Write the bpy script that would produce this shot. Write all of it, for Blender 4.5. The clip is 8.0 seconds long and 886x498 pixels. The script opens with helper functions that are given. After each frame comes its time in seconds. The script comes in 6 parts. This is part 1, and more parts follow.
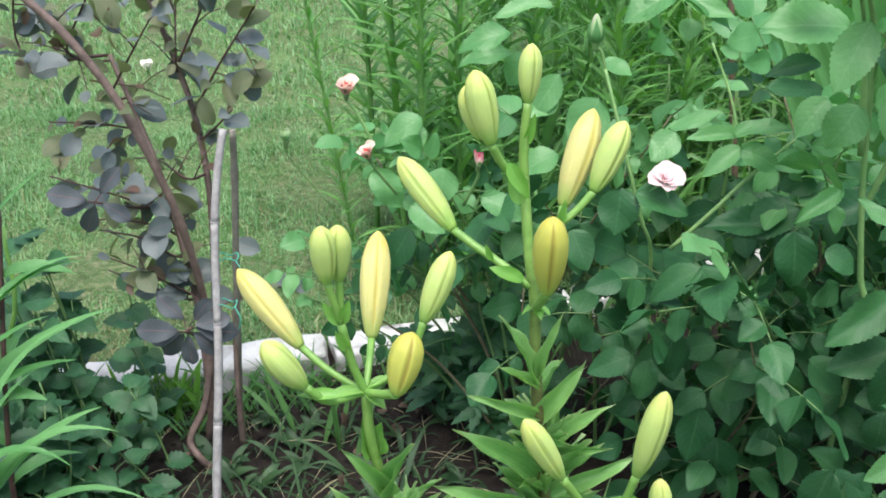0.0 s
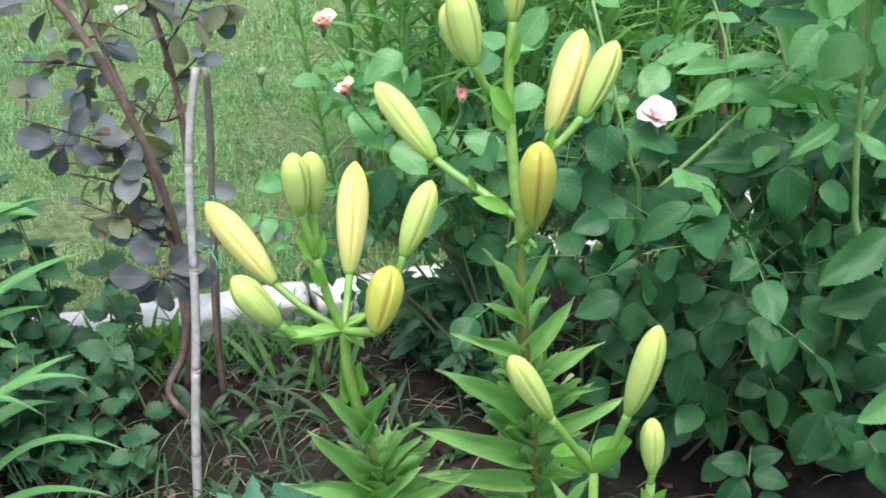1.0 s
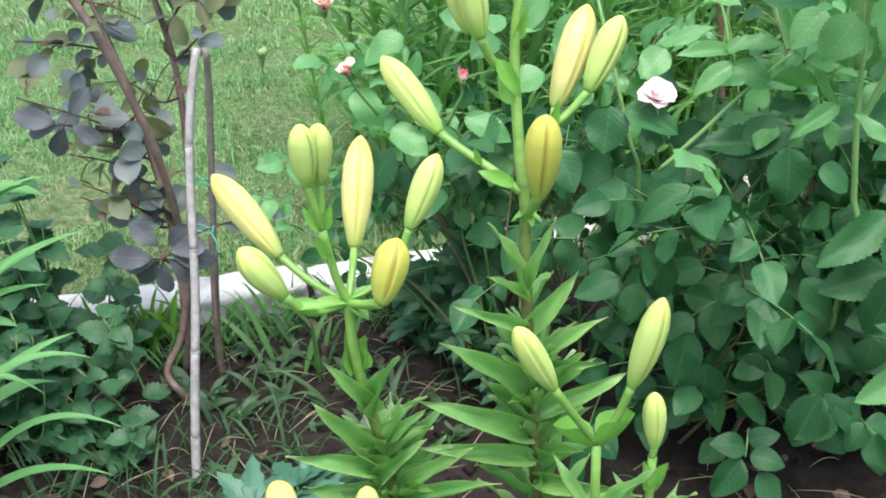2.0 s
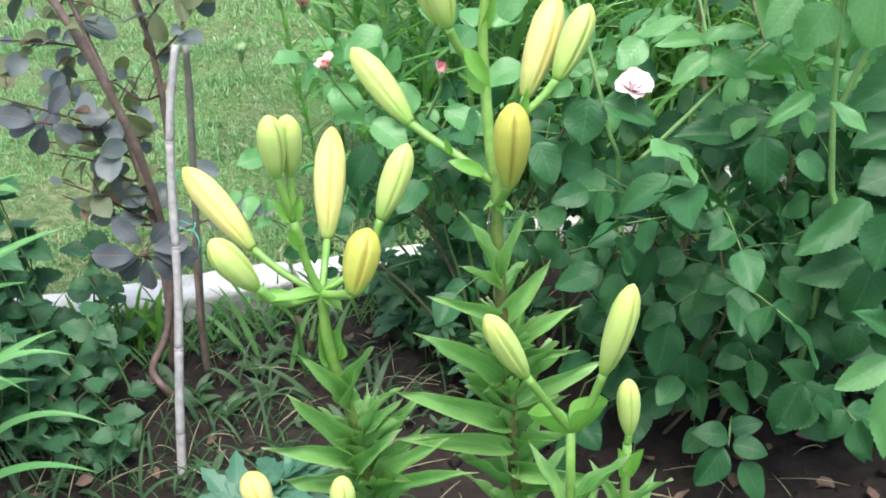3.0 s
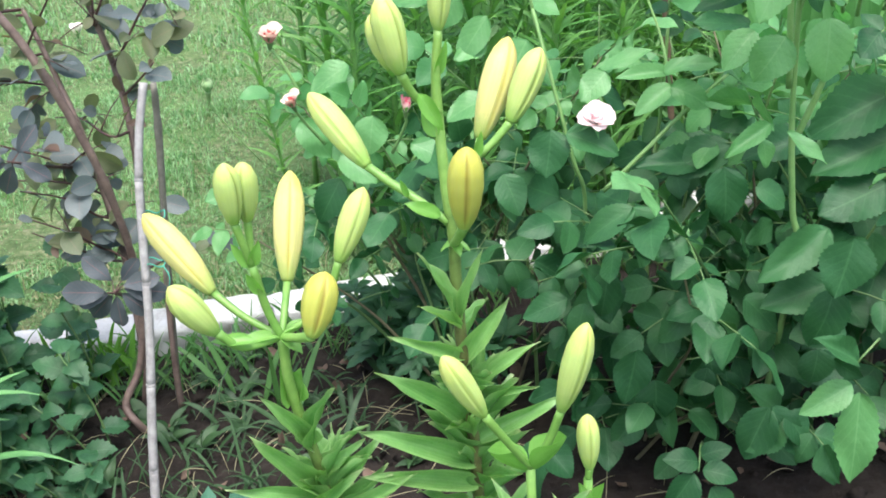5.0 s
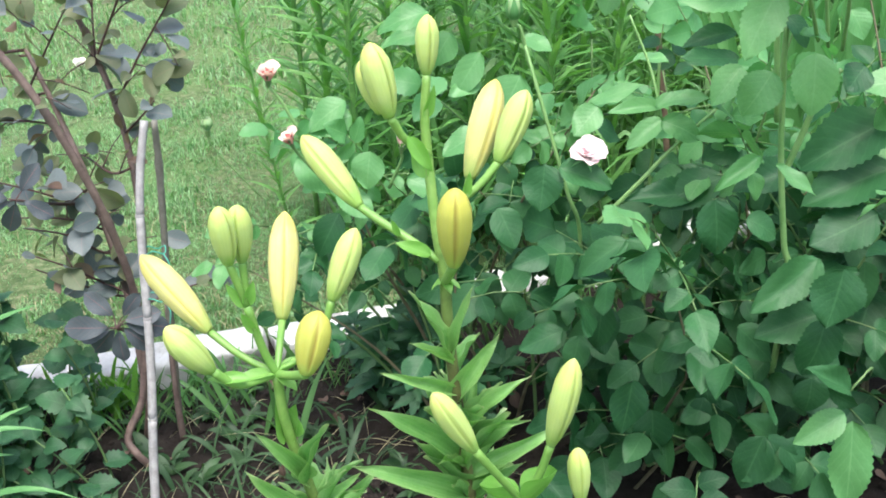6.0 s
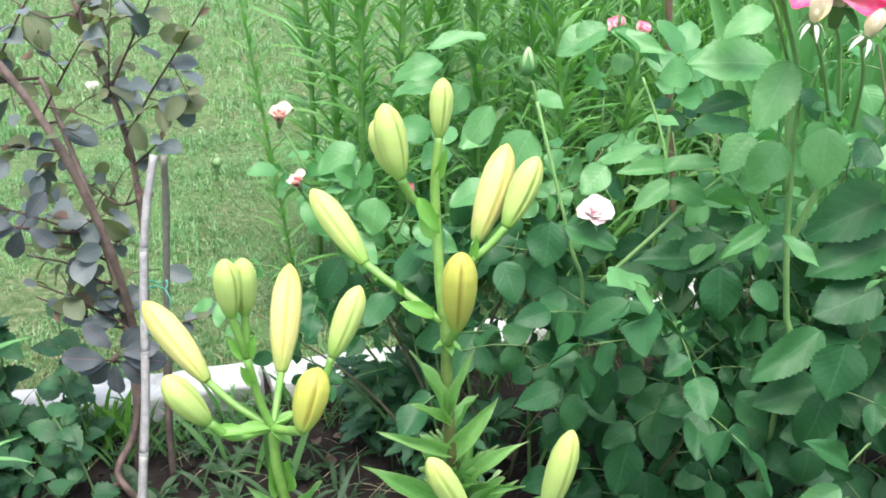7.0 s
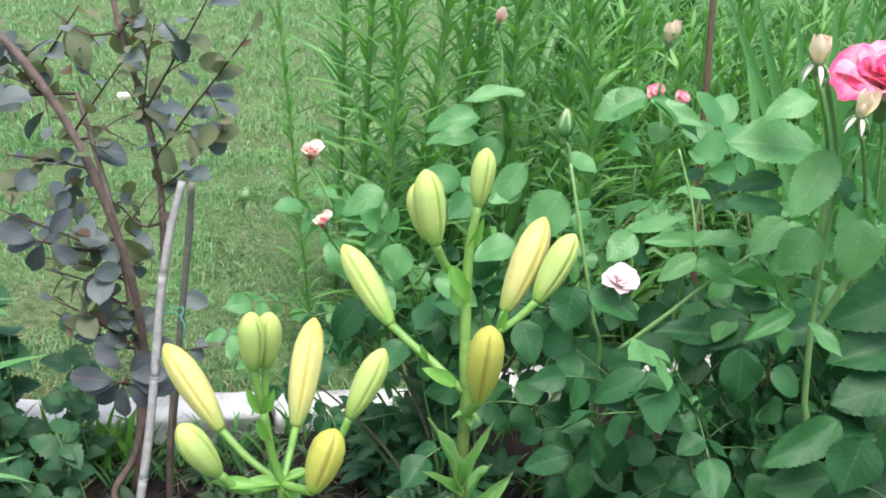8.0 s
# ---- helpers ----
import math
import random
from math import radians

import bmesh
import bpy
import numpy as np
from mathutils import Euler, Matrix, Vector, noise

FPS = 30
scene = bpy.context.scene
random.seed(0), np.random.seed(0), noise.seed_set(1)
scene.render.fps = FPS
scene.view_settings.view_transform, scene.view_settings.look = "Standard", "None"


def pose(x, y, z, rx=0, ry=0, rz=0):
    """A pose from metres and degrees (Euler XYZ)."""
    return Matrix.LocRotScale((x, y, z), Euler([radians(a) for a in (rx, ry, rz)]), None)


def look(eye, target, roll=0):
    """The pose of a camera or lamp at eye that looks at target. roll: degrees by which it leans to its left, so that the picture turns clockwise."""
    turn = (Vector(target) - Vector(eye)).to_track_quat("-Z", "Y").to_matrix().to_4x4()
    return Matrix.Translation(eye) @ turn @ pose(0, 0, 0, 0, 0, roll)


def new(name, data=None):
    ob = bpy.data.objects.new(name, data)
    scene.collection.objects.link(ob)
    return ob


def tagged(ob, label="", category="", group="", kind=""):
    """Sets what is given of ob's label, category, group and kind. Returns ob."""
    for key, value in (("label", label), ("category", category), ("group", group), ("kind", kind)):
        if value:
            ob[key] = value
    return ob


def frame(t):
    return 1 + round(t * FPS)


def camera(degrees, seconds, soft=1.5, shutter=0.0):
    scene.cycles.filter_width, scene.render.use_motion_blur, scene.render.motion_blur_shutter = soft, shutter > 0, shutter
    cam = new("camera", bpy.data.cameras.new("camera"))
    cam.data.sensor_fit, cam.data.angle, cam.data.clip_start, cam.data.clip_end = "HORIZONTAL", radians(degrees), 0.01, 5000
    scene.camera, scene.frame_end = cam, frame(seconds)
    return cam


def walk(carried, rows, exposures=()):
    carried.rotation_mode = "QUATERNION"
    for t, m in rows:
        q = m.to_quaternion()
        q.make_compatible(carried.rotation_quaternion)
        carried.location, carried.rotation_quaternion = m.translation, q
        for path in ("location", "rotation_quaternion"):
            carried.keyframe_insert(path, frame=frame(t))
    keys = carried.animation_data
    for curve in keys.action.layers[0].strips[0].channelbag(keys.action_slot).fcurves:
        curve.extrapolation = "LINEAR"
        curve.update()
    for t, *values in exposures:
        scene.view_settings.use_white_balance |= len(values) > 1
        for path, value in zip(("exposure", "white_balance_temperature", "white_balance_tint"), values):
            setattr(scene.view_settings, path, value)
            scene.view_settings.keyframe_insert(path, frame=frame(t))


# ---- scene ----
cam = camera(45.0, 8.0, 1.8)
PATH = [
    (0, (0.045, -0.121, 1.197), (-0.029, 1.662, 0.293), -1.4),
    (0.5, (0.047, -0.092, 1.19), (-0.016, 1.687, 0.279), -2.1),
    (0.8, (0.046, -0.097, 1.182), (-0.008, 1.663, 0.235), -2.3),
    (1, (0.046, -0.088, 1.158), (0.0, 1.656, 0.179), -1.4),
    (1.5, (0.043, -0.089, 1.159), (0.003, 1.653, 0.176), -1.3),
    (1.7, (0.036, -0.093, 1.15), (-0.003, 1.646, 0.163), -1.1),
    (2.8, (0.049, -0.103, 1.145), (0.025, 1.629, 0.145), -1.0),
    (3, (0.054, -0.104, 1.143), (0.032, 1.63, 0.146), -1.5),
    (3.5, (0.059, -0.106, 1.148), (0.051, 1.628, 0.151), -1.3),
    (4, (0.065, -0.102, 1.15), (0.07, 1.638, 0.163), -1.6),
    (4.2, (0.068, -0.1, 1.156), (0.079, 1.647, 0.182), -1.5),
    (5.3, (0.077, -0.112, 1.164), (0.087, 1.641, 0.203), -2.7),
    (5.5, (0.079, -0.116, 1.167), (0.088, 1.64, 0.211), -3.3),
    (6, (0.087, -0.12, 1.18), (0.091, 1.656, 0.26), -2.6),
    (6.5, (0.08, -0.118, 1.178), (0.073, 1.666, 0.275), -2.4),
    (6.8, (0.076, -0.119, 1.194), (0.065, 1.664, 0.289), -1.6),
    (7, (0.084, -0.109, 1.199), (0.088, 1.696, 0.338), 0.4),
    (7.2, (0.086, -0.100, 1.212), (0.109, 1.717, 0.376), 1.2),
    (7.5, (0.078, -0.086, 1.226), (0.086, 1.746, 0.425), 3.2),
    (7.8, (0.068, -0.092, 1.240), (0.062, 1.746, 0.452), 4.0),
    (8, (0.066, -0.088, 1.221), (0.047, 1.741, 0.412), 5.2),
]
walk(cam, [(t, look(eye, target, roll)) for t, eye, target, roll in PATH], exposures=((0.0, 0.93), (1.5, 1.14), (3.5, 1.28), (5.5, 1.30), (7.0, 1.33), (7.5, 1.19), (8.0, 1.0)))

world = bpy.data.worlds.new("sky_world")
scene.world = world
world.use_nodes = True
_wn = world.node_tree
_sky = _wn.nodes.new("ShaderNodeTexSky")
_sky.sky_type = "NISHITA"
_sky.sun_disc = False
_sky.sun_elevation = radians(72)
_sky.sun_rotation = radians(205)
_sky.air_density = 1.0
_sky.dust_density = 4.0
_wn.nodes["Background"].inputs["Strength"].default_value = 0.15
_wn.links.new(_sky.outputs["Color"], _wn.nodes["Background"].inputs["Color"])

_sun = bpy.data.lights.new("sun", "SUN")
_sun.energy = 1.95
_sun.angle = radians(36)
_sun.color = (1.0, 0.99, 0.985)
sun = new("sun", _sun)
sun.rotation_euler = (radians(18), 0, radians(25))


# ---------------------------------------------------------------- materials
def nodes_of(name):
    m = bpy.data.materials.new(name)
    m.use_nodes = True
    return m, m.node_tree.nodes, m.node_tree.links, m.node_tree.nodes["Principled BSDF"]


def noise_at(n, l, coord, scale, detail=4.0, rough=0.6):
    t = n.new("ShaderNodeTexNoise")
    t.inputs["Scale"].default_value = scale
    t.inputs["Detail"].default_value = detail
    t.inputs["Roughness"].default_value = rough
    l.new(coord, t.inputs["Vector"])
    return t.outputs["Fac"]


def ramp(n, l, fac, stops):
    r = n.new("ShaderNodeValToRGB")
    while len(r.color_ramp.elements) < len(stops):
        r.color_ramp.elements.new(0.5)
    for e, (p, c) in zip(r.color_ramp.elements, stops):
        e.position = p
        e.color = (*c, 1)
    l.new(fac, r.inputs["Fac"])
    return r.outputs["Color"]


def mix(n, l, fac, a, b, kind="MIX"):
    m = n.new("ShaderNodeMix")
    m.data_type = "RGBA"
    m.blend_type = kind
    for value, i in ((fac, 0), (a, 6), (b, 7)):
        if hasattr(value, "default_value"):
            l.new(value, m.inputs[i])
        elif isinstance(value, (int, float)):
            m.inputs[i].default_value = value
        else:
            m.inputs[i].default_value = (*value, 1)
    return m.outputs[2]


def calc(n, l, op, a, b=0.0, c=0.0):
    m = n.new("ShaderNodeMath")
    m.operation = op
    for i, v in enumerate((a, b, c)):
        if hasattr(v, "default_value"):
            l.new(v, m.inputs[i])
        else:
            m.inputs[i].default_value = v
    return m.outputs[0]


def bump(n, l, height, strength, distance, bsdf):
    b = n.new("ShaderNodeBump")
    b.inputs["Strength"].default_value = strength
    b.inputs["Distance"].default_value = distance
    l.new(height, b.inputs["Height"])
    l.new(b.outputs["Normal"], bsdf.inputs["Normal"])


def position(n):
    return n.new("ShaderNodeNewGeometry").outputs["Position"]


def leaf_material(name, dark, light, rib, rough=0.42, thin=0.3, veins=7.0, relief=0.5, island=False, parallel=False, spec=0.5, clump=38.0, swing=0.55, tip=0.0, midrib=0.28):
    """A leaf: colour varied leaf by leaf, paler midrib and side veins, light passing through."""
    m, n, l, p = nodes_of(name)
    at = n.new("ShaderNodeAttribute")
    at.attribute_name = "leafmap"
    sep = n.new("ShaderNodeSeparateColor")
    l.new(at.outputs["Color"], sep.inputs["Color"])
    along, across = sep.outputs["Red"], sep.outputs["Green"]
    rnd = n.new("ShaderNodeNewGeometry").outputs["Random Per Island"] if island else n.new("ShaderNodeObjectInfo").outputs["Random"]
    pos = position(n)
    patch = noise_at(n, l, pos, clump, 3)
    grain = noise_at(n, l, pos, 420, 3)
    fac = calc(n, l, "ADD", calc(n, l, "MULTIPLY", rnd, 0.75), calc(n, l, "MULTIPLY_ADD", patch, swing, 0.12 - swing / 2))
    col = mix(n, l, fac, dark, light)
    col = mix(n, l, calc(n, l, "MULTIPLY", grain, 0.35), col, tuple(0.55 * c for c in dark))
    if parallel:
        wave = calc(n, l, "SINE", calc(n, l, "MULTIPLY", across, 26.0))
    else:
        wave = calc(n, l, "SINE", calc(n, l, "MULTIPLY", calc(n, l, "SUBTRACT", along, calc(n, l, "MULTIPLY", across, 0.32)), veins * 6.283))
    line = calc(n, l, "POWER", calc(n, l, "MULTIPLY_ADD", wave, 0.5, 0.5), 14.0 if not parallel else 3.0)
    mid = calc(n, l, "LESS_THAN", across, 0.045)
    vein = calc(n, l, "MAXIMUM", calc(n, l, "MULTIPLY", line, 0.14), calc(n, l, "MULTIPLY", mid, midrib))
    col = mix(n, l, calc(n, l, "MULTIPLY", vein, 0.75), col, rib)
    if tip:
        col = mix(n, l, calc(n, l, "MULTIPLY", calc(n, l, "POWER", along, 12.0), tip), col, (0.50, 0.58, 0.30))
        col = mix(n, l, calc(n, l, "MULTIPLY", calc(n, l, "POWER", across, 6.0), 0.6 * tip), col, (0.40, 0.58, 0.24))
    l.new(col, p.inputs["Base Color"])
    l.new(calc(n, l, "MULTIPLY_ADD", grain, 0.2, rough - 0.1), p.inputs["Roughness"])
    p.inputs["Specular IOR Level"].default_value = spec
    h = calc(n, l, "ADD", calc(n, l, "MULTIPLY", wave, -0.11 if parallel else -0.07), calc(n, l, "MULTIPLY", grain, 0.5))
    h = calc(n, l, "ADD", h, calc(n, l, "MULTIPLY", patch, 0.45))
    bump(n, l, h, relief, 0.0015, p)
    tr = n.new("ShaderNodeBsdfTranslucent")
    l.new(mix(n, l, 1.0, col, (1.0, 1.15, 0.55), "MULTIPLY"), tr.inputs["Color"])
    add = n.new("ShaderNodeMixShader")
    add.inputs[0].default_value = thin
    l.new(p.outputs[0], add.inputs[1])
    l.new(tr.outputs[0], add.inputs[2])
    l.new(add.outputs[0], n["Material Output"].inputs["Surface"])
    return m


def stem_material(name, a, b, rough=0.5, scale=60, relief=0.4):
    m, n, l, p = nodes_of(name)
    pos = position(n)
    f = noise_at(n, l, pos, scale, 5)
    g = noise_at(n, l, pos, scale * 9, 3)
    col = ramp(n, l, f, [(0.3, a), (0.7, b)])
    l.new(mix(n, l, calc(n, l, "MULTIPLY", g, 0.4), col, tuple(0.5 * c for c in a)), p.inputs["Base Color"])
    p.inputs["Roughness"].default_value = rough
    bump(n, l, calc(n, l, "ADD", f, g), relief, 0.001, p)
    return m


def bud_material(name, base, body, tip, seam, seam_amount):
    """Waxy tepals: greener at the foot, darker along the seams, fine lengthwise streaks."""
    m, n, l, p = nodes_of(name)
    at = n.new("ShaderNodeAttribute")
    at.attribute_name = "leafmap"
    sep = n.new("ShaderNodeSeparateColor")
    l.new(at.outputs["Color"], sep.inputs["Color"])
    along, groove, turn = sep.outputs["Red"], sep.outputs["Green"], sep.outputs["Blue"]
    pos = position(n)
    patch = noise_at(n, l, pos, 70, 3)
    grain = noise_at(n, l, pos, 700, 2)
    f = calc(n, l, "ADD", along, calc(n, l, "MULTIPLY_ADD", patch, 0.35, -0.17))
    col = ramp(n, l, f, [(0.02, base), (0.3, body), (0.72, body), (0.97, tip)])
    streak = calc(n, l, "MULTIPLY_ADD", calc(n, l, "SINE", calc(n, l, "MULTIPLY", turn, 150.0)), 0.5, 0.5)
    col = mix(n, l, calc(n, l, "MULTIPLY", streak, 0.14), col, base)
    col = mix(n, l, calc(n, l, "MULTIPLY", groove, seam_amount), col, seam)
    col = mix(n, l, calc(n, l, "MULTIPLY", grain, 0.16), col, tuple(0.6 * c for c in body))
    l.new(col, p.inputs["Base Color"])
    p.inputs["Roughness"].default_value = 0.5
    p.inputs["Specular IOR Level"].default_value = 0.35
    p.inputs["Subsurface Weight"].default_value = 0.25
    p.inputs["Subsurface Radius"].default_value = (0.6, 0.5, 0.15)
    p.inputs["Subsurface Scale"].default_value = 0.006
    bump(n, l, calc(n, l, "ADD", calc(n, l, "MULTIPLY", streak, 0.5), grain), 0.25, 0.0006, p)
    return m


# High leaves paler, low ones darker: partly age, partly canopy shade put into colour.
M_ROSE = leaf_material("rose_leaf", (0.016, 0.090, 0.030), (0.058, 0.195, 0.064), (0.11, 0.27, 0.11), rough=0.46, thin=0.26, relief=0.7, spec=0.38)
M_ROSE_FILL = leaf_material("rose_leaf_inner", (0.014, 0.082, 0.028), (0.050, 0.172, 0.058), (0.09, 0.24, 0.09), rough=0.48, thin=0.26, island=True, relief=0.6, spec=0.35)
M_ROSE_YOUNG_LIT = leaf_material("rose_leaf_young_lit", (0.085, 0.275, 0.080), (0.200, 0.455, 0.175), (0.28, 0.52, 0.24), rough=0.38, thin=0.36, relief=0.7, spec=0.5)
M_LILY = leaf_material("lily_leaf", (0.100, 0.305, 0.072), (0.300, 0.56, 0.180), (0.38, 0.60, 0.24), rough=0.30, thin=0.32, parallel=True, relief=0.6, spec=0.65, tip=0.8, clump=60.0, swing=0.9)
M_BRACT = leaf_material("lily_bract", (0.17, 0.42, 0.07), (0.28, 0.55, 0.14), (0.32, 0.56, 0.17), rough=0.36, thin=0.40, parallel=True, relief=0.3)
M_TALL = leaf_material("tall_greens_leaf", (0.034, 0.150, 0.030), (0.190, 0.430, 0.120), (0.22, 0.45, 0.16), rough=0.40, thin=0.28, parallel=True, island=True)
M_PURPLE = leaf_material("purple_leaf", (0.082, 0.118, 0.120), (0.190, 0.226, 0.222), (0.32, 0.20, 0.19), rough=0.42, thin=0.16, veins=7.0, spec=0.4, midrib=0.35)
M_OLIVE = leaf_material("olive_leaf", (0.140, 0.195, 0.105), (0.285, 0.290, 0.170), (0.36, 0.25, 0.18), rough=0.45, thin=0.44, veins=7.0, spec=0.4, midrib=0.35)
M_PLUM = leaf_material("plum_leaf", (0.062, 0.082, 0.094), (0.135, 0.155, 0.170), (0.32, 0.14, 0.14), rough=0.48, thin=0.22, veins=7.0, spec=0.3, midrib=0.5)
M_RUSSET = leaf_material("russet_leaf", (0.150, 0.095, 0.075), (0.260, 0.190, 0.135), (0.34, 0.20, 0.16), rough=0.45, thin=0.42, veins=7.0, spec=0.35)
M_WEED = leaf_material("weed_leaf", (0.023, 0.098, 0.037), (0.060, 0.185, 0.073), (0.11, 0.27, 0.13), rough=0.48, thin=0.28, relief=0.8)
M_BLUEGREEN = leaf_material("bluegreen_leaf", (0.045, 0.150, 0.085), (0.098, 0.240, 0.150), (0.16, 0.32, 0.22), rough=0.45, thin=0.25)
M_BLADE = leaf_material("strap_leaf", (0.095, 0.300, 0.085), (0.205, 0.47, 0.170), (0.26, 0.50, 0.22), rough=0.42, thin=0.36, parallel=True)
M_GRASS = leaf_material("lawn_grass", (0.085, 0.250, 0.075), (0.385, 0.60, 0.325), (0.36, 0.57, 0.30), rough=0.5, thin=0.42, parallel=True, island=True, clump=22.0, swing=2.0)
M_STRAW = leaf_material("dry_grass", (0.34, 0.31, 0.19), (0.52, 0.47, 0.30), (0.5, 0.45, 0.3), rough=0.7, thin=0.3, parallel=True, island=True)
M_LITTER = leaf_material("dead_leaf", (0.09, 0.055, 0.038), (0.22, 0.15, 0.11), (0.26, 0.18, 0.13), rough=0.75, thin=0.1, island=True)
M_VERGE = leaf_material("verge_grass", (0.055, 0.17, 0.045), (0.17, 0.36, 0.11), (0.2, 0.4, 0.14), rough=0.45, thin=0.32, parallel=True, island=True)
M_BRIGHT = leaf_material("bright_grass", (0.12, 0.33, 0.04), (0.20, 0.45, 0.07), (0.24, 0.48, 0.1), rough=0.45, thin=0.35, parallel=True)

M_BUD_YELLOW = bud_material("bud_yellow", (0.36, 0.48, 0.13), (0.62, 0.575, 0.225), (0.60, 0.50, 0.13), (0.46, 0.37, 0.05), 0.85)
M_BUD_GREEN = bud_material("bud_green", (0.24, 0.44, 0.09), (0.45, 0.57, 0.18), (0.53, 0.57, 0.165), (0.19, 0.27, 0.04), 0.85)
M_BUD_ORANGE = bud_material("bud_golden", (0.32, 0.45, 0.09), (0.42, 0.425, 0.085), (0.48, 0.445, 0.08), (0.18, 0.10, 0.012), 0.9)
M_LILY_STEM = stem_material("lily_stem", (0.14, 0.32, 0.06), (0.24, 0.43, 0.10), 0.42, 45, 0.2)
def ripe_stem(name, z0, z1):
    """Lily stem: mottled brown low down, green higher up."""
    m, n, l, p = nodes_of(name)
    pos = position(n)
    f = noise_at(n, l, pos, 70, 5)
    g = noise_at(n, l, pos, 420, 3)
    low = ramp(n, l, f, [(0.3, (0.075, 0.062, 0.030)), (0.7, (0.19, 0.21, 0.07))])
    high = ramp(n, l, f, [(0.3, (0.15, 0.33, 0.06)), (0.7, (0.25, 0.43, 0.10))])
    sep = n.new("ShaderNodeSeparateXYZ")
    l.new(pos, sep.inputs[0])
    t = n.new("ShaderNodeMapRange")
    t.inputs[1].default_value, t.inputs[2].default_value = z0, z1
    l.new(calc(n, l, "ADD", sep.outputs[2], calc(n, l, "MULTIPLY_ADD", f, 0.12, -0.06)), t.inputs[0])
    l.new(mix(n, l, calc(n, l, "MULTIPLY", g, 0.25), mix(n, l, t.outputs[0], low, high), (0.06, 0.06, 0.03)), p.inputs["Base Color"])
    p.inputs["Roughness"].default_value = 0.42
    bump(n, l, calc(n, l, "ADD", f, g), 0.25, 0.001, p)
    return m


M_STEM_A = ripe_stem("lily_stem_short", 0.47, 0.64)
M_STEM_B = ripe_stem("lily_stem_tall", 0.64, 0.80)
M_ROSE_STEM = stem_material("rose_stem", (0.095, 0.205, 0.065), (0.18, 0.29, 0.10), 0.5, 40, 0.3)
M_ROSE_SHOOT = stem_material("rose_shoot", (0.16, 0.33, 0.10), (0.27, 0.45, 0.16), 0.45, 40, 0.3)
M_ROSE_WOOD = stem_material("rose_wood", (0.10, 0.09, 0.05), (0.20, 0.18, 0.10), 0.7, 50, 0.6)
M_BARK = stem_material("purple_bark", (0.105, 0.070, 0.058), (0.260, 0.185, 0.155), 0.6, 55, 0.9)
M_TWIG = stem_material("red_twig", (0.065, 0.030, 0.030), (0.12, 0.06, 0.05), 0.55, 80, 0.4)
M_STAKE = stem_material("weathered_cane", (0.24, 0.23, 0.225), (0.43, 0.42, 0.41), 0.75, 70, 0.5)
M_STICK = stem_material("dark_stick", (0.13, 0.125, 0.10), (0.25, 0.24, 0.195), 0.75, 70, 0.6)
M_STRING = stem_material("green_string", (0.05, 0.35, 0.24), (0.10, 0.45, 0.32), 0.6, 200, 0.3)
M_REDWOOD = stem_material("reddish_cane", (0.115, 0.080, 0.050), (0.225, 0.155, 0.098), 0.65, 40, 0.5)


def petal_material(name, a, b, c):
    m, n, l, p = nodes_of(name)
    at = n.new("ShaderNodeAttribute")
    at.attribute_name = "leafmap"
    sep = n.new("ShaderNodeSeparateColor")
    l.new(at.outputs["Color"], sep.inputs["Color"])
    pos = position(n)
    g = noise_at(n, l, pos, 160, 4)
    f = calc(n, l, "ADD", sep.outputs["Red"], calc(n, l, "MULTIPLY_ADD", g, 0.5, -0.25))
    col = ramp(n, l, f, [(0.1, a), (0.6, b), (0.95, c)])
    l.new(col, p.inputs["Base Color"])
    p.inputs["Roughness"].default_value = 0.6
    p.inputs["Specular IOR Level"].default_value = 0.3
    bump(n, l, g, 0.3, 0.001, p)
    tr = n.new("ShaderNodeBsdfTranslucent")
    l.new(col, tr.inputs["Color"])
    s = n.new("ShaderNodeMixShader")
    s.inputs[0].default_value = 0.3
    l.new(p.outputs[0], s.inputs[1])
    l.new(tr.outputs[0], s.inputs[2])
    l.new(s.outputs[0], n["Material Output"].inputs["Surface"])
    return m


M_PALE = petal_material("pale_pink_petal", (0.88, 0.78, 0.72), (0.90, 0.78, 0.76), (0.88, 0.66, 0.68))
M_HOT = petal_material("hot_pink_petal", (0.93, 0.84, 0.78), (0.90, 0.42, 0.50), (0.86, 0.08, 0.24))
M_BICOLOR = petal_material("white_and_pink_petal", (0.86, 0.74, 0.62), (0.87, 0.62, 0.58), (0.80, 0.12, 0.24))
M_CREAM = petal_material("cream_petal", (0.90, 0.78, 0.50), (0.93, 0.83, 0.60), (0.92, 0.70, 0.54))
M_GREENISH = petal_material("greenish_petal", (0.22, 0.42, 0.18), (0.36, 0.55, 0.26), (0.52, 0.64, 0.36))
M_FADED = petal_material("faded_pink_petal", (0.80, 0.42, 0.36), (0.86, 0.58, 0.50), (0.88, 0.70, 0.58))
M_DEEP = petal_material("deep_red_petal", (0.40, 0.03, 0.04), (0.52, 0.06, 0.07), (0.62, 0.16, 0.14))
M_WHITISH = petal_material("white_petal", (0.80, 0.76, 0.60), (0.84, 0.82, 0.72), (0.82, 0.78, 0.66))


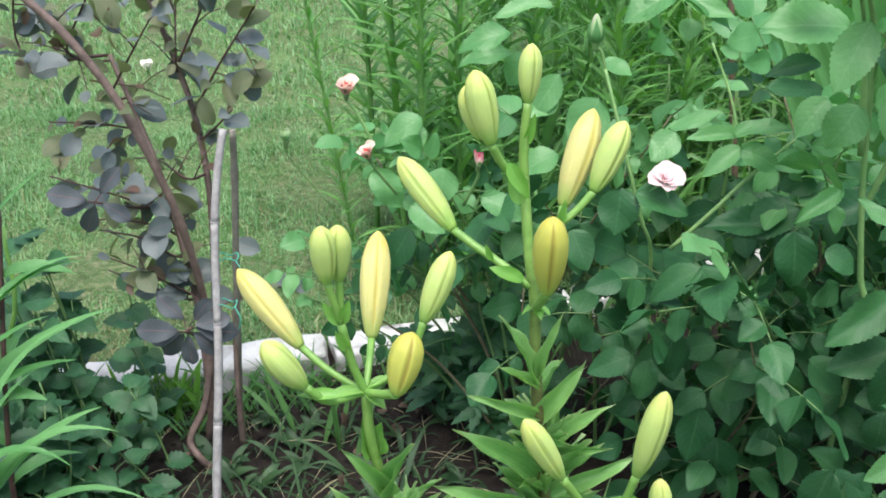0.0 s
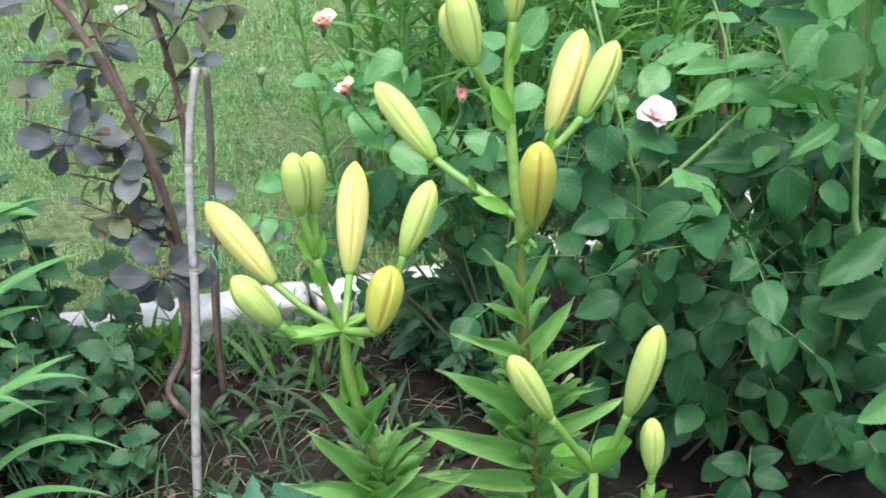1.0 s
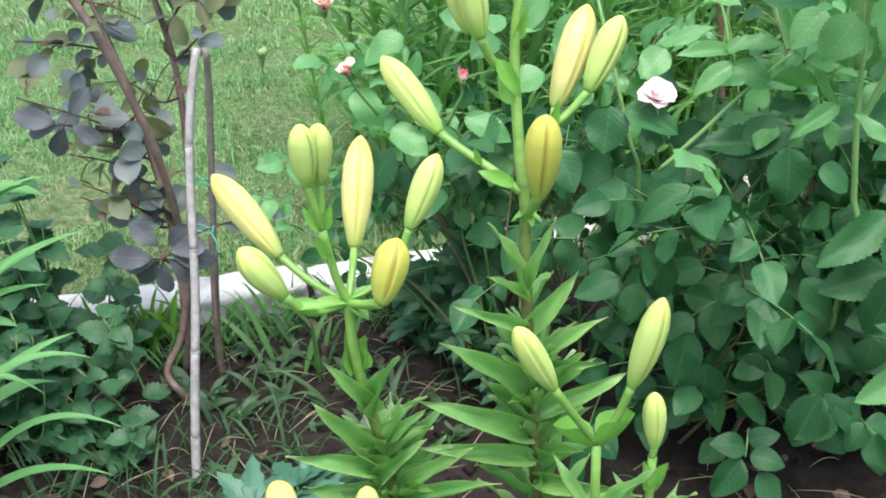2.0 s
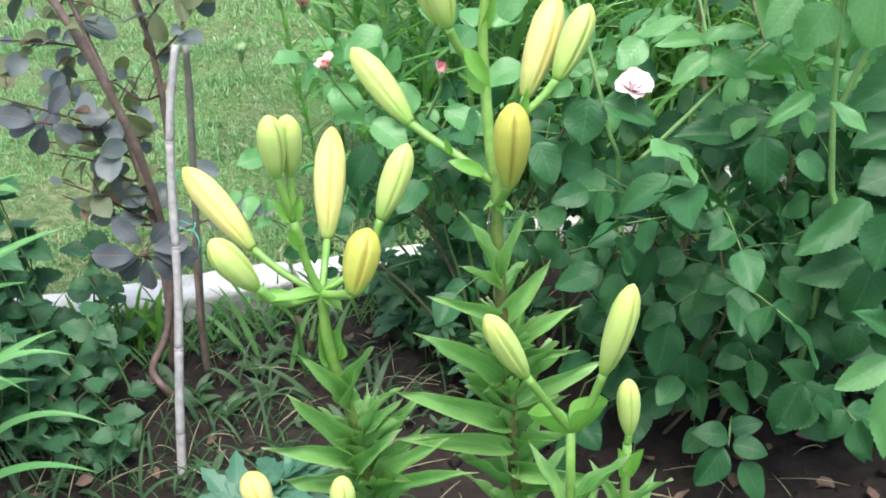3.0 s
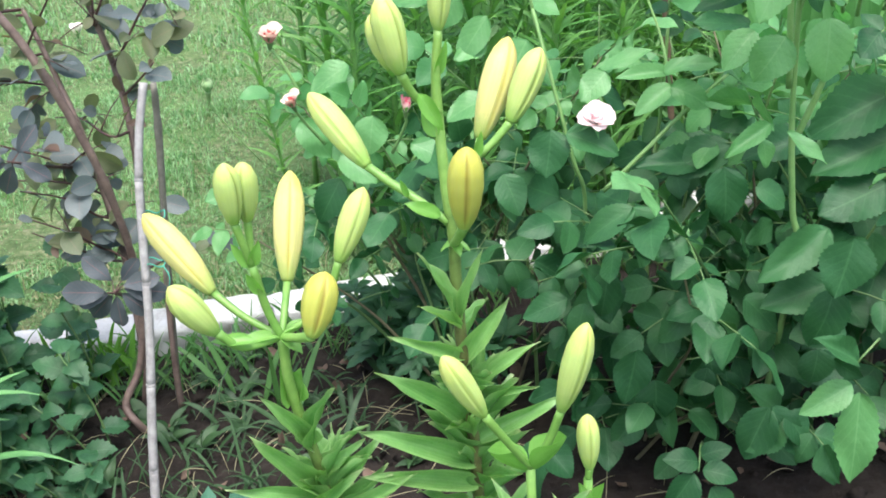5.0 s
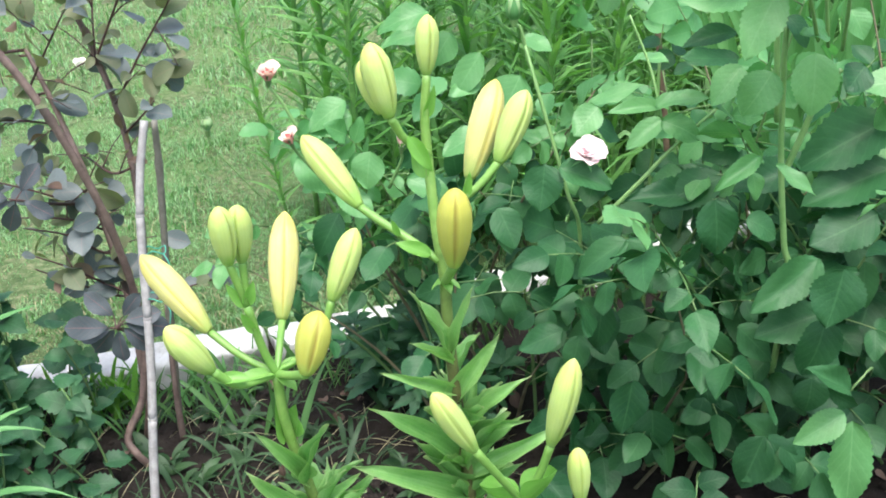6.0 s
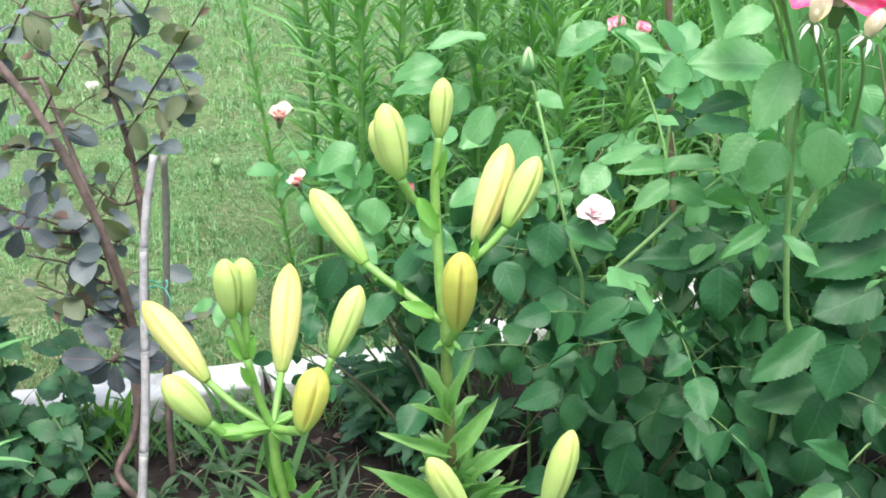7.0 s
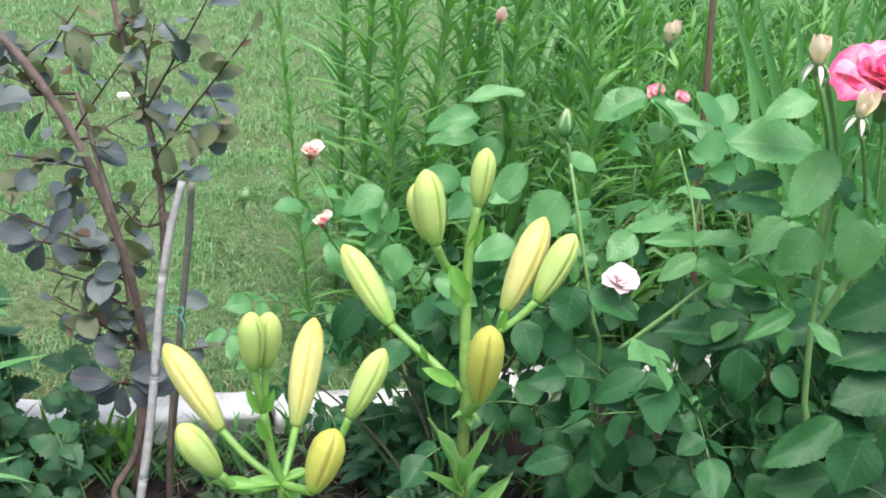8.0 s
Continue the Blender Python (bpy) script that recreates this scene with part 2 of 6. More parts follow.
def stone_material():
    m, n, l, p = nodes_of("whitewashed_stone")
    pos = position(n)
    f = noise_at(n, l, pos, 14, 6)
    g = noise_at(n, l, pos, 110, 5)
    col = ramp(n, l, f, [(0.32, (0.28, 0.27, 0.25)), (0.47, (0.54, 0.54, 0.53)), (0.75, (0.68, 0.68, 0.68))])
    chips = ramp(n, l, g, [(0.58, (0.0, 0.0, 0.0)), (0.68, (1.0, 1.0, 1.0))])
    l.new(mix(n, l, calc(n, l, "MULTIPLY", chips, 0.55), col, (0.40, 0.37, 0.33)), p.inputs["Base Color"])
    p.inputs["Roughness"].default_value = 0.85
    bump(n, l, calc(n, l, "ADD", f, calc(n, l, "MULTIPLY", g, 0.5)), 0.8, 0.006, p)
    return m


M_STONE = stone_material()


def ground_material():
    """Brown garden soil that turns into grassy earth beyond the edging."""
    m, n, l, p = nodes_of("garden_ground")
    at = n.new("ShaderNodeAttribute")
    at.attribute_name = "leafmap"
    sep = n.new("ShaderNodeSeparateColor")
    l.new(at.outputs["Color"], sep.inputs["Color"])
    pos = position(n)
    big = noise_at(n, l, pos, 5, 4)
    mid_n = noise_at(n, l, pos, 45, 6, 0.7)
    fine = noise_at(n, l, pos, 320, 5, 0.7)
    soil = ramp(n, l, mid_n, [(0.25, (0.017, 0.013, 0.0115)), (0.5, (0.034, 0.027, 0.023)), (0.8, (0.070, 0.058, 0.050))])
    soil = mix(n, l, calc(n, l, "MULTIPLY", fine, 0.5), soil, (0.028, 0.022, 0.018))
    turf = ramp(n, l, mid_n, [(0.3, (0.045, 0.085, 0.030)), (0.5, (0.12, 0.18, 0.07)), (0.75, (0.34, 0.31, 0.20))])
    turf = mix(n, l, ramp(n, l, big, [(0.45, (0, 0, 0)), (0.75, (1, 1, 1))]), turf, (0.15, 0.26, 0.09))
    l.new(mix(n, l, sep.outputs["Red"], soil, turf), p.inputs["Base Color"])
    p.inputs["Roughness"].default_value = 0.95
    p.inputs["Specular IOR Level"].default_value = 0.2
    bump(n, l, calc(n, l, "ADD", mid_n, calc(n, l, "MULTIPLY", fine, 0.5)), 1.0, 0.012, p)
    return m


M_GROUND = ground_material()


# ---------------------------------------------------------------- geometry helpers
def mesh_from(name, verts, faces, cmap=None, material=None, smooth=True):
    """A mesh from arrays of places and quads, with the map (along, across) that leaf materials use."""
    me = bpy.data.meshes.new(name)
    verts = np.asarray(verts, np.float32)
    faces = np.asarray(faces, np.int32)
    k = faces.shape[1]
    me.vertices.add(len(verts))
    me.vertices.foreach_set("co", verts.ravel())
    me.loops.add(faces.size)
    me.loops.foreach_set("vertex_index", faces.ravel())
    me.polygons.add(len(faces))
    me.polygons.foreach_set("loop_start", np.arange(0, faces.size, k, dtype=np.int32))
    me.polygons.foreach_set("use_smooth", np.full(len(faces), smooth))
    me.update(calc_edges=True)
    me.validate()
    if cmap is not None:
        at = me.attributes.new("leafmap", "FLOAT_COLOR", "POINT")
        at.data.foreach_set("color", np.asarray(cmap, np.float32).ravel())
    if material:
        me.materials.append(material)
    return me


def empty_thing(name, at, label, category, group="", kind=""):
    ob = new(name)
    ob.empty_display_size = 0.05
    ob.matrix_basis = Matrix.Translation(at)
    return tagged(ob, label, category, group, kind)


def hang(ob, parent, m=None):
    """Puts ob under parent; m is its pose in the world."""
    ob.parent = parent
    ob.matrix_parent_inverse = parent.matrix_basis.inverted()
    if m is not None:
        ob.matrix_basis = m
    return ob


def part(name, me, parent, label="", m=None, kind=""):
    return tagged(hang(new(name, me), parent, m), label, kind=kind)


def thing(name, me, label, category, group="", kind="", m=None):
    ob = new(name, me)
    if m is not None:
        ob.matrix_basis = m
    return tagged(ob, label, category, group, kind)


def spline(points, n):
    """Catmull-Rom through points, n steps a span."""
    p = [np.array(q, float) for q in points]
    if len(p) == 2:
        return np.array([p[0] + (p[1] - p[0]) * i / n for i in range(n + 1)])
    p = [2 * p[0] - p[1], *p, 2 * p[-1] - p[-2]]
    out = []
    for a, b, c, d in zip(p, p[1:], p[2:], p[3:]):
        for i in range(n):
            t = i / n
            out.append(0.5 * (2 * b + (c - a) * t + (2 * a - 5 * b + 4 * c - d) * t * t + (3 * b - a - 3 * c + d) * t**3))
    return np.array([*out, p[-2]])


def tube_arrays(points, r0, r1, segs=7, steps=4, rough=0.0, seed=0, knots=()):
    """Round stem through points, from radius r0 to r1, closed at both ends."""
    c = spline(points, steps)
    rng = np.random.default_rng(seed)
    tan = np.gradient(c, axis=0)
    tan /= np.linalg.norm(tan, axis=1)[:, None]
    ref = np.array([1.0, 0.3, 0.1]) if abs(tan[0][0]) < 0.8 else np.array([0.1, 1.0, 0.2])
    verts, m = [], len(c)
    for i in range(m):
        a = np.cross(tan[i], ref)
        a /= np.linalg.norm(a)
        b = np.cross(tan[i], a)
        f = i / (m - 1)
        r = r0 + (r1 - r0) * f
        for k in knots:
            r *= 1 + 0.22 * math.exp(-(((f - k) * m / 0.8) ** 2))
        for s in range(segs):
            ang = 2 * math.pi * s / segs
            q = r * (1 + rough * rng.uniform(-1, 1))
            verts.append(c[i] + q * (math.cos(ang) * a + math.sin(ang) * b))
    faces = []
    for i in range(m - 1):
        for s in range(segs):
            t = (s + 1) % segs
            faces.append((i * segs + s, i * segs + t, (i + 1) * segs + t, (i + 1) * segs + s))
    base = len(verts)
    verts += [c[0], c[-1]]
    for s in range(0, segs):
        t = (s + 1) % segs
        faces.append((base, t, s, s))
        faces.append((base + 1, (m - 1) * segs + s, (m - 1) * segs + t, (m - 1) * segs + t))
    return np.array(verts), faces


def solid(name, verts, faces, material, cmap=None):
    """Faces may repeat a corner: those become triangles."""
    me = bpy.data.meshes.new(name)
    clean = [tuple(dict.fromkeys(f)) for f in faces]
    me.from_pydata([tuple(map(float, v)) for v in verts], [], clean)
    me.polygons.foreach_set("use_smooth", np.full(len(clean), True))
    if cmap is not None:
        at = me.attributes.new("leafmap", "FLOAT_COLOR", "POINT")
        at.data.foreach_set("color", np.asarray(cmap, np.float32).ravel())
    me.materials.append(material)
    me.update()
    return me


def tube(name, points, r0, r1, material, segs=7, steps=4, rough=0.0, seed=0, knots=()):
    v, f = tube_arrays(points, r0, r1, segs, steps, rough, seed, knots)
    return solid(name, v, f, material)


def tubes(name, runs, material, segs=5, steps=3):
    """Many thin stalks in one mesh: runs of (points, r0, r1)."""
    vs, fs, at = [], [], 0
    for points, r0, r1 in runs:
        v, f = tube_arrays(points, r0, r1, segs, steps)
        vs.append(v)
        fs += [tuple(i + at for i in q) for q in f]
        at += len(v)
    return solid(name, np.concatenate(vs), fs, material)


# profiles: half width along a leaf, 0 at the foot, 1 at the tip
def p_ovate(t):
    return (math.sin(math.pi * min(1, t**0.88)) ** 0.68) * (1 - 0.10 * t)


def p_rose(t):
    return (math.sin(math.pi * min(1, t**0.80)) ** 0.74) * (1.03 - 0.10 * t)


def p_lily(t):
    return math.sin(math.pi * t**0.64) ** 0.80 if 0 < t < 1 else 0.0


def p_lance(t):
    return (math.sin(math.pi * t**0.70) ** 0.85) * (1.08 - 0.3 * t) if 0 < t < 1 else 0.0


def p_boat(t):
    return (math.sin(math.pi * t**0.78) ** 0.72) * (1.06 - 0.2 * t) if 0 < t < 1 else 0.0


def p_strap(t):
    return min(1.0, 0.45 + 2.2 * t) * max(0.0, 1 - t**2.6)


def p_obovate(t):
    return math.sin(math.pi * t**1.15) ** 0.55 if 0 < t < 1 else 0.0


def leaf_arrays(length, width, profile, rows=8, fold=0.25, droop=0.5, teeth=0.0, ripple=0.0, twist=0.0, seed=0, cols=4, lobes=0, cup=False, arch=0.15, sway=0.0, freq=9.0, pleat=0.0):
    """A leaf from the origin along +Y, its upper side to +Z."""
    rng = random.Random(seed)
    ph = rng.uniform(0, 6)
    verts, cmap = [], []
    y = z = 0.0
    step = length / rows
    for i in range(rows + 1):
        t = i / rows
        if i:
            a = -droop * (t - arch)
            y += step * math.cos(a)
            z += step * math.sin(a)
        w = width / 2 * profile(t)
        w *= 1 + (teeth * (1 if i % 2 else -1) if 0 < i < rows else 0)
        if lobes:
            w *= 0.62 + 0.38 * abs(math.cos(math.pi * lobes * t))
        if i in (0, rows):
            w = max(w, width * 0.012)
        for j in range(cols + 1):
            u = -1 + 2 * j / cols
            x = u * w
            up = fold * abs(x) * (1.6 * abs(u) * (1.15 - 0.6 * t) if cup else 1.0) + ripple * width * math.sin(ph + freq * t + 2.0 * u) * abs(u)
            up += pleat * width * math.cos(44.0 * (t - 0.3 * abs(u))) * abs(u) * (1.05 - abs(u))
            tw = twist * t
            x += sway * length * t * t
            verts.append((x * math.cos(tw) - up * math.sin(tw), y, z + up * math.cos(tw) + x * math.sin(tw)))
            cmap.append((t, abs(u), 0, 1))
    k = cols + 1
    faces = [(i * k + j, i * k + j + 1, (i + 1) * k + j + 1, (i + 1) * k + j) for i in range(rows) for j in range(cols)]
    return np.array(verts), np.array(faces), np.array(cmap)


def aim(at, along, up, scale=1.0):
    """The pose of a leaf at a place: its length runs along, its face looks up."""
    y = Vector(along).normalized()
    z = Vector(up) - y * Vector(up).dot(y)
    z = z.normalized() if z.length > 1e-4 else y.orthogonal().normalized()
    x = y.cross(z)
    r = Matrix((x, y, z)).transposed().to_4x4()
    return Matrix.Translation(at) @ r @ Matrix.Diagonal((scale, scale, scale, 1))


def joined(name, kinds, poses, material):
    """Many leaves in one mesh. kinds: leaf_arrays; poses: (kind, matrix)."""
    vs, fs, cs, at = [], [], [], 0
    for k, m in poses:
        v, f, c = kinds[k]
        a = np.array(m)
        vs.append(v @ a[:3, :3].T + a[:3, 3])
        fs.append(f + at)
        cs.append(c)
        at += len(v)
    return mesh_from(name, np.concatenate(vs), np.concatenate(fs), np.concatenate(cs), material)


# ---------------------------------------------------------------- ground
EDGE = [(-3.2, 1.45), (-1.2, 1.56), (-0.64, 1.63), (-0.38, 1.695), (-0.25, 1.745), (-0.06, 1.80), (0.05, 1.86), (0.19, 1.915), (0.38, 1.99), (0.68, 2.11), (1.6, 2.5), (3.5, 3.2)]


def edge_y(x):
    return float(np.interp(x, [p[0] for p in EDGE], [p[1] for p in EDGE]))


def ground_z(x, y):
    if y > edge_y(x):
        return 0.012 * noise.noise(Vector((x * 1.5, y * 1.5, 0.0)))
    return 0.022 * noise.noise(Vector((x * 4.0, y * 4.0, 1.0))) + 0.014 * noise.noise(Vector((x * 17.0, y * 17.0, 2.0))) + 0.006 * noise.noise(Vector((x * 50.0, y * 50.0, 3.0)))


def build_ground():
    near_x = np.arange(-1.5, 1.5001, 0.0155)
    near_y = np.arange(0.5, 2.1001, 0.0155)
    far = np.array([0.3, 0.8, 1.6, 3, 6, 12, 30, 80, 250, 700, 2000])
    xs = np.r_[near_x[0] - far[::-1], near_x, near_x[-1] + far]
    ys = np.r_[near_y[0] - far[::-1], near_y, near_y[-1] + far]
    verts, cmap = [], []
    for y in ys:
        for x in xs:
            inner = abs(x) < 6 and -3 < y < 8
            verts.append((x, y, ground_z(x, y) if inner else 0.0))
            wob = 0.05 * noise.noise(Vector((x * 6, y * 6, 5.0)))
            drift = 0.3 * noise.noise(Vector((x * 1.3, y * 1.3, 9.0)))
            turf = min(1.0, max(0.0, (y - edge_y(x) - 0.02 + wob) / 0.05, (0.30 - y + wob + drift) / 0.05, (abs(x) - 2.6 + wob + drift) / 0.05))
            cmap.append((turf, 0, 0, 1))
    k = len(xs)
    i, j = np.meshgrid(np.arange(len(ys) - 1), np.arange(k - 1), indexing="ij")
    a = (i * k + j).ravel()
    faces = np.stack([a, a + 1, a + k + 1, a + k], 1)
    thing("ground", mesh_from("ground", verts, faces, cmap, M_GROUND), "brown garden soil running into a mown green lawn", "ground", kind="structure")


build_ground()


# ---------------------------------------------------------------- white edging
def edging_stone(length, depth, height, seed):
    rng = random.Random(seed)
    bm = bmesh.new()
    bmesh.ops.create_cube(bm, size=1)
    for v in bm.verts:
        v.co = Vector((v.co.x * length * rng.uniform(0.94, 1.02), v.co.y * depth * rng.uniform(0.85, 1.1), (v.co.z + 0.5) * height * rng.uniform(0.85, 1.12) - 0.03))
    bmesh.ops.subdivide_edges(bm, edges=bm.edges[:], cuts=9, use_grid_fill=True)
    off = Vector((seed * 3.1, seed * 1.7, 0.4))
    for v in bm.verts:
        d = noise.noise(v.co * 14 + off) * 0.010 + noise.noise(v.co * 45 + off) * 0.004
        c = Vector((v.co.x / length, v.co.y / depth, (v.co.z - height / 2 + 0.03) / height))
        edge = sorted(abs(q) for q in c)
        pull = max(0.0, edge[1] + edge[2] - 0.86) * 0.07
        v.co += v.co.normalized() * d - Vector((c.x * pull, c.y * pull, c.z * pull))
    for f in bm.faces:
        f.smooth = True
    me = bpy.data.meshes.new("edging_stone")
    bm.to_mesh(me)
    bm.free()
    me.materials.append(M_STONE)
    return me


def build_edging():
    rng = random.Random(4)
    x = -2.4
    i = 0
    while x < 2.2:
        ln = rng.uniform(0.21, 0.36)
        xm = x + ln / 2
        slope = math.degrees(math.atan2(edge_y(x + ln) - edge_y(x), ln))
        run = ln / max(0.6, math.cos(radians(slope)))
        m = pose(xm, edge_y(xm) + rng.uniform(-0.008, 0.008), rng.uniform(-0.012, 0.006), rng.uniform(-4, 4), rng.uniform(-3, 3), slope + rng.uniform(-3, 3))
        thing("edging_stone", edging_stone(run - 0.012, 0.10, 0.078, i), "white-painted rough stone block edging the garden bed", "stone", "edging stones along the lawn", m=m)
        x += ln
        i += 1


build_edging()


# ---------------------------------------------------------------- lawn
def build_lawn():
    rng = np.random.default_rng(3)

    def blades(count, x0, x1, depth_of, h0, h1, w, name, mat, rows, bend):
        px = rng.uniform(x0, x1, count)
        py = depth_of(count, px)
        keep = rng.uniform(0, 1, count) < 0.66 + 0.25 * np.sin(px * 9.7 + 3 * np.sin(py * 3.3)) * np.sin(py * 8.3 + 2 * np.sin(px * 5.9)) + 0.28 * np.sin(px * 41 + 4 * np.sin(py * 23)) * np.sin(py * 37 + 4 * np.sin(px * 19))
        keep &= py > np.interp(px, [p[0] for p in EDGE], [p[1] for p in EDGE]) + 0.045
        fade = np.clip(np.minimum(px - x0, x1 - px) / 0.6, 0, 1)
        keep &= rng.uniform(0, 1, count) < fade
        px, py = px[keep], py[keep]
        # tufts: blades gather and grow in patches
        patch = np.sin(px * 7.3 + np.sin(py * 5.1) * 2) * np.sin(py * 6.1 + np.sin(px * 4.3) * 2)
        n = len(px)
        h = rng.uniform(h0, h1, n) * (1 + 0.55 * patch)
        az = rng.uniform(0, 2 * math.pi, n)
        lean = rng.uniform(0.1, bend, n)
        wd = w * rng.uniform(0.6, 1.2, n)
        side = np.stack([np.cos(az + 1.57), np.sin(az + 1.57), 0 * az], 1)
        verts = np.zeros((n, rows + 1, 2, 3))
        for r in range(rows + 1):
            t = r / rows
            out = h * np.sin(lean * t) * t * 0.9
            up = h * t * np.cos(lean * t * 0.8)
            c = np.stack([px + np.cos(az) * out, py + np.sin(az) * out, up - 0.004], 1)
            half = (wd * (1 - t**1.6) / 2 + 0.0002)[:, None] * side
            verts[:, r, 0] = c - half
            verts[:, r, 1] = c + half
        base = (np.arange(n) * (rows + 1) * 2)[:, None]
        faces = np.concatenate([base + np.array([[2 * r, 2 * r + 1, 2 * r + 3, 2 * r + 2]]) for r in range(rows)], 0)
        cm = np.tile(np.array([[r / rows, u, 0, 1] for r in range(rows + 1) for u in (0.3, 0.9)]), (n, 1))
        return thing(name, mesh_from(name, verts.reshape(-1, 3), faces, cm, mat), "", "grass", kind="stuff")

    tagged(blades(125000, -1.9, 1.0, lambda c, x: rng.uniform(1.55, 3.3, c), 0.012, 0.034, 0.0036, "lawn_grass", M_GRASS, 3, 1.75), "short green lawn grass growing in uneven tufts")
    tagged(blades(90000, -3.2, 3.2, lambda c, x: rng.uniform(3.2, 7.0, c), 0.018, 0.050, 0.0065, "lawn_grass", M_GRASS, 2, 1.7), "green lawn grass farther off, sunlit and mown")
    tagged(blades(26000, -12, 14, lambda c, x: rng.uniform(6.8, 22, c), 0.04, 0.09, 0.02, "lawn_grass", M_GRASS, 2, 1.2), "distant mown lawn grass")
    tagged(blades(8000, -1.9, 0.9, lambda c, x: 1.55 + rng.exponential(0.32, c), 0.015, 0.045, 0.003, "dry_grass", M_STRAW, 3, 1.9), "dry straw-coloured grass in the lawn")


build_lawn()


# ---------------------------------------------------------------- lilies
def bud_mesh(length, width, twist, material, seed=0):
    """A closed lily bud from the origin along +Z: three tepals meeting in grooves, ribs between them."""
    rng = random.Random(seed)
    rows, segs = 22, 42
    knots_t = (0.0, 0.05, 0.16, 0.34, 0.55, 0.74, 0.88, 0.96, 1.0)
    knots_r = (0.34, 0.47, 0.67, 0.89, 1.0, 0.95, 0.71, 0.41, 0.12)
    verts, cmap = [], []
    bend = rng.uniform(-0.02, 0.03)
    for i in range(rows + 1):
        t = i / rows
        t = t + 0.10 * math.sin(2 * math.pi * t) * -0.5
        r = width / 2 * float(np.interp(t, knots_t, knots_r))
        for s in range(segs):
            a = 2 * math.pi * s / segs
            g = (a - twist) % (2 * math.pi / 3)
            g = min(g, 2 * math.pi / 3 - g)
            groove = math.exp(-((g / 0.085) ** 2)) * min(1.0, 6 * t) * min(1, 8 * (1.0 - t) + 0.4)
            soft = math.exp(-((g / 0.45) ** 2))
            rib = math.exp(-(((math.pi / 3 - g) / 0.22) ** 2))
            q = r * (1 + 0.05 * rib - 0.20 * groove + 0.05 * soft)
            verts.append((q * math.cos(a) + bend * length * math.sin(math.pi * t), q * math.sin(a), length * t))
            cmap.append((t, groove, s / segs, 1))
    faces = [(i * segs + s, i * segs + (s + 1) % segs, (i + 1) * segs + (s + 1) % segs, (i + 1) * segs + s) for i in range(rows) for s in range(segs)]
    b = len(verts)
    verts += [(0, 0, 0), (0, 0, length * 1.008)]
    cmap += [(0, 0, 0, 1), (1, 0, 0, 1)]
    for s in range(segs):
        t = (s + 1) % segs
        faces += [(b, t, s, s), (b + 1, rows * segs + s, rows * segs + t, rows * segs + t)]
    return solid("bud", verts, faces, material, cmap)


def add_bud(plant, base, tip, width, material, twist=0.0, label="", seed=0):
    plant = STALKS.get(tuple(base), plant)
    base, tip = Vector(base), Vector(tip)
    z = (tip - base).normalized()
    x = Vector((0, -1, 0))
    x = (x - z * x.dot(z)).normalized()
    m = Matrix.Translation(base) @ Matrix((x, z.cross(x), z)).transposed().to_4x4()
    part("bud", bud_mesh((tip - base).length, width, twist, material, seed), plant, label, m)



STALKS = {}


def add_pedicel(plant, points, r0=0.0034, r1=0.0040, material=None):
    stalk = part("pedicel", tube("pedicel", points, r0 * 0.84, r1 * 0.86, material or M_LILY_STEM, 9, 5), plant)
    STALKS[tuple(points[-1])] = stalk


def add_leaf(plant, at, along, up, length, width, droop=0.5, fold=0.35, twist=0.0, seed=0, material=None, profile=None, name="leaf", sway=0.0):
    v, f, c = leaf_arrays(length, width, profile or p_boat, 10, fold, droop, 0, 0.06, twist, seed, 6, 0, True, 0.15, sway)
    part(name, mesh_from(name, v, f, c, material or (M_BRACT if name == "bract" else M_LILY)), plant, "", aim(at, along, up))


def lily_blade(length, width, seed, fold, droop, twist, sway):
    """A wavy-edged, hollow lily leaf ending in a long point."""
    return leaf_arrays(length, width, p_lily, 20, fold, droop, 0, 0.15, twist, seed, 6, 0, True, 0.4, sway, 15.0)


def lay_leaf(plant, base, tip, width, seed, lean=0.0):
    """A leaf laid from its foot on the stem to its tip: hollow like a boat, arched, the tip hooked down."""
    rng = random.Random(seed)
    base, tip = Vector(base), Vector(tip)
    d = tip - base
    side = -0.55 if d.x > 0 else 0.55
    droop = rng.uniform(0.1, 0.8)
    v, f, c = lily_blade(d.length * (1.06 + 0.05 * droop), width * 0.86, seed, rng.uniform(0.7, 1.5), droop, rng.uniform(-0.9, 0.9) + lean, rng.uniform(-0.10, 0.10))
    part("leaf", mesh_from("leaf", v, f, c, M_LILY), plant, "", aim(base, d, (side, -0.65, 0.6)))


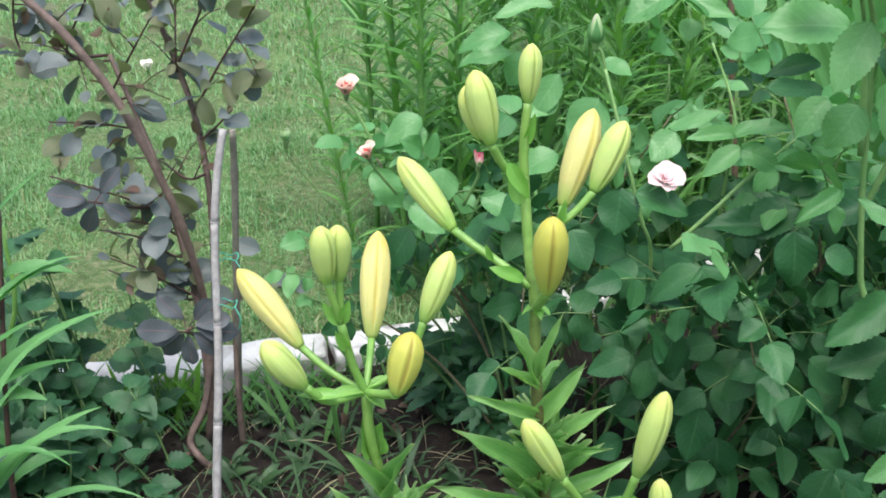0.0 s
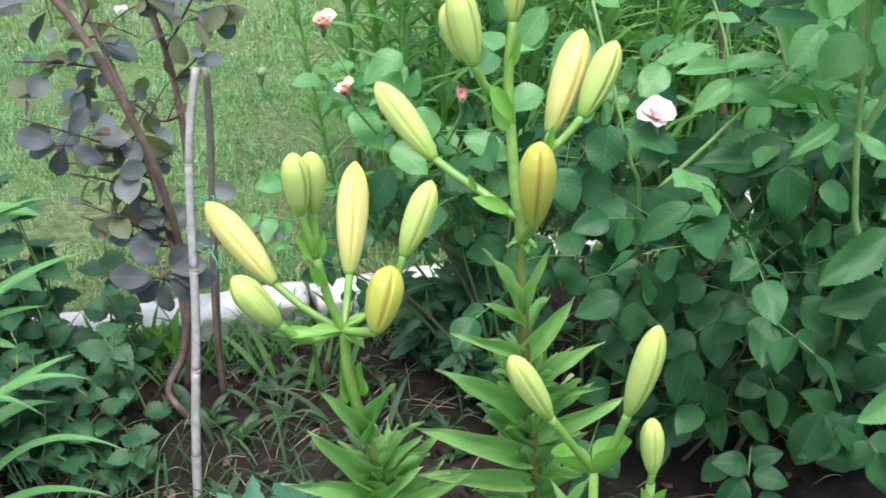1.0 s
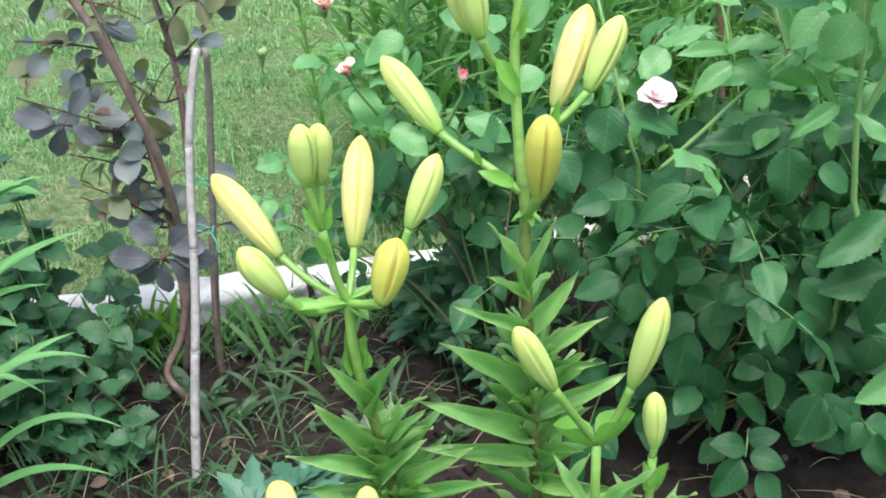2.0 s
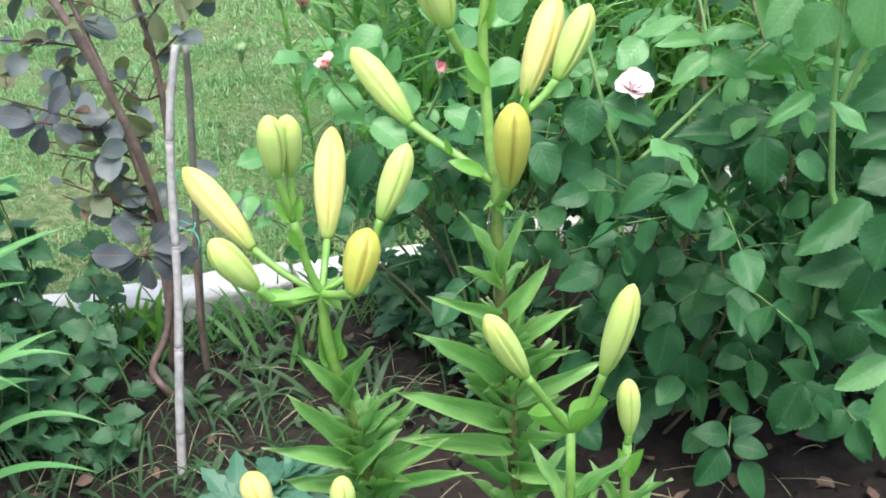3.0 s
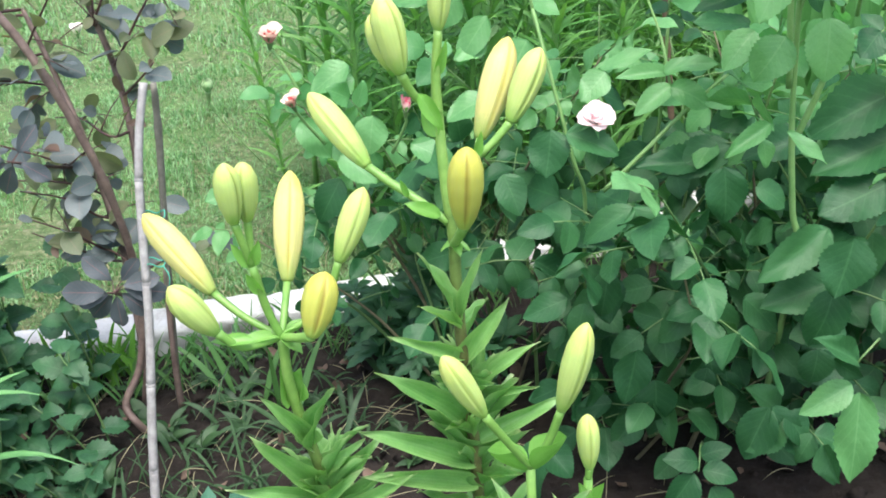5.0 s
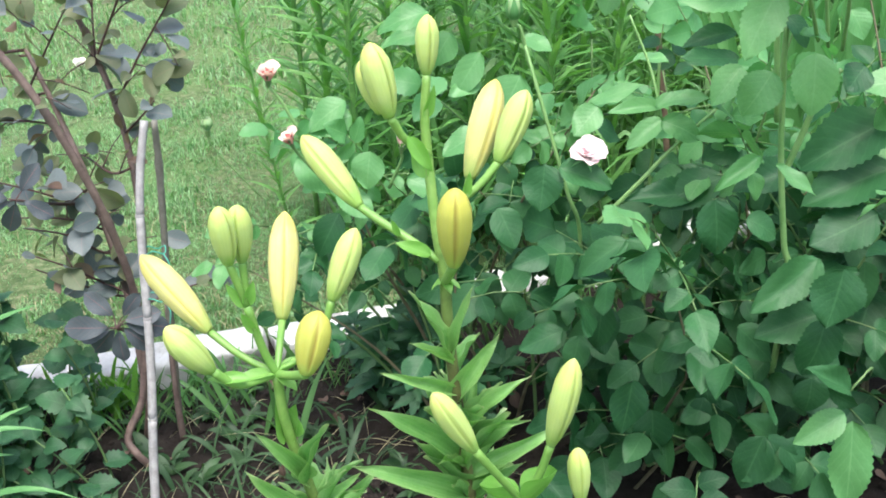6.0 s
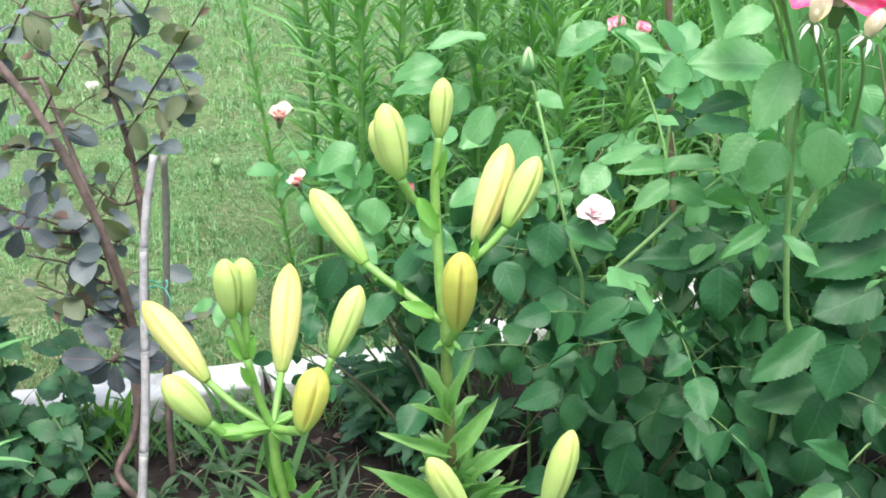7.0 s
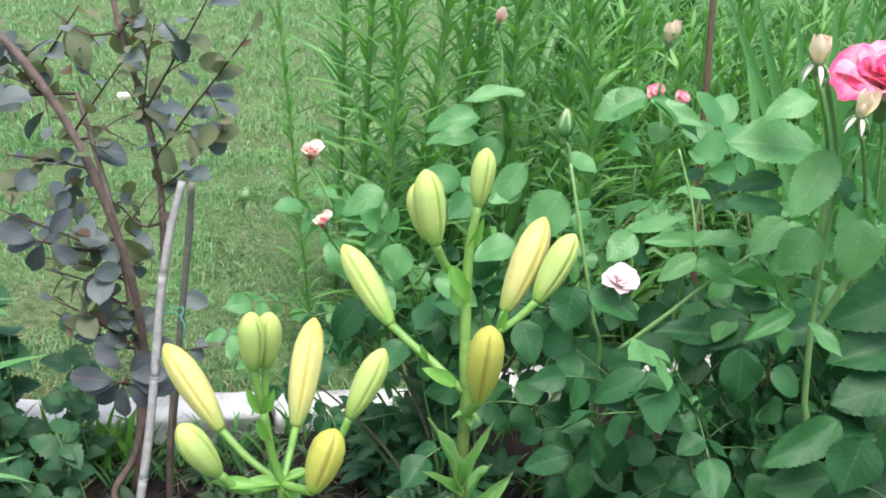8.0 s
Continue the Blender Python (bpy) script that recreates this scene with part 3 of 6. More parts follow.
def dress(plant, path, t0, t1, count, size0, size1, lift0, lift1, seed, width=0.2, az0=0.0):
    """Leaves in a tight spiral round a stem between two places on its path."""
    rng = random.Random(seed)
    line = spline(path, 12)
    for i in range(count):
        f = i / max(1, count - 1)
        t = t0 + (t1 - t0) * f
        k = min(len(line) - 1, max(0, t * (len(line) - 1)))
        at = line[int(k)] + (line[min(len(line) - 1, int(k) + 1)] - line[int(k)]) * (k % 1)
        az = az0 + i * 2.39996 + rng.uniform(-0.3, 0.3)
        lift = radians(lift0 + (lift1 - lift0) * f + rng.uniform(-12, 12))
        size = (size0 + (size1 - size0) * min(1, f * 2.2)) * rng.uniform(0.82, 1.15)
        out = Vector((math.cos(az), math.sin(az), 0))
        along = out * math.cos(lift) + Vector((0, 0, math.sin(lift)))
        up = Vector((0, 0, 1)) * math.cos(lift) - out * math.sin(lift) + Vector((rng.uniform(-0.2, 0.2), rng.uniform(-0.2, 0.2), 0))
        v, f, c = lily_blade(size * 1.12, size * width * rng.uniform(0.85, 1.15), seed * 100 + i, rng.uniform(0.6, 1.4), rng.uniform(-0.1, 0.8), rng.uniform(-1.0, 1.0), rng.uniform(-0.16, 0.16))
        part("leaf", mesh_from("leaf", v, f, c, M_LILY), plant, "", aim(Vector(at) + out * 0.003, along, up))


def left_lily():
    foot = (0.02, 0.68, 0.0)
    hub = (-0.0540, 0.6240, 0.6850)
    plant = empty_thing("lily_plant", foot, "lily with a crown of pale yellow and green buds", "lily", "budding lilies in the bed")
    mid = (-0.0405, 0.6300, 0.5660)
    low = (-0.0270, 0.6400, 0.4760)
    n1 = (-0.0520, 0.6260, 0.6320)
    part("stem", tube("stem", [foot, (0.0, 0.665, 0.22), low, mid, n1, hub], 0.0058, 0.0044, M_STEM_A, 11, 6), plant, "green stem turning mottled brown below")
    # pedicels
    b1 = (-0.1100, 0.6480, 0.7150)
    add_pedicel(plant, [hub, (-0.0840, 0.6340, 0.6990), b1])
    b2 = (-0.1000, 0.5980, 0.7080)
    add_pedicel(plant, [hub, (-0.0820, 0.6060, 0.6880), b2], 0.0036, 0.0046)
    tw = (-0.0700, 0.6220, 0.7530)
    add_pedicel(plant, [hub, (-0.0630, 0.6240, 0.7120), tw], 0.0042, 0.0042)
    ba = (-0.0780, 0.6160, 0.7940)
    bb = (-0.0700, 0.6280, 0.7900)
    add_pedicel(plant, [tw, (-0.0740, 0.6180, 0.7750), ba], 0.0036, 0.0040)
    add_pedicel(plant, [tw, (-0.0700, 0.6260, 0.7730), bb], 0.0036, 0.0040)
    b3 = (-0.0520, 0.6720, 0.7090)
    add_pedicel(plant, [hub, (-0.0520, 0.6450, 0.7010), b3])
    b4 = (-0.0040, 0.6400, 0.7440)
    add_pedicel(plant, [hub, (-0.0290, 0.6320, 0.7000), (-0.0120, 0.6360, 0.7230), b4], 0.0034, 0.0040)
    b5 = (-0.0250, 0.5920, 0.7050)
    add_pedicel(plant, [hub, (-0.0380, 0.6060, 0.6950), b5], 0.004, 0.005)
    # buds
    add_bud(plant, b1, (-0.1610, 0.6690, 0.7780), 0.0245, M_BUD_YELLOW, 0.25, "ripening pale yellow bud", 1)
    add_bud(plant, b2, (-0.1280, 0.5900, 0.7550), 0.0235, M_BUD_GREEN, -0.8, "smaller yellow-green bud", 2)
    add_bud(plant, ba, (-0.0790, 0.6120, 0.8450), 0.0205, M_BUD_GREEN, 0.9, "green bud of a touching pair", 3)
    add_bud(plant, bb, (-0.0670, 0.6220, 0.8410), 0.0205, M_BUD_GREEN, -0.1, "green bud of a touching pair", 4)
    add_bud(plant, b3, (-0.0460, 0.7160, 0.7900), 0.0265, M_BUD_YELLOW, 0.15, "ripening pale yellow bud", 5)
    add_bud(plant, b4, (0.0190, 0.6550, 0.8010), 0.0220, M_BUD_GREEN, 0.2, "slim yellow-green bud", 6)
    add_bud(plant, b5, (-0.0110, 0.6060, 0.7540), 0.0275, M_BUD_ORANGE, 0.1, "darker golden bud", 7)
    # bracts round the hub and on the twin stalk
    add_leaf(plant, (-0.0720, 0.6040, 0.6950), (-1, -0.1, 0.15), (0, -0.5, 0.8), 0.036, 0.011, 0.4, seed=3, name="bract")
    add_leaf(plant, hub, (-0.9, -0.45, 0.3), (0, -0.3, 1), 0.042, 0.012, 0.6, seed=4, name="bract")
    add_leaf(plant, hub, (0.75, -0.6, -0.1), (0, -0.2, 1), 0.024, 0.013, 0.8, seed=5, name="bract")
    add_leaf(plant, hub, (0.8, 0.5, 0.3), (0, 0.2, 1), 0.035, 0.015, 0.6, seed=6, name="bract")
    add_leaf(plant, tw, (-0.55, -0.3, 0.9), (-0.2, -1, 0.4), 0.026, 0.010, 0.4, seed=7, name="bract")
    add_leaf(plant, tw, (0.35, -0.3, 0.95), (0.3, -1, 0.4), 0.026, 0.010, 0.4, seed=8, name="bract")
    add_leaf(plant, (-0.0650, 0.6220, 0.7280), (-0.35, -0.4, 0.9), (-0.2, -1, 0.4), 0.026, 0.010, 0.2, seed=9, name="bract")
    # two leaves clasping the stem under the hub
    add_leaf(plant, (-0.0540, 0.6320, 0.6130), Vector((-0.0580, 0.6300, 0.6610)) - Vector((-0.0540, 0.6320, 0.6130)), (0.5, -0.85, 0.1), 0.040, 0.024, 0.2, 0.8, seed=10, material=M_BRACT)
    add_leaf(plant, (-0.0500, 0.6340, 0.6110), Vector((-0.0430, 0.6320, 0.6540)) - Vector((-0.0500, 0.6340, 0.6110)), (-0.4, -0.9, 0.1), 0.036, 0.020, 0.2, 0.8, seed=11, material=M_BRACT)
    # leaves that stand out
    U = 0.000444
    lay_leaf(plant, (-0.0430, 0.6280, 0.5670), (-0.0670, 0.6100, 0.6360), 44 * U, 12)
    lay_leaf(plant, (-0.0400, 0.6280, 0.5670), (-0.0190, 0.6120, 0.6410), 38 * U, 13)
    lay_leaf(plant, (-0.0420, 0.6340, 0.5130), (-0.0880, 0.6000, 0.5900), 52 * U, 14)
    lay_leaf(plant, (-0.0360, 0.6340, 0.5000), (-0.0960, 0.5900, 0.5610), 48 * U, 15)
    lay_leaf(plant, (-0.0350, 0.6340, 0.5220), (0.0020, 0.6400, 0.5610), 34 * U, 16)
    lay_leaf(plant, (-0.0350, 0.6340, 0.5350), (0.0030, 0.6800, 0.5480), 28 * U, 17)
    lay_leaf(plant, (-0.0320, 0.6360, 0.4910), (0.0200, 0.6500, 0.5530), 48 * U, 18)
    lay_leaf(plant, (-0.0290, 0.6400, 0.4560), (0.0410, 0.6400, 0.5190), 46 * U, 19)
    lay_leaf(plant, (-0.0280, 0.6400, 0.4490), (0.0590, 0.6100, 0.5150), 42 * U, 20)
    lay_leaf(plant, (-0.0380, 0.6340, 0.5350), (-0.0490, 0.6900, 0.5420), 40 * U, 21)
    lay_leaf(plant, (-0.0350, 0.6360, 0.4800), (-0.0150, 0.5850, 0.5750), 44 * U, 22)
    lay_leaf(plant, (-0.0340, 0.6360, 0.4730), (-0.1040, 0.6400, 0.4820), 46 * U, 23)
    dress(plant, [foot, (0.0, 0.665, 0.22), low, mid], 0.80, 0.3, 50, 0.048, 0.066, 62, 42, 21, 0.225)


def right_lily():
    foot = (0.13, 0.74, 0.0)
    plant = empty_thing("lily_plant", foot, "tall lily with green, yellow and golden buds", "lily", "budding lilies in the bed")
    top = (0.0820, 0.7000, 0.9120)
    s1 = (0.0790, 0.6950, 0.8770)
    s2 = (0.0800, 0.6900, 0.8420)
    s3 = (0.0840, 0.6750, 0.7870)
    s4 = (0.0890, 0.6680, 0.7460)
    s5 = (0.0900, 0.6680, 0.6970)
    s6 = (0.0950, 0.6700, 0.6160)
    s7 = (0.1040, 0.6800, 0.5000)
    part("stem", tube("stem", [foot, s7, s6, s5, s4, s3, s2, s1, top], 0.0062, 0.0036, M_STEM_B, 11, 6), plant, "green stem turning mottled brown below")
    add_bud(plant, top, (0.0850, 0.7050, 0.9590), 0.0185, M_BUD_GREEN, 0.3, "small green bud at the top", 11)
    # two buds side by side on the upper stalk
    n1 = (0.0630, 0.6800, 0.8650)
    ba = (0.0520, 0.6720, 0.8880)
    add_pedicel(plant, [(0.0810, 0.6880, 0.8490), n1, ba], 0.0036, 0.0044)
    add_bud(plant, ba, (0.0395, 0.6760, 0.9470), 0.0240, M_BUD_GREEN, 0.75, "plump green bud of a pair", 12)
    bb = (0.0450, 0.6850, 0.8870)
    add_bud(plant, bb, (0.0320, 0.6900, 0.9300), 0.0205, M_BUD_GREEN, 0.2, "smaller green bud of a pair", 13)
    add_leaf(plant, (0.0650, 0.6760, 0.8700), (0.6, -0.3, -0.9), (0.2, -1, 0.2), 0.036, 0.013, 0.5, seed=31, name="bract")
    # slanting bud
    b1 = (0.0200, 0.7050, 0.7970)
    add_pedicel(plant, [(0.0850, 0.6680, 0.7610), (0.0600, 0.6820, 0.7760), (0.0390, 0.6940, 0.7860), b1], 0.0042, 0.0044)
    add_bud(plant, b1, (-0.0270, 0.7390, 0.8500), 0.0240, M_BUD_GREEN, 0.2, "slanting yellow-green bud", 14)
    add_leaf(plant, (0.0790, 0.6640, 0.7690), (-0.95, -0.1, 0.5), (0.2, -0.8, 0.8), 0.032, 0.013, 0.2, seed=32, name="bract")
    add_leaf(plant, (0.0530, 0.6800, 0.7800), (-0.3, -0.2, 0.9), (-0.2, -1, 0.3), 0.018, 0.006, 0.1, seed=33, name="bract")
    # yellow and green pair on the far stalk
    n2 = (0.1090, 0.6900, 0.8070)
    add_pedicel(plant, [(0.0870, 0.6720, 0.7780), (0.0970, 0.6800, 0.7940), n2], 0.0036, 0.0036)
    b2 = (0.1140, 0.7150, 0.8140)
    add_pedicel(plant, [n2, b2], 0.0036, 0.0042)
    add_bud(plant, b2, (0.1400, 0.7450, 0.8900), 0.0265, M_BUD_YELLOW, 0.35, "ripening pale yellow bud", 15)
    b3 = (0.1380, 0.7000, 0.8340)
    add_pedicel(plant, [n2, (0.1240, 0.6950, 0.8190), b3], 0.0036, 0.0042)
    add_bud(plant, b3, (0.1630, 0.7150, 0.8900), 0.0235, M_BUD_GREEN, 0.3, "slim yellow-green bud", 16)
    add_leaf(plant, n2, (0.2, -0.2, 1), (0.2, -1, 0.1), 0.026, 0.008, 0.2, seed=34, name="bract")
    # golden bud in front of the stem
    b4 = (0.0970, 0.6400, 0.7710)
    add_pedicel(plant, [(0.0890, 0.6640, 0.7430), (0.0930, 0.6500, 0.7570), b4], 0.0046, 0.0052)
    add_bud(plant, b4, (0.1000, 0.6320, 0.8420), 0.0282, M_BUD_ORANGE, 0.05, "ripe golden bud with brown seams", 17)
    node = (0.0900, 0.6640, 0.7430)
    for dx, dy, s in ((-1, -0.2, 35), (1, -0.3, 36), (0.3, -1, 37)):
        add_leaf(plant, node, (dx, dy, -0.1), (0, 0, 1), 0.014, 0.009, 0.8, seed=s, name="bract")
    add_leaf(plant, s1, (0.35, -0.2, 1), (0.4, -1, 0.1), 0.030, 0.009, 0.3, seed=38, name="bract")
    add_leaf(plant, (0.0780, 0.6840, 0.8290), (-0.3, 0.3, 0.9), (-0.3, -1, 0.1), 0.034, 0.014, 0.2, seed=39, name="bract")
    # leaves start below the lowest stalk
    U = 0.000462
    lay_leaf(plant, (0.0900, 0.6640, 0.6670), (0.0630, 0.6500, 0.7340), 38 * U, 41)
    lay_leaf(plant, (0.0940, 0.6640, 0.6690), (0.1110, 0.6500, 0.7380), 27 * U, 42)
    lay_leaf(plant, (0.0920, 0.6640, 0.6610), (0.0600, 0.6400, 0.6980), 22 * U, 43)
    lay_leaf(plant, (0.0930, 0.6680, 0.6260), (0.0400, 0.6400, 0.6740), 30 * U, 44)
    lay_leaf(plant, (0.0950, 0.6680, 0.6170), (0.1320, 0.6650, 0.6830), 46 * U, 45)
    lay_leaf(plant, (0.0980, 0.6720, 0.5740), (0.1510, 0.6700, 0.6420), 42 * U, 46)
    lay_leaf(plant, (0.0980, 0.6740, 0.5440), (0.0280, 0.6400, 0.6340), 58 * U, 47)
    lay_leaf(plant, (0.1000, 0.6780, 0.5000), (0.0140, 0.6300, 0.5840), 58 * U, 48)
    lay_leaf(plant, (0.1020, 0.6760, 0.5230), (0.1810, 0.6900, 0.5690), 44 * U, 49)
    lay_leaf(plant, (0.1040, 0.6800, 0.4720), (0.0100, 0.6400, 0.5280), 50 * U, 50)
    lay_leaf(plant, (0.1050, 0.6840, 0.4470), (0.1850, 0.6200, 0.4920), 46 * U, 51)
    lay_leaf(plant, (0.0950, 0.6700, 0.5980), (0.0690, 0.7200, 0.6130), 34 * U, 52)
    lay_leaf(plant, (0.0940, 0.6680, 0.6350), (0.1140, 0.7200, 0.6550), 36 * U, 53)
    lay_leaf(plant, (0.0990, 0.6740, 0.5510), (0.1190, 0.7400, 0.5610), 40 * U, 54)
    dress(plant, [foot, s7, s6, s5], 0.52, 0.15, 54, 0.050, 0.070, 62, 42, 51, 0.22)


def side_lily(foot, knee, runs, seed, label):
    plant = empty_thing("lily_plant", foot, label, "lily", "budding lilies in the bed")
    path = [foot, tuple(0.5 * (a + b) for a, b in zip(foot, knee)), knee]
    part("stem", tube("stem", path, 0.0044, 0.0040, M_LILY_STEM, 9, 5), plant)
    for k, (stalk, tip, width, mat, twist) in enumerate(runs):
        if len(stalk) > 1:
            add_pedicel(plant, stalk, 0.0036, 0.0043)
        add_bud(plant, stalk[-1], tip, width, mat, twist, "", seed + k)
    dress(plant, path, 0.84, 0.2, 22, 0.06, 0.088, 50, 24, seed, 0.215)
    return plant


left_lily()
right_lily()
KNEE = (0.1450, 0.5750, 0.5800)
twin = side_lily((0.17, 0.62, 0.0), KNEE, [
    ([KNEE, (0.1250, 0.5620, 0.6180), (0.1060, 0.5520, 0.6530)], (0.0760, 0.5440, 0.7140), 0.0205, M_BUD_GREEN, 0.35),
    ([KNEE, (0.1580, 0.5720, 0.6060), (0.1680, 0.5680, 0.6430)], (0.1850, 0.5650, 0.7250), 0.0218, M_BUD_GREEN, 0.35),
], 61, "short lily with two yellow-green buds on a forked stalk")
add_leaf(twin, Vector(KNEE) + Vector((-0.001, 0, -0.004)), (-0.95, -0.05, 0.30), (0.42, 0.22, 0.88), 0.042, 0.025, -0.7, 1.0, seed=70, name="bract", profile=p_ovate)
add_leaf(twin, Vector(KNEE) + Vector((0.002, 0, -0.004)), (0.80, -0.05, 0.58), (-0.75, 0.25, 0.6), 0.044, 0.028, -0.7, 1.0, seed=71, name="bract", profile=p_ovate)
SMALL = (0.1980, 0.6050, 0.5400)
single = side_lily((0.22, 0.66, 0.0), SMALL, [([SMALL, (0.1990, 0.6060, 0.5500)], (0.1960, 0.6120, 0.6030), 0.0195, M_BUD_GREEN, 0.1)], 75, "short lily with a single small green bud")
add_leaf(single, (0.1920, 0.6000, 0.5080), (-0.12, 0, 1), (0.9, -0.45, 0), 0.032, 0.015, -0.1, 0.8, seed=76, name="bract")
add_leaf(single, (0.2040, 0.6030, 0.5050), (0.30, 0, 1), (-0.9, -0.45, 0), 0.032, 0.015, -0.1, 0.8, seed=77, name="bract")
LOWA = (-0.0910, 0.5000, 0.5560)
side_lily((-0.06, 0.56, 0.0), LOWA, [([LOWA, (-0.0920, 0.5000, 0.5670)], (-0.1040, 0.5050, 0.6030), 0.0225, M_BUD_YELLOW, 0.3)], 81, "low lily with a pale yellow bud")
LOWB = (-0.0390, 0.5200, 0.5190)
side_lily((-0.02, 0.58, 0.0), LOWB, [([LOWB, (-0.0380, 0.5200, 0.5320)], (-0.0370, 0.5250, 0.5800), 0.0200, M_BUD_GREEN, 0.3)], 85, "low lily with a small green bud")


# ---------------------------------------------------------------- purple-leaved shrub, cane and stick
def variants(kind, count, length, width, profile, seed, material, **more):
    """A few leaf meshes of a kind, to be shared."""
    rng = random.Random(seed)
    out = []
    for i in range(count):
        opts = {key: rng.uniform(*value) if isinstance(value, tuple) else value for key, value in more.items()}
        v, f, c = leaf_arrays(length, width * rng.uniform(0.88, 1.12), profile, seed=seed * 31 + i, **opts)
        out.append(mesh_from(kind, v, f, c, material))
    return out


def p_oval(t):
    return math.sin(math.pi * t) ** 0.62 if 0 < t < 1 else 0.0


def purple_shrub():
    foot = (-0.4690, 1.4430, 0.0000)
    shrub = empty_thing("smoke_bush", foot, "young purple-leaved shrub with brown stems tied to a cane", "shrub")
    rng = random.Random(12)
    dark = variants("leaf", 6, 0.047, 0.035, p_obovate, 71, M_PURPLE, rows=7, fold=(0.1, 0.5), droop=(0.1, 0.9), ripple=0.03)
    russet = variants("leaf", 4, 0.036, 0.021, p_oval, 74, M_RUSSET, rows=7, fold=(0.1, 0.6), droop=(0.1, 0.9), ripple=0.04)
    olive = variants("leaf", 5, 0.046, 0.030, p_oval, 72, M_OLIVE, rows=7, fold=(0.1, 0.5), droop=(0.1, 0.9), ripple=0.03)

    def limb(points, r0, r1, mat=M_BARK, knots=()):
        part("stem", tube("stem", points, r0, r1, mat, 9, 6, 0.07, rng.randrange(999), knots), shrub)
        return spline(points, 10)

    main = limb([(-0.4280, 1.3830, -0.0100), (-0.4500, 1.3700, 0.0320), (-0.4700, 1.3900, 0.0600), (-0.4430, 1.4200, 0.1150), (-0.4270, 1.4400, 0.2200), (-0.4270, 1.4450, 0.3000), (-0.4330, 1.4300, 0.4000), (-0.4470, 1.4150, 0.5000), (-0.4740, 1.4050, 0.6000), (-0.4950, 1.4000, 0.6600), (-0.5250, 1.4000, 0.7200), (-0.5800, 1.4000, 0.8000), (-0.6800, 1.4000, 0.9000)], 0.0066, 0.0064, knots=(0.3, 0.55, 0.72))
    second = limb([(-0.4610, 1.4600, 0.0000), (-0.4310, 1.4600, 0.1570), (-0.4240, 1.5000, 0.2910), (-0.4210, 1.5400, 0.4410), (-0.4340, 1.5700, 0.5680), (-0.4620, 1.6000, 0.6630), (-0.5160, 1.6300, 0.8260), (-0.5360, 1.6600, 0.9100)], 0.0072, 0.0045)
    third = limb([(-0.4350, 1.4300, 0.1420), (-0.4450, 1.4600, 0.3000), (-0.4600, 1.4700, 0.4100), (-0.4850, 1.4900, 0.5200), (-0.5250, 1.5300, 0.6200), (-0.5650, 1.5700, 0.7000)], 0.0068, 0.0040)
    limb([(-0.3910, 1.4420, 0.0000), (-0.3880, 1.4400, 0.1230), (-0.3820, 1.4600, 0.2800)], 0.0062, 0.0045)
    twigs = [
        [(-0.6260, 1.5500, 0.7100), (-0.5860, 1.5400, 0.7850), (-0.5350, 1.5200, 0.8550)],
        [(-0.4590, 1.5800, 0.6750), (-0.4100, 1.5600, 0.7600), (-0.3720, 1.5400, 0.8230), (-0.3340, 1.5200, 0.8910)],
        [(-0.4300, 1.5600, 0.6120), (-0.3810, 1.5500, 0.6870), (-0.3280, 1.5400, 0.7600), (-0.2770, 1.5300, 0.8340)],
        [(-0.4590, 1.5800, 0.6850), (-0.4560, 1.6000, 0.7550), (-0.4480, 1.6200, 0.8260)],
        [(-0.5380, 1.5400, 0.5830), (-0.5870, 1.5000, 0.6070), (-0.6450, 1.4700, 0.6210)],
        [(-0.5060, 1.5100, 0.4470), (-0.5510, 1.4600, 0.4970), (-0.6390, 1.4200, 0.5490)],
        [(-0.4710, 1.5000, 0.4030), (-0.5170, 1.4600, 0.4480), (-0.5960, 1.4300, 0.4690)],
        [(-0.5630, 1.5400, 0.6390), (-0.4990, 1.5000, 0.7310), (-0.4560, 1.4700, 0.7870)],
        [(-0.6090, 1.5500, 0.6980), (-0.6380, 1.5200, 0.7490), (-0.6710, 1.5000, 0.7770)],
        [(-0.4200, 1.5500, 0.5620), (-0.3740, 1.5200, 0.6070), (-0.3570, 1.5100, 0.6260)],
        [(-0.4510, 1.5200, 0.5000), (-0.5190, 1.6000, 0.5020), (-0.5850, 1.6600, 0.4820)],
        [(-0.5190, 1.6200, 0.7910), (-0.5800, 1.6600, 0.7770), (-0.6460, 1.7000, 0.8000)],
        [(-0.5050, 1.5100, 0.4780), (-0.5770, 1.5800, 0.4830), (-0.6590, 1.6400, 0.4830)],
        [(-0.4760, 1.4700, 0.2990), (-0.5130, 1.4400, 0.3370), (-0.5720, 1.4200, 0.3800)],
        [(-0.4360, 1.4600, 0.2710), (-0.3800, 1.4800, 0.2910), (-0.2960, 1.5000, 0.3060)],
        [(-0.4620, 1.4600, 0.3150), (-0.5100, 1.4200, 0.3770), (-0.5630, 1.4000, 0.4150)],
        [(-0.4810, 1.4700, 0.3830), (-0.5150, 1.4400, 0.4290), (-0.5750, 1.4200, 0.4540)],
        [(-0.6680, 1.5000, 0.7150), (-0.6680, 1.4800, 0.8080), (-0.6180, 1.4600, 0.9000)],
    ]
    limbs = [Vector(q) for line in (main, second, third) for q in line]
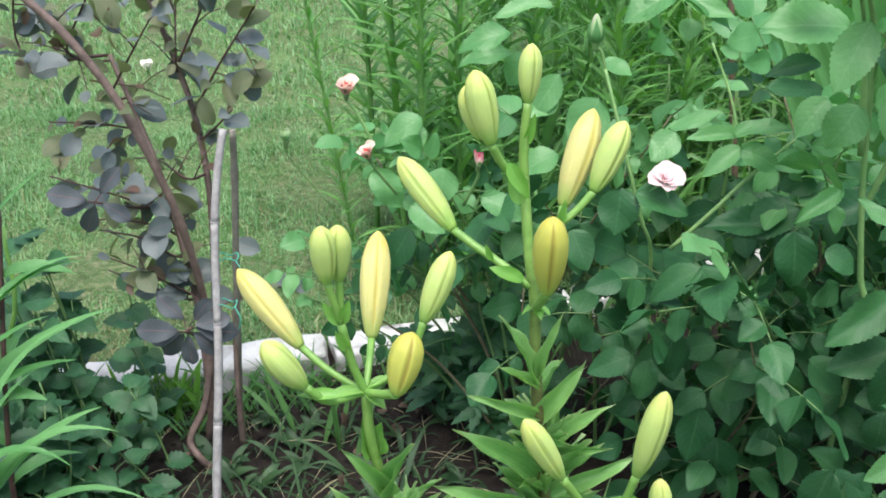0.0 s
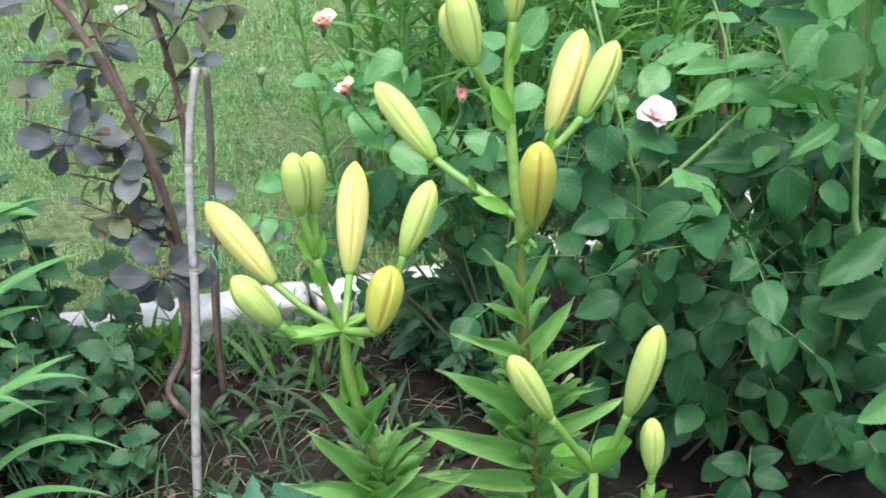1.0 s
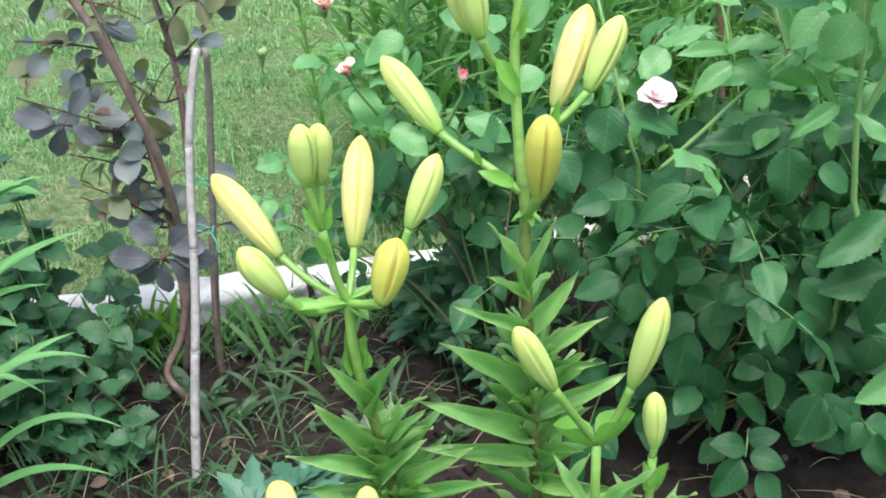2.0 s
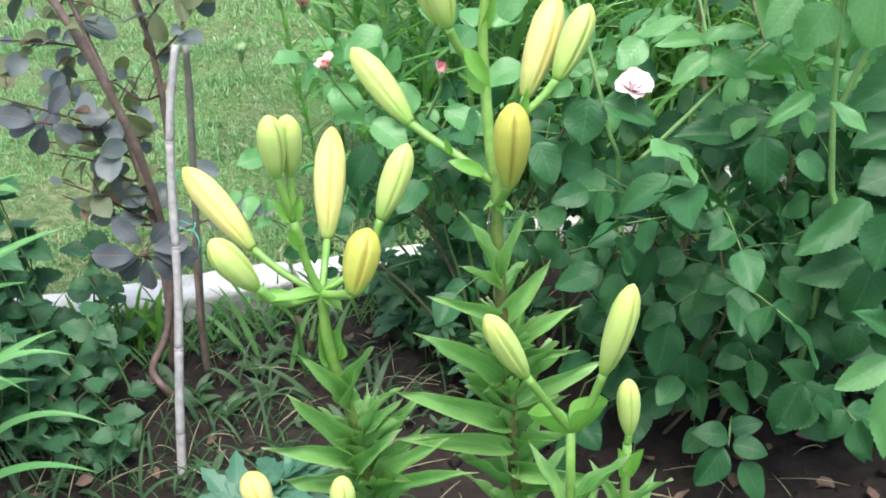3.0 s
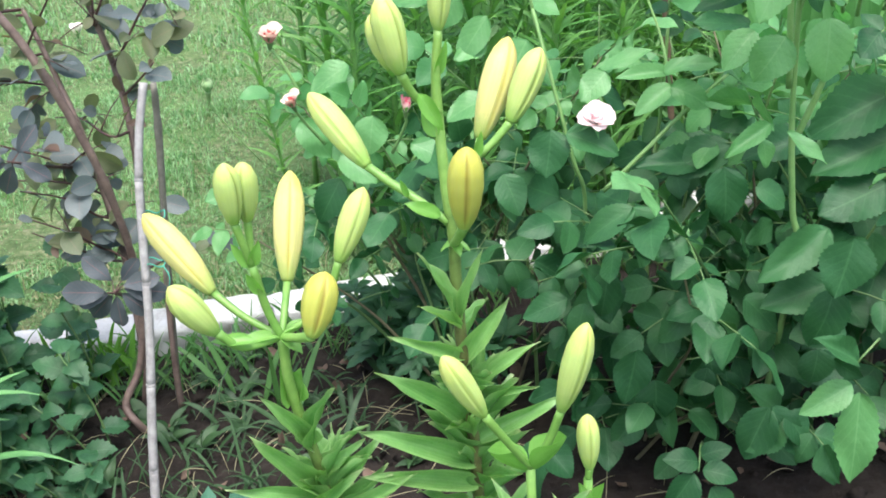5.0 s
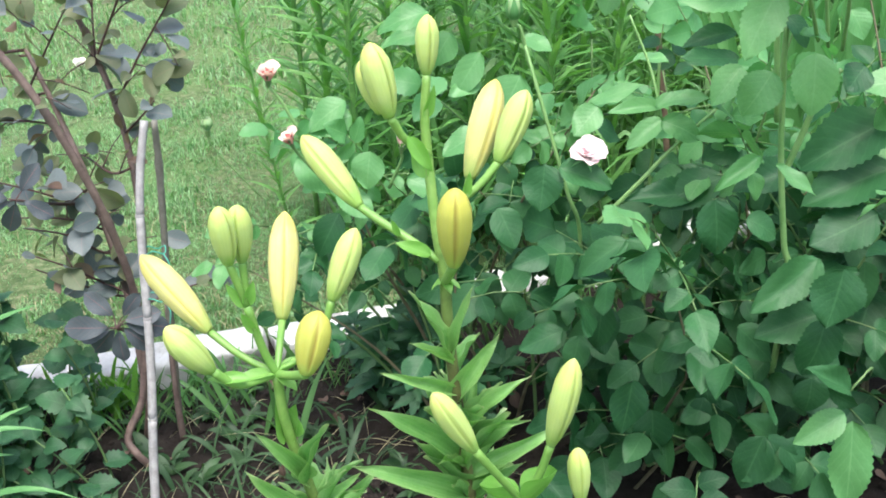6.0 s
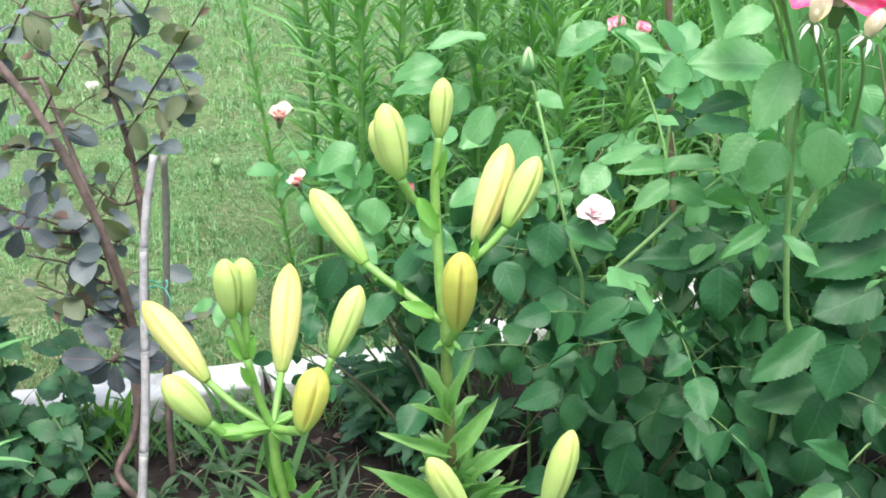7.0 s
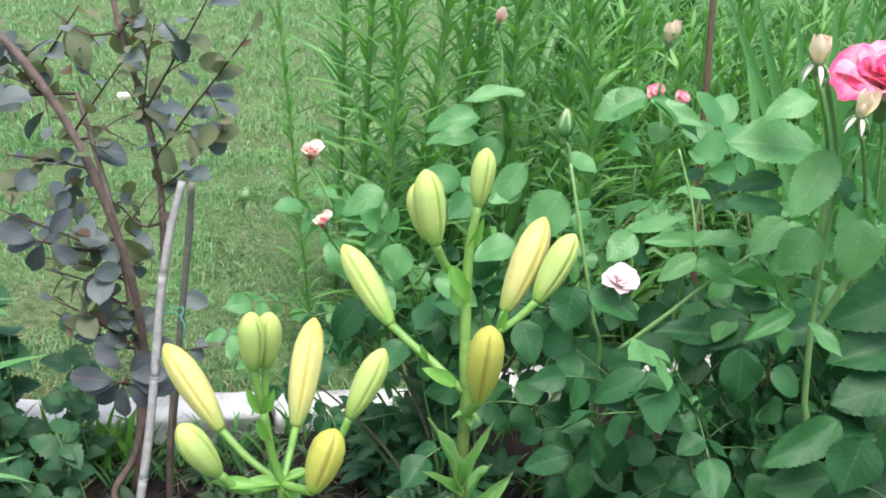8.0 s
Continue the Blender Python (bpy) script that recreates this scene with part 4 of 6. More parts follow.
    for i, tw in enumerate(twigs):
        near = min(limbs, key=lambda q: (q - Vector(tw[0])).length + 2 * max(0.0, q.z - tw[0][2]))
        tw = [tuple(near), *tw] if (near - Vector(tw[0])).length > 0.012 else tw
        twig = part("twig", tube("twig", tw, 0.0026, 0.0012, M_TWIG, 6, 4), shrub)
        line = spline(tw, 6)
        runs = [line]
        for k in range(3 if i not in (14, 9) else 0):
            root = Vector(line[int((0.25 + 0.22 * k) * (len(line) - 1))])
            reach = Vector((rng.uniform(-1, 1), rng.uniform(-0.9, 0.9), rng.uniform(-0.5, 0.9))).normalized() * rng.uniform(0.05, 0.10)
            side_run = [tuple(root), tuple(root + reach * 0.5 + Vector((0, 0, 0.006))), tuple(root + reach)]
            part("side_twig", tube("side_twig", side_run, 0.0014, 0.0008, M_TWIG, 5, 3), twig)
            runs.append(spline(side_run, 5))
        for run_no, run_line in enumerate(runs):
            count = (11 if i in (1, 2, 3) else 7) if run_no == 0 else 5
            way = Vector(run_line[-1] - run_line[0]).normalized()
            for k in range(count):
                f = 0.3 + 0.7 * k / (count - 1)
                side = Vector((rng.uniform(-1, 1), rng.uniform(-1, 0.7), rng.uniform(-0.7, 0.7))).normalized()
                along = way * rng.uniform(0.3, 0.9) + side
                at = Vector(run_line[int(f * (len(run_line) - 1))]) + along.normalized() * 0.006
                if any((at - Vector(q)).xz.length < 0.024 for q in main):
                    continue
                mesh = rng.choice(russet) if rng.random() < 0.10 else rng.choice(dark if rng.random() < (0.62 if i not in (1, 2, 3, 10, 11, 12) else 0.4) else olive)
                face = Vector((rng.uniform(-0.7, 0.7), rng.uniform(-0.9, 0.3), rng.uniform(0.2, 1.2)))
                part("leaf", mesh, twig, "", aim(at, along, face, rng.choice((0.5, 0.6, 0.75, 0.9, 1.0, 1.2)) * rng.uniform(0.9, 1.1)))
    # loose leaves along the stems
    for line in (main, second, third):
        for k in range(3):
            at = line[rng.randrange(int(len(line) * 0.45), len(line))]
            along = Vector((rng.uniform(-1, 1), rng.uniform(-1, 1), rng.uniform(-0.5, 0.8)))
            part("leaf", rng.choice(dark + olive), shrub, "", aim(at, along, (rng.uniform(-0.6, 0.6), -0.6, 0.7), rng.uniform(0.6, 1.15)))
    broad = variants("leaf", 5, 0.066, 0.037, lambda t: math.sin(math.pi * t**1.3) ** 0.6 if 0 < t < 1 else 0.0, 73, M_PLUM, rows=11, fold=(0.1, 0.35), droop=(0.0, 0.5), ripple=(0.03, 0.08), teeth=0.03)
    # low rosette of broad leaves
    hub = (-0.4190, 1.3000, 0.3340)
    part("twig", tube("twig", [(-0.4270, 1.4300, 0.2340), (-0.4240, 1.3700, 0.2820), hub], 0.003, 0.002, M_TWIG, 6, 4), shrub)
    other = (-0.5500, 1.3600, 0.5300)
    part("twig", tube("twig", [(-0.5040, 1.5000, 0.4560), (-0.5270, 1.4200, 0.4950), other], 0.003, 0.002, M_TWIG, 6, 4), shrub)
    for centre, size, turns in ((hub, 0.92, (172, 202, 236, 270, 305, 342, 20, 58, 132)), (other, 0.85, (160, 200, 250, 320, 60))):
        for k, deg in enumerate(turns):
            out = Vector((math.cos(radians(deg)), -0.10 + 0.12 * (k % 3), 0.75 * math.sin(radians(deg)))).normalized()
            root = Vector(centre) + out * 0.011 + Vector((0, 0.003 * k, 0))
            part("petiole", tube("petiole", [centre, tuple(root)], 0.0012, 0.0010, M_TWIG, 5, 2), shrub)
            face = (0.35 * ((k * 7) % 5 - 2) / 2, -0.80, 0.45 + 0.15 * (k % 2))
            part("leaf", broad[k % 5], shrub, "", aim(root, out, face, size * (1.12, 0.92, 1.05, 0.88, 0.95, 1.12, 1.0, 0.8, 0.95)[k]))
    for p in ((-0.3140, 1.5000, 0.3120), (-0.2990, 1.5000, 0.2950), (-0.2850, 1.5000, 0.3020)):
        part("leaf", rng.choice(dark), shrub, "", aim(p, (rng.uniform(-0.3, 1), -0.2, rng.uniform(-0.6, 0.6)), (0, -0.8, 0.6), 0.8))


purple_shrub()

CANE_TOP, CANE_FOOT = (-0.3520, 1.4200, 0.6250), (-0.3820, 1.1710, -0.0200)


def cane_and_stick():
    top, foot = Vector(CANE_TOP), Vector(CANE_FOOT)
    cane = empty_thing("garden_stake", foot, "weathered grey cane stake pushed into the soil", "stake")
    cuts = (0.0, 0.13, 0.33, 0.56, 0.79, 1.0)
    for k, (f0, f1) in enumerate(zip(cuts, cuts[1:])):
        q = [foot.lerp(top, f) + Vector((-0.011 * math.sin(math.pi * f**2.2) - 0.003 * math.sin(9 * f), 0, 0)) for f in (f0, (f0 + f1) / 2, f1)]
        part("internode", tube("internode", q, 0.0074 - 0.0012 * f0, 0.0074 - 0.0012 * f1, M_STAKE, 12, 6, 0.025, k), cane)
        if k:
            part("node_ring", tube("node_ring", [q[0] - Vector((0, 0, 0.004)), q[0], q[0] + Vector((0, 0, 0.004))], 0.0077 - 0.0012 * f0, 0.0077 - 0.0012 * f0, M_STAKE, 12, 2, 0.05, k), cane, "raised ring between two lengths of cane")
    stick_foot, stick_top = Vector((-0.4080, 1.4920, -0.0100)), Vector((-0.3440, 1.4400, 0.6160))
    stick = empty_thing("garden_stick", stick_foot, "thin dark wooden stick standing beside the cane", "stick")
    part("shaft", tube("shaft", [stick_foot, Vector((-0.3780, 1.4500, 0.2540)), Vector((-0.3530, 1.4500, 0.5180)), stick_top], 0.0062, 0.0052, M_STICK, 9, 7, 0.08, 6, (0.3, 0.7)), stick)
    for k, f in enumerate((0.71, 0.60)):
        c = foot.lerp(top, f)
        loop = [c + Vector((0.016 * math.cos(a) + 0.008, 0.012 * math.sin(a) + 0.006, 0.004 * math.sin(3 * a + k) + 0.003 * k)) for a in np.linspace(0, 2 * math.pi * 1.9, 24)]
        tie = empty_thing("garden_tie", c, "thin green string knotted round the cane and stem", "string")
        part("loop", tube("loop", [tuple(q) for q in loop], 0.0011, 0.0011, M_STRING, 5, 2), tie)
        part("loose_end", tube("loose_end", [tuple(loop[-1]), tuple(loop[-1] + Vector((0.01, -0.012, -0.012))), tuple(loop[-1] + Vector((0.006, -0.014, -0.034)))], 0.0011, 0.0009, M_STRING, 5, 3), tie)


cane_and_stick()


# ---------------------------------------------------------------- roses
ROSE_LEAVES = variants("leaf", 9, 0.062, 0.045, p_rose, 91, M_ROSE, rows=27, cols=6, fold=(0.05, 0.4), droop=(-0.1, 0.9), teeth=0.05, ripple=(0.02, 0.07), pleat=(0.006, 0.014), sway=(-0.06, 0.06))
YOUNG_LIT_LEAVES = variants("leaf", 9, 0.062, 0.045, p_rose, 92, M_ROSE_YOUNG_LIT, rows=27, cols=6, fold=(0.05, 0.4), droop=(-0.1, 0.9), teeth=0.05, ripple=(0.02, 0.07), pleat=(0.006, 0.014), sway=(-0.06, 0.06))
FILL_LEAVES = [leaf_arrays(0.060, 0.044, p_rose, 13, f, d, 0.045, 0.05, 0, i) for i, (f, d) in enumerate(((0.1, 0.3), (0.3, 0.6), (0.2, 0.9), (0.35, 0.2)))]


def big_leaf(bush, base, tip, width, young=False, seed=0, face=(0, -0.65, 0.75)):
    """One leaflet laid from base to tip, of the given width."""
    rng = random.Random(seed * 7 + int(abs(base[0]) * 1000))
    base, tip = Vector(base), Vector(tip)
    ln = (tip - base).length
    mesh = rng.choice(YOUNG_LIT_LEAVES if young else ROSE_LEAVES)
    m = aim(base, tip - base, Vector(face) + Vector((rng.uniform(-0.25, 0.25), rng.uniform(-0.2, 0.2), 0)))
    part("leaf", mesh, bush, "", m @ Matrix.Diagonal((width / 0.044, ln / 0.057, ln / 0.057, 1)))


# Paler inner leaves for the bush top: young growth, plus light painted in.
M_ROSE_FILL_YOUNG_LIT = leaf_material("rose_leaf_young_lit_inner", (0.085, 0.29, 0.100), (0.185, 0.46, 0.175), (0.24, 0.48, 0.21), rough=0.43, thin=0.44, island=True)


class Spray:
    """Gathers compound leaves: those near the walk as parts with leaflets, the rest in one mesh."""

    def __init__(self, bush, seed, limit=64):
        self.bush, self.rng, self.limit = bush, random.Random(seed), limit
        self.leaves = []

    def leaf(self, at, out, size, young):
        rng = self.rng
        at, out = Vector(at), Vector(out).normalized()
        ln = size * 2.1
        sag = Vector((0, 0, -rng.uniform(0.1, 0.55)))
        pts = [at, at + out * ln * 0.5 + sag * ln * 0.12, at + out * ln + sag * ln * 0.5]
        axis = (pts[2] - pts[0]).normalized()
        low = min(1.0, max(0.0, (0.72 - at.z) / 0.45))
        face = Vector((rng.uniform(-0.35, 0.35), -rng.uniform(0.05, 0.7) - 0.3 * low, 1.0 - 0.15 * low))
        face = (face - axis * face.dot(axis)).normalized()
        side = axis.cross(face)
        spots = [(1.0, 0.0, 1.15), (0.72, 1.0, 1.0), (0.72, -1.0, 1.0)]
        if rng.random() < 0.75:
            spots += [(0.34, 1.0, 0.8), (0.34, -1.0, 0.8)]
        set_of = []
        for f, s, k in spots:
            p = pts[0].lerp(pts[1], f * 2) if f < 0.5 else pts[1].lerp(pts[2], f * 2 - 1)
            along = axis * (1.0 if s == 0 else 0.42) + side * s * 0.95 + Vector((0, 0, -rng.uniform(0.0, 0.5) - 0.35 * low))
            up = face + Vector((rng.uniform(-0.8, 0.8), rng.uniform(-0.7, 0.7), rng.uniform(-0.3, 0.2)))
            set_of.append(aim(p, along, up, size * k * rng.uniform(0.8, 1.15) / 0.060))
        self.leaves.append((pts[2].y, young, [tuple(p) for p in pts], set_of))

    def done(self):
        rng = self.rng
        order = sorted(self.leaves, key=lambda q: q[0])
        for y, young, pts, set_of in order[: self.limit]:
            stalk = part("leaf", tube("leaf", pts, 0.0014, 0.0009, M_ROSE_STEM, 5, 2), self.bush)
            for m in set_of:
                part("leaflet", rng.choice(YOUNG_LIT_LEAVES if young else ROSE_LEAVES), stalk, "", m)
        for is_young, mat, label in ((False, M_ROSE_FILL, "dense leaves deeper in the bush"), (True, M_ROSE_FILL_YOUNG_LIT, "young leaves deeper in the bush, coloured lighter as if lit")):
            rest = [(rng.randrange(len(FILL_LEAVES)), m) for y, young, pts, set_of in order[self.limit :] if young == is_young for m in set_of]
            if rest:
                part("inner_leaves", joined("inner_leaves", FILL_LEAVES, rest, mat), self.bush, label, kind="stuff")
        part("leaf_stalk", tubes("leaf_stalk", [(pts, 0.0013, 0.0008) for _, _, pts, _ in order[self.limit :]], M_ROSE_STEM, 4, 2), self.bush, kind="stuff")


def canes(bush, spray, feet, tops, count, seed, size=(0.040, 0.064), young_lit_above=0.46, gap=0.066, thick=0.0042, bare=0.30):
    """Arching canes from a box of feet to a box of tops, leaved along their length."""
    rng = random.Random(seed)
    for i in range(count):
        a = Vector([rng.uniform(*r) for r in feet])
        b = Vector([rng.uniform(*r) for r in tops])
        mid = a.lerp(b, 0.55) + Vector((0, 0, 0.10 * (b - a).length)) + Vector((rng.uniform(-0.05, 0.05), rng.uniform(-0.05, 0.05), 0))
        pts = [tuple(a), tuple(a.lerp(mid, 0.5) + Vector((0, 0, 0.02))), tuple(mid), tuple(b)]
        part("stem", tube("stem", pts, thick * rng.uniform(0.8, 1.2), thick * 0.28, M_ROSE_WOOD if rng.random() < 0.3 else M_ROSE_STEM, 7, 5, 0.04, i), bush)
        line = spline(pts, 14)
        total = sum(np.linalg.norm(line[k + 1] - line[k]) for k in range(len(line) - 1))
        # Above this height leaves turn paler, for youth and for painted-in top light.
        spray.leaf(line[-1], Vector(line[-1] - line[-4]) + Vector((rng.uniform(-0.02, 0.02), -0.01, 0.0)), rng.uniform(*size), b.z > young_lit_above + 0.08)
        n = max(3, int(total * (1 - bare) / gap))
        for k in range(n):
            f = bare + (1 - bare) * (k + rng.uniform(0, 0.8)) / n
            p = line[min(len(line) - 1, int(f * (len(line) - 1)))]
            az = i + k * 2.4 + rng.uniform(-0.4, 0.4)
            out = Vector((math.cos(az), math.sin(az), rng.uniform(0.0, 0.6)))
            spray.leaf(p, out, rng.uniform(*size), p[2] > young_lit_above + rng.uniform(-0.02, 0.28))


def petal(length, width, cup, curl, seed, taper=0.0):
    """A petal standing on +Y, cupped towards +Z, its rim rolled back."""
    rng = random.Random(seed)
    rows, cols = 7, 6
    verts, cmap = [], []
    y = z = 0.0
    for i in range(rows + 1):
        t = i / rows
        ang = cup * (1 - t) - curl * max(0, t - 0.45) * 1.9
        if i:
            y += length / rows * math.cos(ang)
            z += length / rows * math.sin(ang)
        w = width / 2 * min(1.0, 0.35 + 1.3 * t) * math.sqrt(max(0.05, 1 - max(0, t - 0.55) ** 2 * 3.2)) * (1 - taper * t**2.5)
        for j in range(cols + 1):
            u = -1 + 2 * j / cols
            verts.append((u * w, y, z + 0.35 * w * u * u + 0.04 * length * math.sin(5 * u + seed) * t))
            cmap.append((t, abs(u), 0, 1))
    k = cols + 1
    faces = [(i * k + j, i * k + j + 1, (i + 1) * k + j + 1, (i + 1) * k + j) for i in range(rows) for j in range(cols)]
    return np.array(verts), np.array(faces), np.array(cmap)


def rose_head(at, up, size, petals, material, openness, label, stem=None, name="rose", sepals=5, category="rose", group="", sepal=None, hang_down=False, slim=1.0, heart=None):
    """A flower of many overlapping petals on its green cup; stem: places from the flower down."""
    rng = random.Random(int(abs(at[0]) * 1e4) + petals)
    head = empty_thing(name, at, label, category, group)
    z = Vector(up).normalized()
    x = z.orthogonal().normalized()
    base = Matrix.Translation(at) @ Matrix((x, z.cross(x), z)).transposed().to_4x4()
    for i in range(petals):
        f = i / max(1, petals - 1)
        ln = size * (rng.uniform(0.66, 1.16) if openness < 0.16 else (0.55 + 0.5 * f) * rng.uniform(0.86, 1.14))
        lift = radians(88 - (8 if openness < 0.16 else 18 + 62 * openness) * f) + (rng.uniform(-0.24, 0.16) if openness < 0.16 else rng.uniform(-0.16, 0.16))
        tight = openness < 0.16
        shut = openness < 0.06
        v, fc, c = petal(ln, ln * (0.62 if tight else 1.05), -0.42 if shut else rng.uniform(-0.34, -0.18) if tight else 0.5, -1.0 if shut else rng.uniform(-0.95, -0.25) if tight else 0.35 + openness * f, i, 0.75 if shut else rng.uniform(0.45, 0.8) if tight else 0.0)
        me = mesh_from("petal", v, fc, c, heart if heart and i < 3 else material)
        m = base @ Matrix.Rotation(i * 2.4 + rng.uniform(-0.2, 0.2), 4, "Z") @ Matrix.Translation((0, size * 0.09 * (0.3 + f), 0)) @ Matrix.Rotation(lift, 4, "X")
        part("petal", me, head, "", m)
    cup_v, cup_f = tube_arrays([(0, 0, -size * 0.42), (0, 0, -size * 0.25), (0, 0, -size * 0.08), (0, 0, size * 0.04)], size * 0.10, size * 0.2, 10, 3)
    cup = part("flower_cup", solid("flower_cup", cup_v, cup_f, M_ROSE_STEM), head, "green cup under the petals", base)
    for i in range(sepals):
        closed = openness < 0.05
        v, fc, c = leaf_arrays(size * (0.98 if closed else 0.75), size * (0.60 if closed else 0.2), p_lance, 6, 0.3, -0.5 if closed else 0.8)
        m = base @ Matrix.Rotation(i * 1.2566, 4, "Z") @ Matrix.Translation((0, size * 0.12, 0)) @ Matrix.Rotation(radians(-38 if hang_down else 10 if openness > 0.3 else 74), 4, "X")
        part("sepal", mesh_from("sepal", v, fc, c, sepal or M_ROSE_YOUNG_LIT), cup, "", m)
    if stem:
        part("stem", tube("stem", [tuple(Vector(at) - z * size * 0.38), *stem], 0.0021 * slim, 0.0026 * slim, M_ROSE_SHOOT, 7, 5), head)
    return head


def closed_bud(at, height, width, label, stem):
    """A pointed rose bud: pale rolled petals wrapped by five green sepals."""
    bud = empty_thing("rose_bud", at, label, "rose bud", "rose flowers and buds")
    base = Matrix.Translation(Vector(at) - Vector((0, 0, height * 0.5)))

    def radius(t):
        return width / 2 * math.sin(math.pi * min(1.0, 0.06 + 0.94 * t**0.72)) ** 0.8

    def wrap(name, a0, a1, grow, top, mat, owner, spread):
        rows, cols = 11, 8
        verts, cmap = [], []
        for i in range(rows + 1):
            t = i / rows * top
            r = radius(t) * grow + 0.0004 + (0.0012 * max(0.0, i / rows - 0.8) * 5 if spread < 1 else 0)
            for j in range(cols + 1):
                u = -1 + 2 * j / cols
                w = 1.0 if spread >= 1 else max(0.05, 1 - (i / rows) ** 1.8)
                a = (a0 + a1) / 2 + u * w * (a1 - a0) / 2 + 0.9 * t * (spread >= 1)
                verts.append((r * math.cos(a), r * math.sin(a), height * t))
                cmap.append((i / rows, abs(u), 0, 1))
        k = cols + 1
        faces = [(i * k + j, i * k + j + 1, (i + 1) * k + j + 1, (i + 1) * k + j) for i in range(rows) for j in range(cols)]
        return part(name, mesh_from(name, verts, faces, cmap, mat), owner, "", base)

    for k in range(4):
        wrap("petal", k * 1.57, k * 1.57 + 2.0, 0.90 + 0.02 * k, 0.98, M_GREENISH if k != 1 else M_PALE, bud, 1)
    for k in range(5):
        wrap("sepal", k * 1.2566 + 0.3, k * 1.2566 + 1.5, 1.08 + 0.03 * (k % 2), 0.86 + 0.08 * (k % 3), M_ROSE_YOUNG_LIT, bud, 0)
    cup_v, cup_f = tube_arrays([(0, 0, -height * 0.22), (0, 0, -height * 0.12), (0, 0, height * 0.02), (0, 0, height * 0.10)], width * 0.16, width * 0.34, 10, 3)
    part("flower_cup", solid("flower_cup", cup_v, cup_f, M_ROSE_SHOOT), bud, "green cup under the bud", base)
    part("stem", tube("stem", [tuple(Vector(at) - Vector((0, 0, height * 0.7))), *stem], 0.0021, 0.0026, M_ROSE_SHOOT, 7, 5), bud)


def rose_bush_main():
    bush = empty_thing("rose_bush", (0.55, 1.35, 0.0), "dense rose bush with dark green toothed leaves", "rose bush", "rose bushes in the bed")
    spray = Spray(bush, 5, 110)
    canes(bush, spray, ((0.36, 0.62), (1.28, 1.5), (0, 0)), ((0.16, 0.62), (1.06, 1.35), (0.24, 0.62)), 12, 1)
    canes(bush, spray, ((0.45, 0.85), (1.25, 1.5), (0, 0)), ((0.5, 0.95), (1.10, 1.35), (0.26, 0.70)), 13, 2)
    canes(bush, spray, ((0.4, 0.9), (1.3, 1.6), (0, 0)), ((0.28, 1.1), (1.2, 1.75), (0.42, 0.74)), 7, 3)
    canes(bush, spray, ((0.8, 1.1), (1.25, 1.6), (0, 0)), ((0.8, 1.4), (1.05, 1.8), (0.2, 0.8)), 11, 4, gap=0.06)
    canes(bush, spray, ((0.38, 0.6), (1.22, 1.35), (0, 0)), ((0.28, 0.80), (1.15, 1.28), (0.10, 0.24)), 4, 14, bare=0.3)
    canes(bush, spray, ((0.45, 0.8), (1.3, 1.5), (0, 0)), ((0.44, 0.85), (1.14, 1.45), (0.62, 0.84)), 4, 24, bare=0.35, gap=0.07, young_lit_above=0.5)
    spray.done()
    # upright canes that stand out
    for pts, r in (
        ([(0.56, 1.2, 0.1), (0.5560, 1.1400, 0.4380), (0.5440, 1.1400, 0.5140), (0.5280, 1.1400, 0.6330), (0.5180, 1.1400, 0.7620), (0.5170, 1.1400, 0.8090)], 0.0048),
        ([(0.5360, 1.1500, 0.6060), (0.5500, 1.1400, 0.6620), (0.5660, 1.1300, 0.7300), (0.5870, 1.1300, 0.7540)], 0.0046),
        ([(0.3, 1.35, 0.1), (0.2960, 1.3000, 0.4400), (0.2720, 1.2800, 0.5390), (0.2330, 1.3000, 0.6830), (0.2170, 1.3250, 0.7430)], 0.0034),
        ([(0.5140, 1.1300, 0.6900), (0.4980, 1.1200, 0.8190), (0.4970, 1.1100, 0.8610), (0.4460, 1.0500, 0.9570)], 0.0040),
        ([(0.4010, 1.2700, 0.6440), (0.3890, 1.3000, 0.7070), (0.3600, 1.3200, 0.7810)], 0.0022),
        ([(0.3130, 1.2500, 0.5000), (0.3710, 1.2500, 0.5630), (0.4120, 1.2600, 0.6030), (0.4800, 1.2700, 0.6620)], 0.0034),
        ([(0.42, 1.4, 0.1), (0.4260, 1.4500, 0.4110), (0.4320, 1.4500, 0.5580), (0.4330, 1.4500, 0.6770)], 0.0036),
    ):
        part("stem", tube("stem", pts, r, r * 0.7, M_ROSE_SHOOT, 9, 6, 0.04, 3), bush, "long green upright cane")
    # the leaflets that stand out at the front
    W = 0.00070
    big_leaf(bush, (0.3350, 1.1400, 0.5270), (0.2640, 1.1300, 0.4880), 64 * W)
    big_leaf(bush, (0.3330, 1.1400, 0.5290), (0.3640, 1.1100, 0.4680), 92 * W, seed=1)
    big_leaf(bush, (0.4300, 1.0800, 0.6100), (0.4360, 1.0600, 0.5430), 76 * W, seed=2)
    big_leaf(bush, (0.4750, 1.0900, 0.5760), (0.5170, 1.0800, 0.5590), 55 * W, seed=3)
    big_leaf(bush, (0.5790, 1.1000, 0.5080), (0.4920, 1.0600, 0.4600), 74 * W, seed=4)
    big_leaf(bush, (0.3010, 1.1200, 0.4480), (0.2930, 1.1000, 0.3780), 66 * W, seed=8)
    big_leaf(bush, (0.2480, 1.1200, 0.4040), (0.1890, 1.1100, 0.3840), 56 * W, seed=9)
    big_leaf(bush, (0.2710, 1.1200, 0.3950), (0.2580, 1.1000, 0.3470), 52 * W, seed=10)
    big_leaf(bush, (0.5350, 1.1000, 0.2240), (0.5040, 1.0800, 0.1520), 72 * W, seed=11)
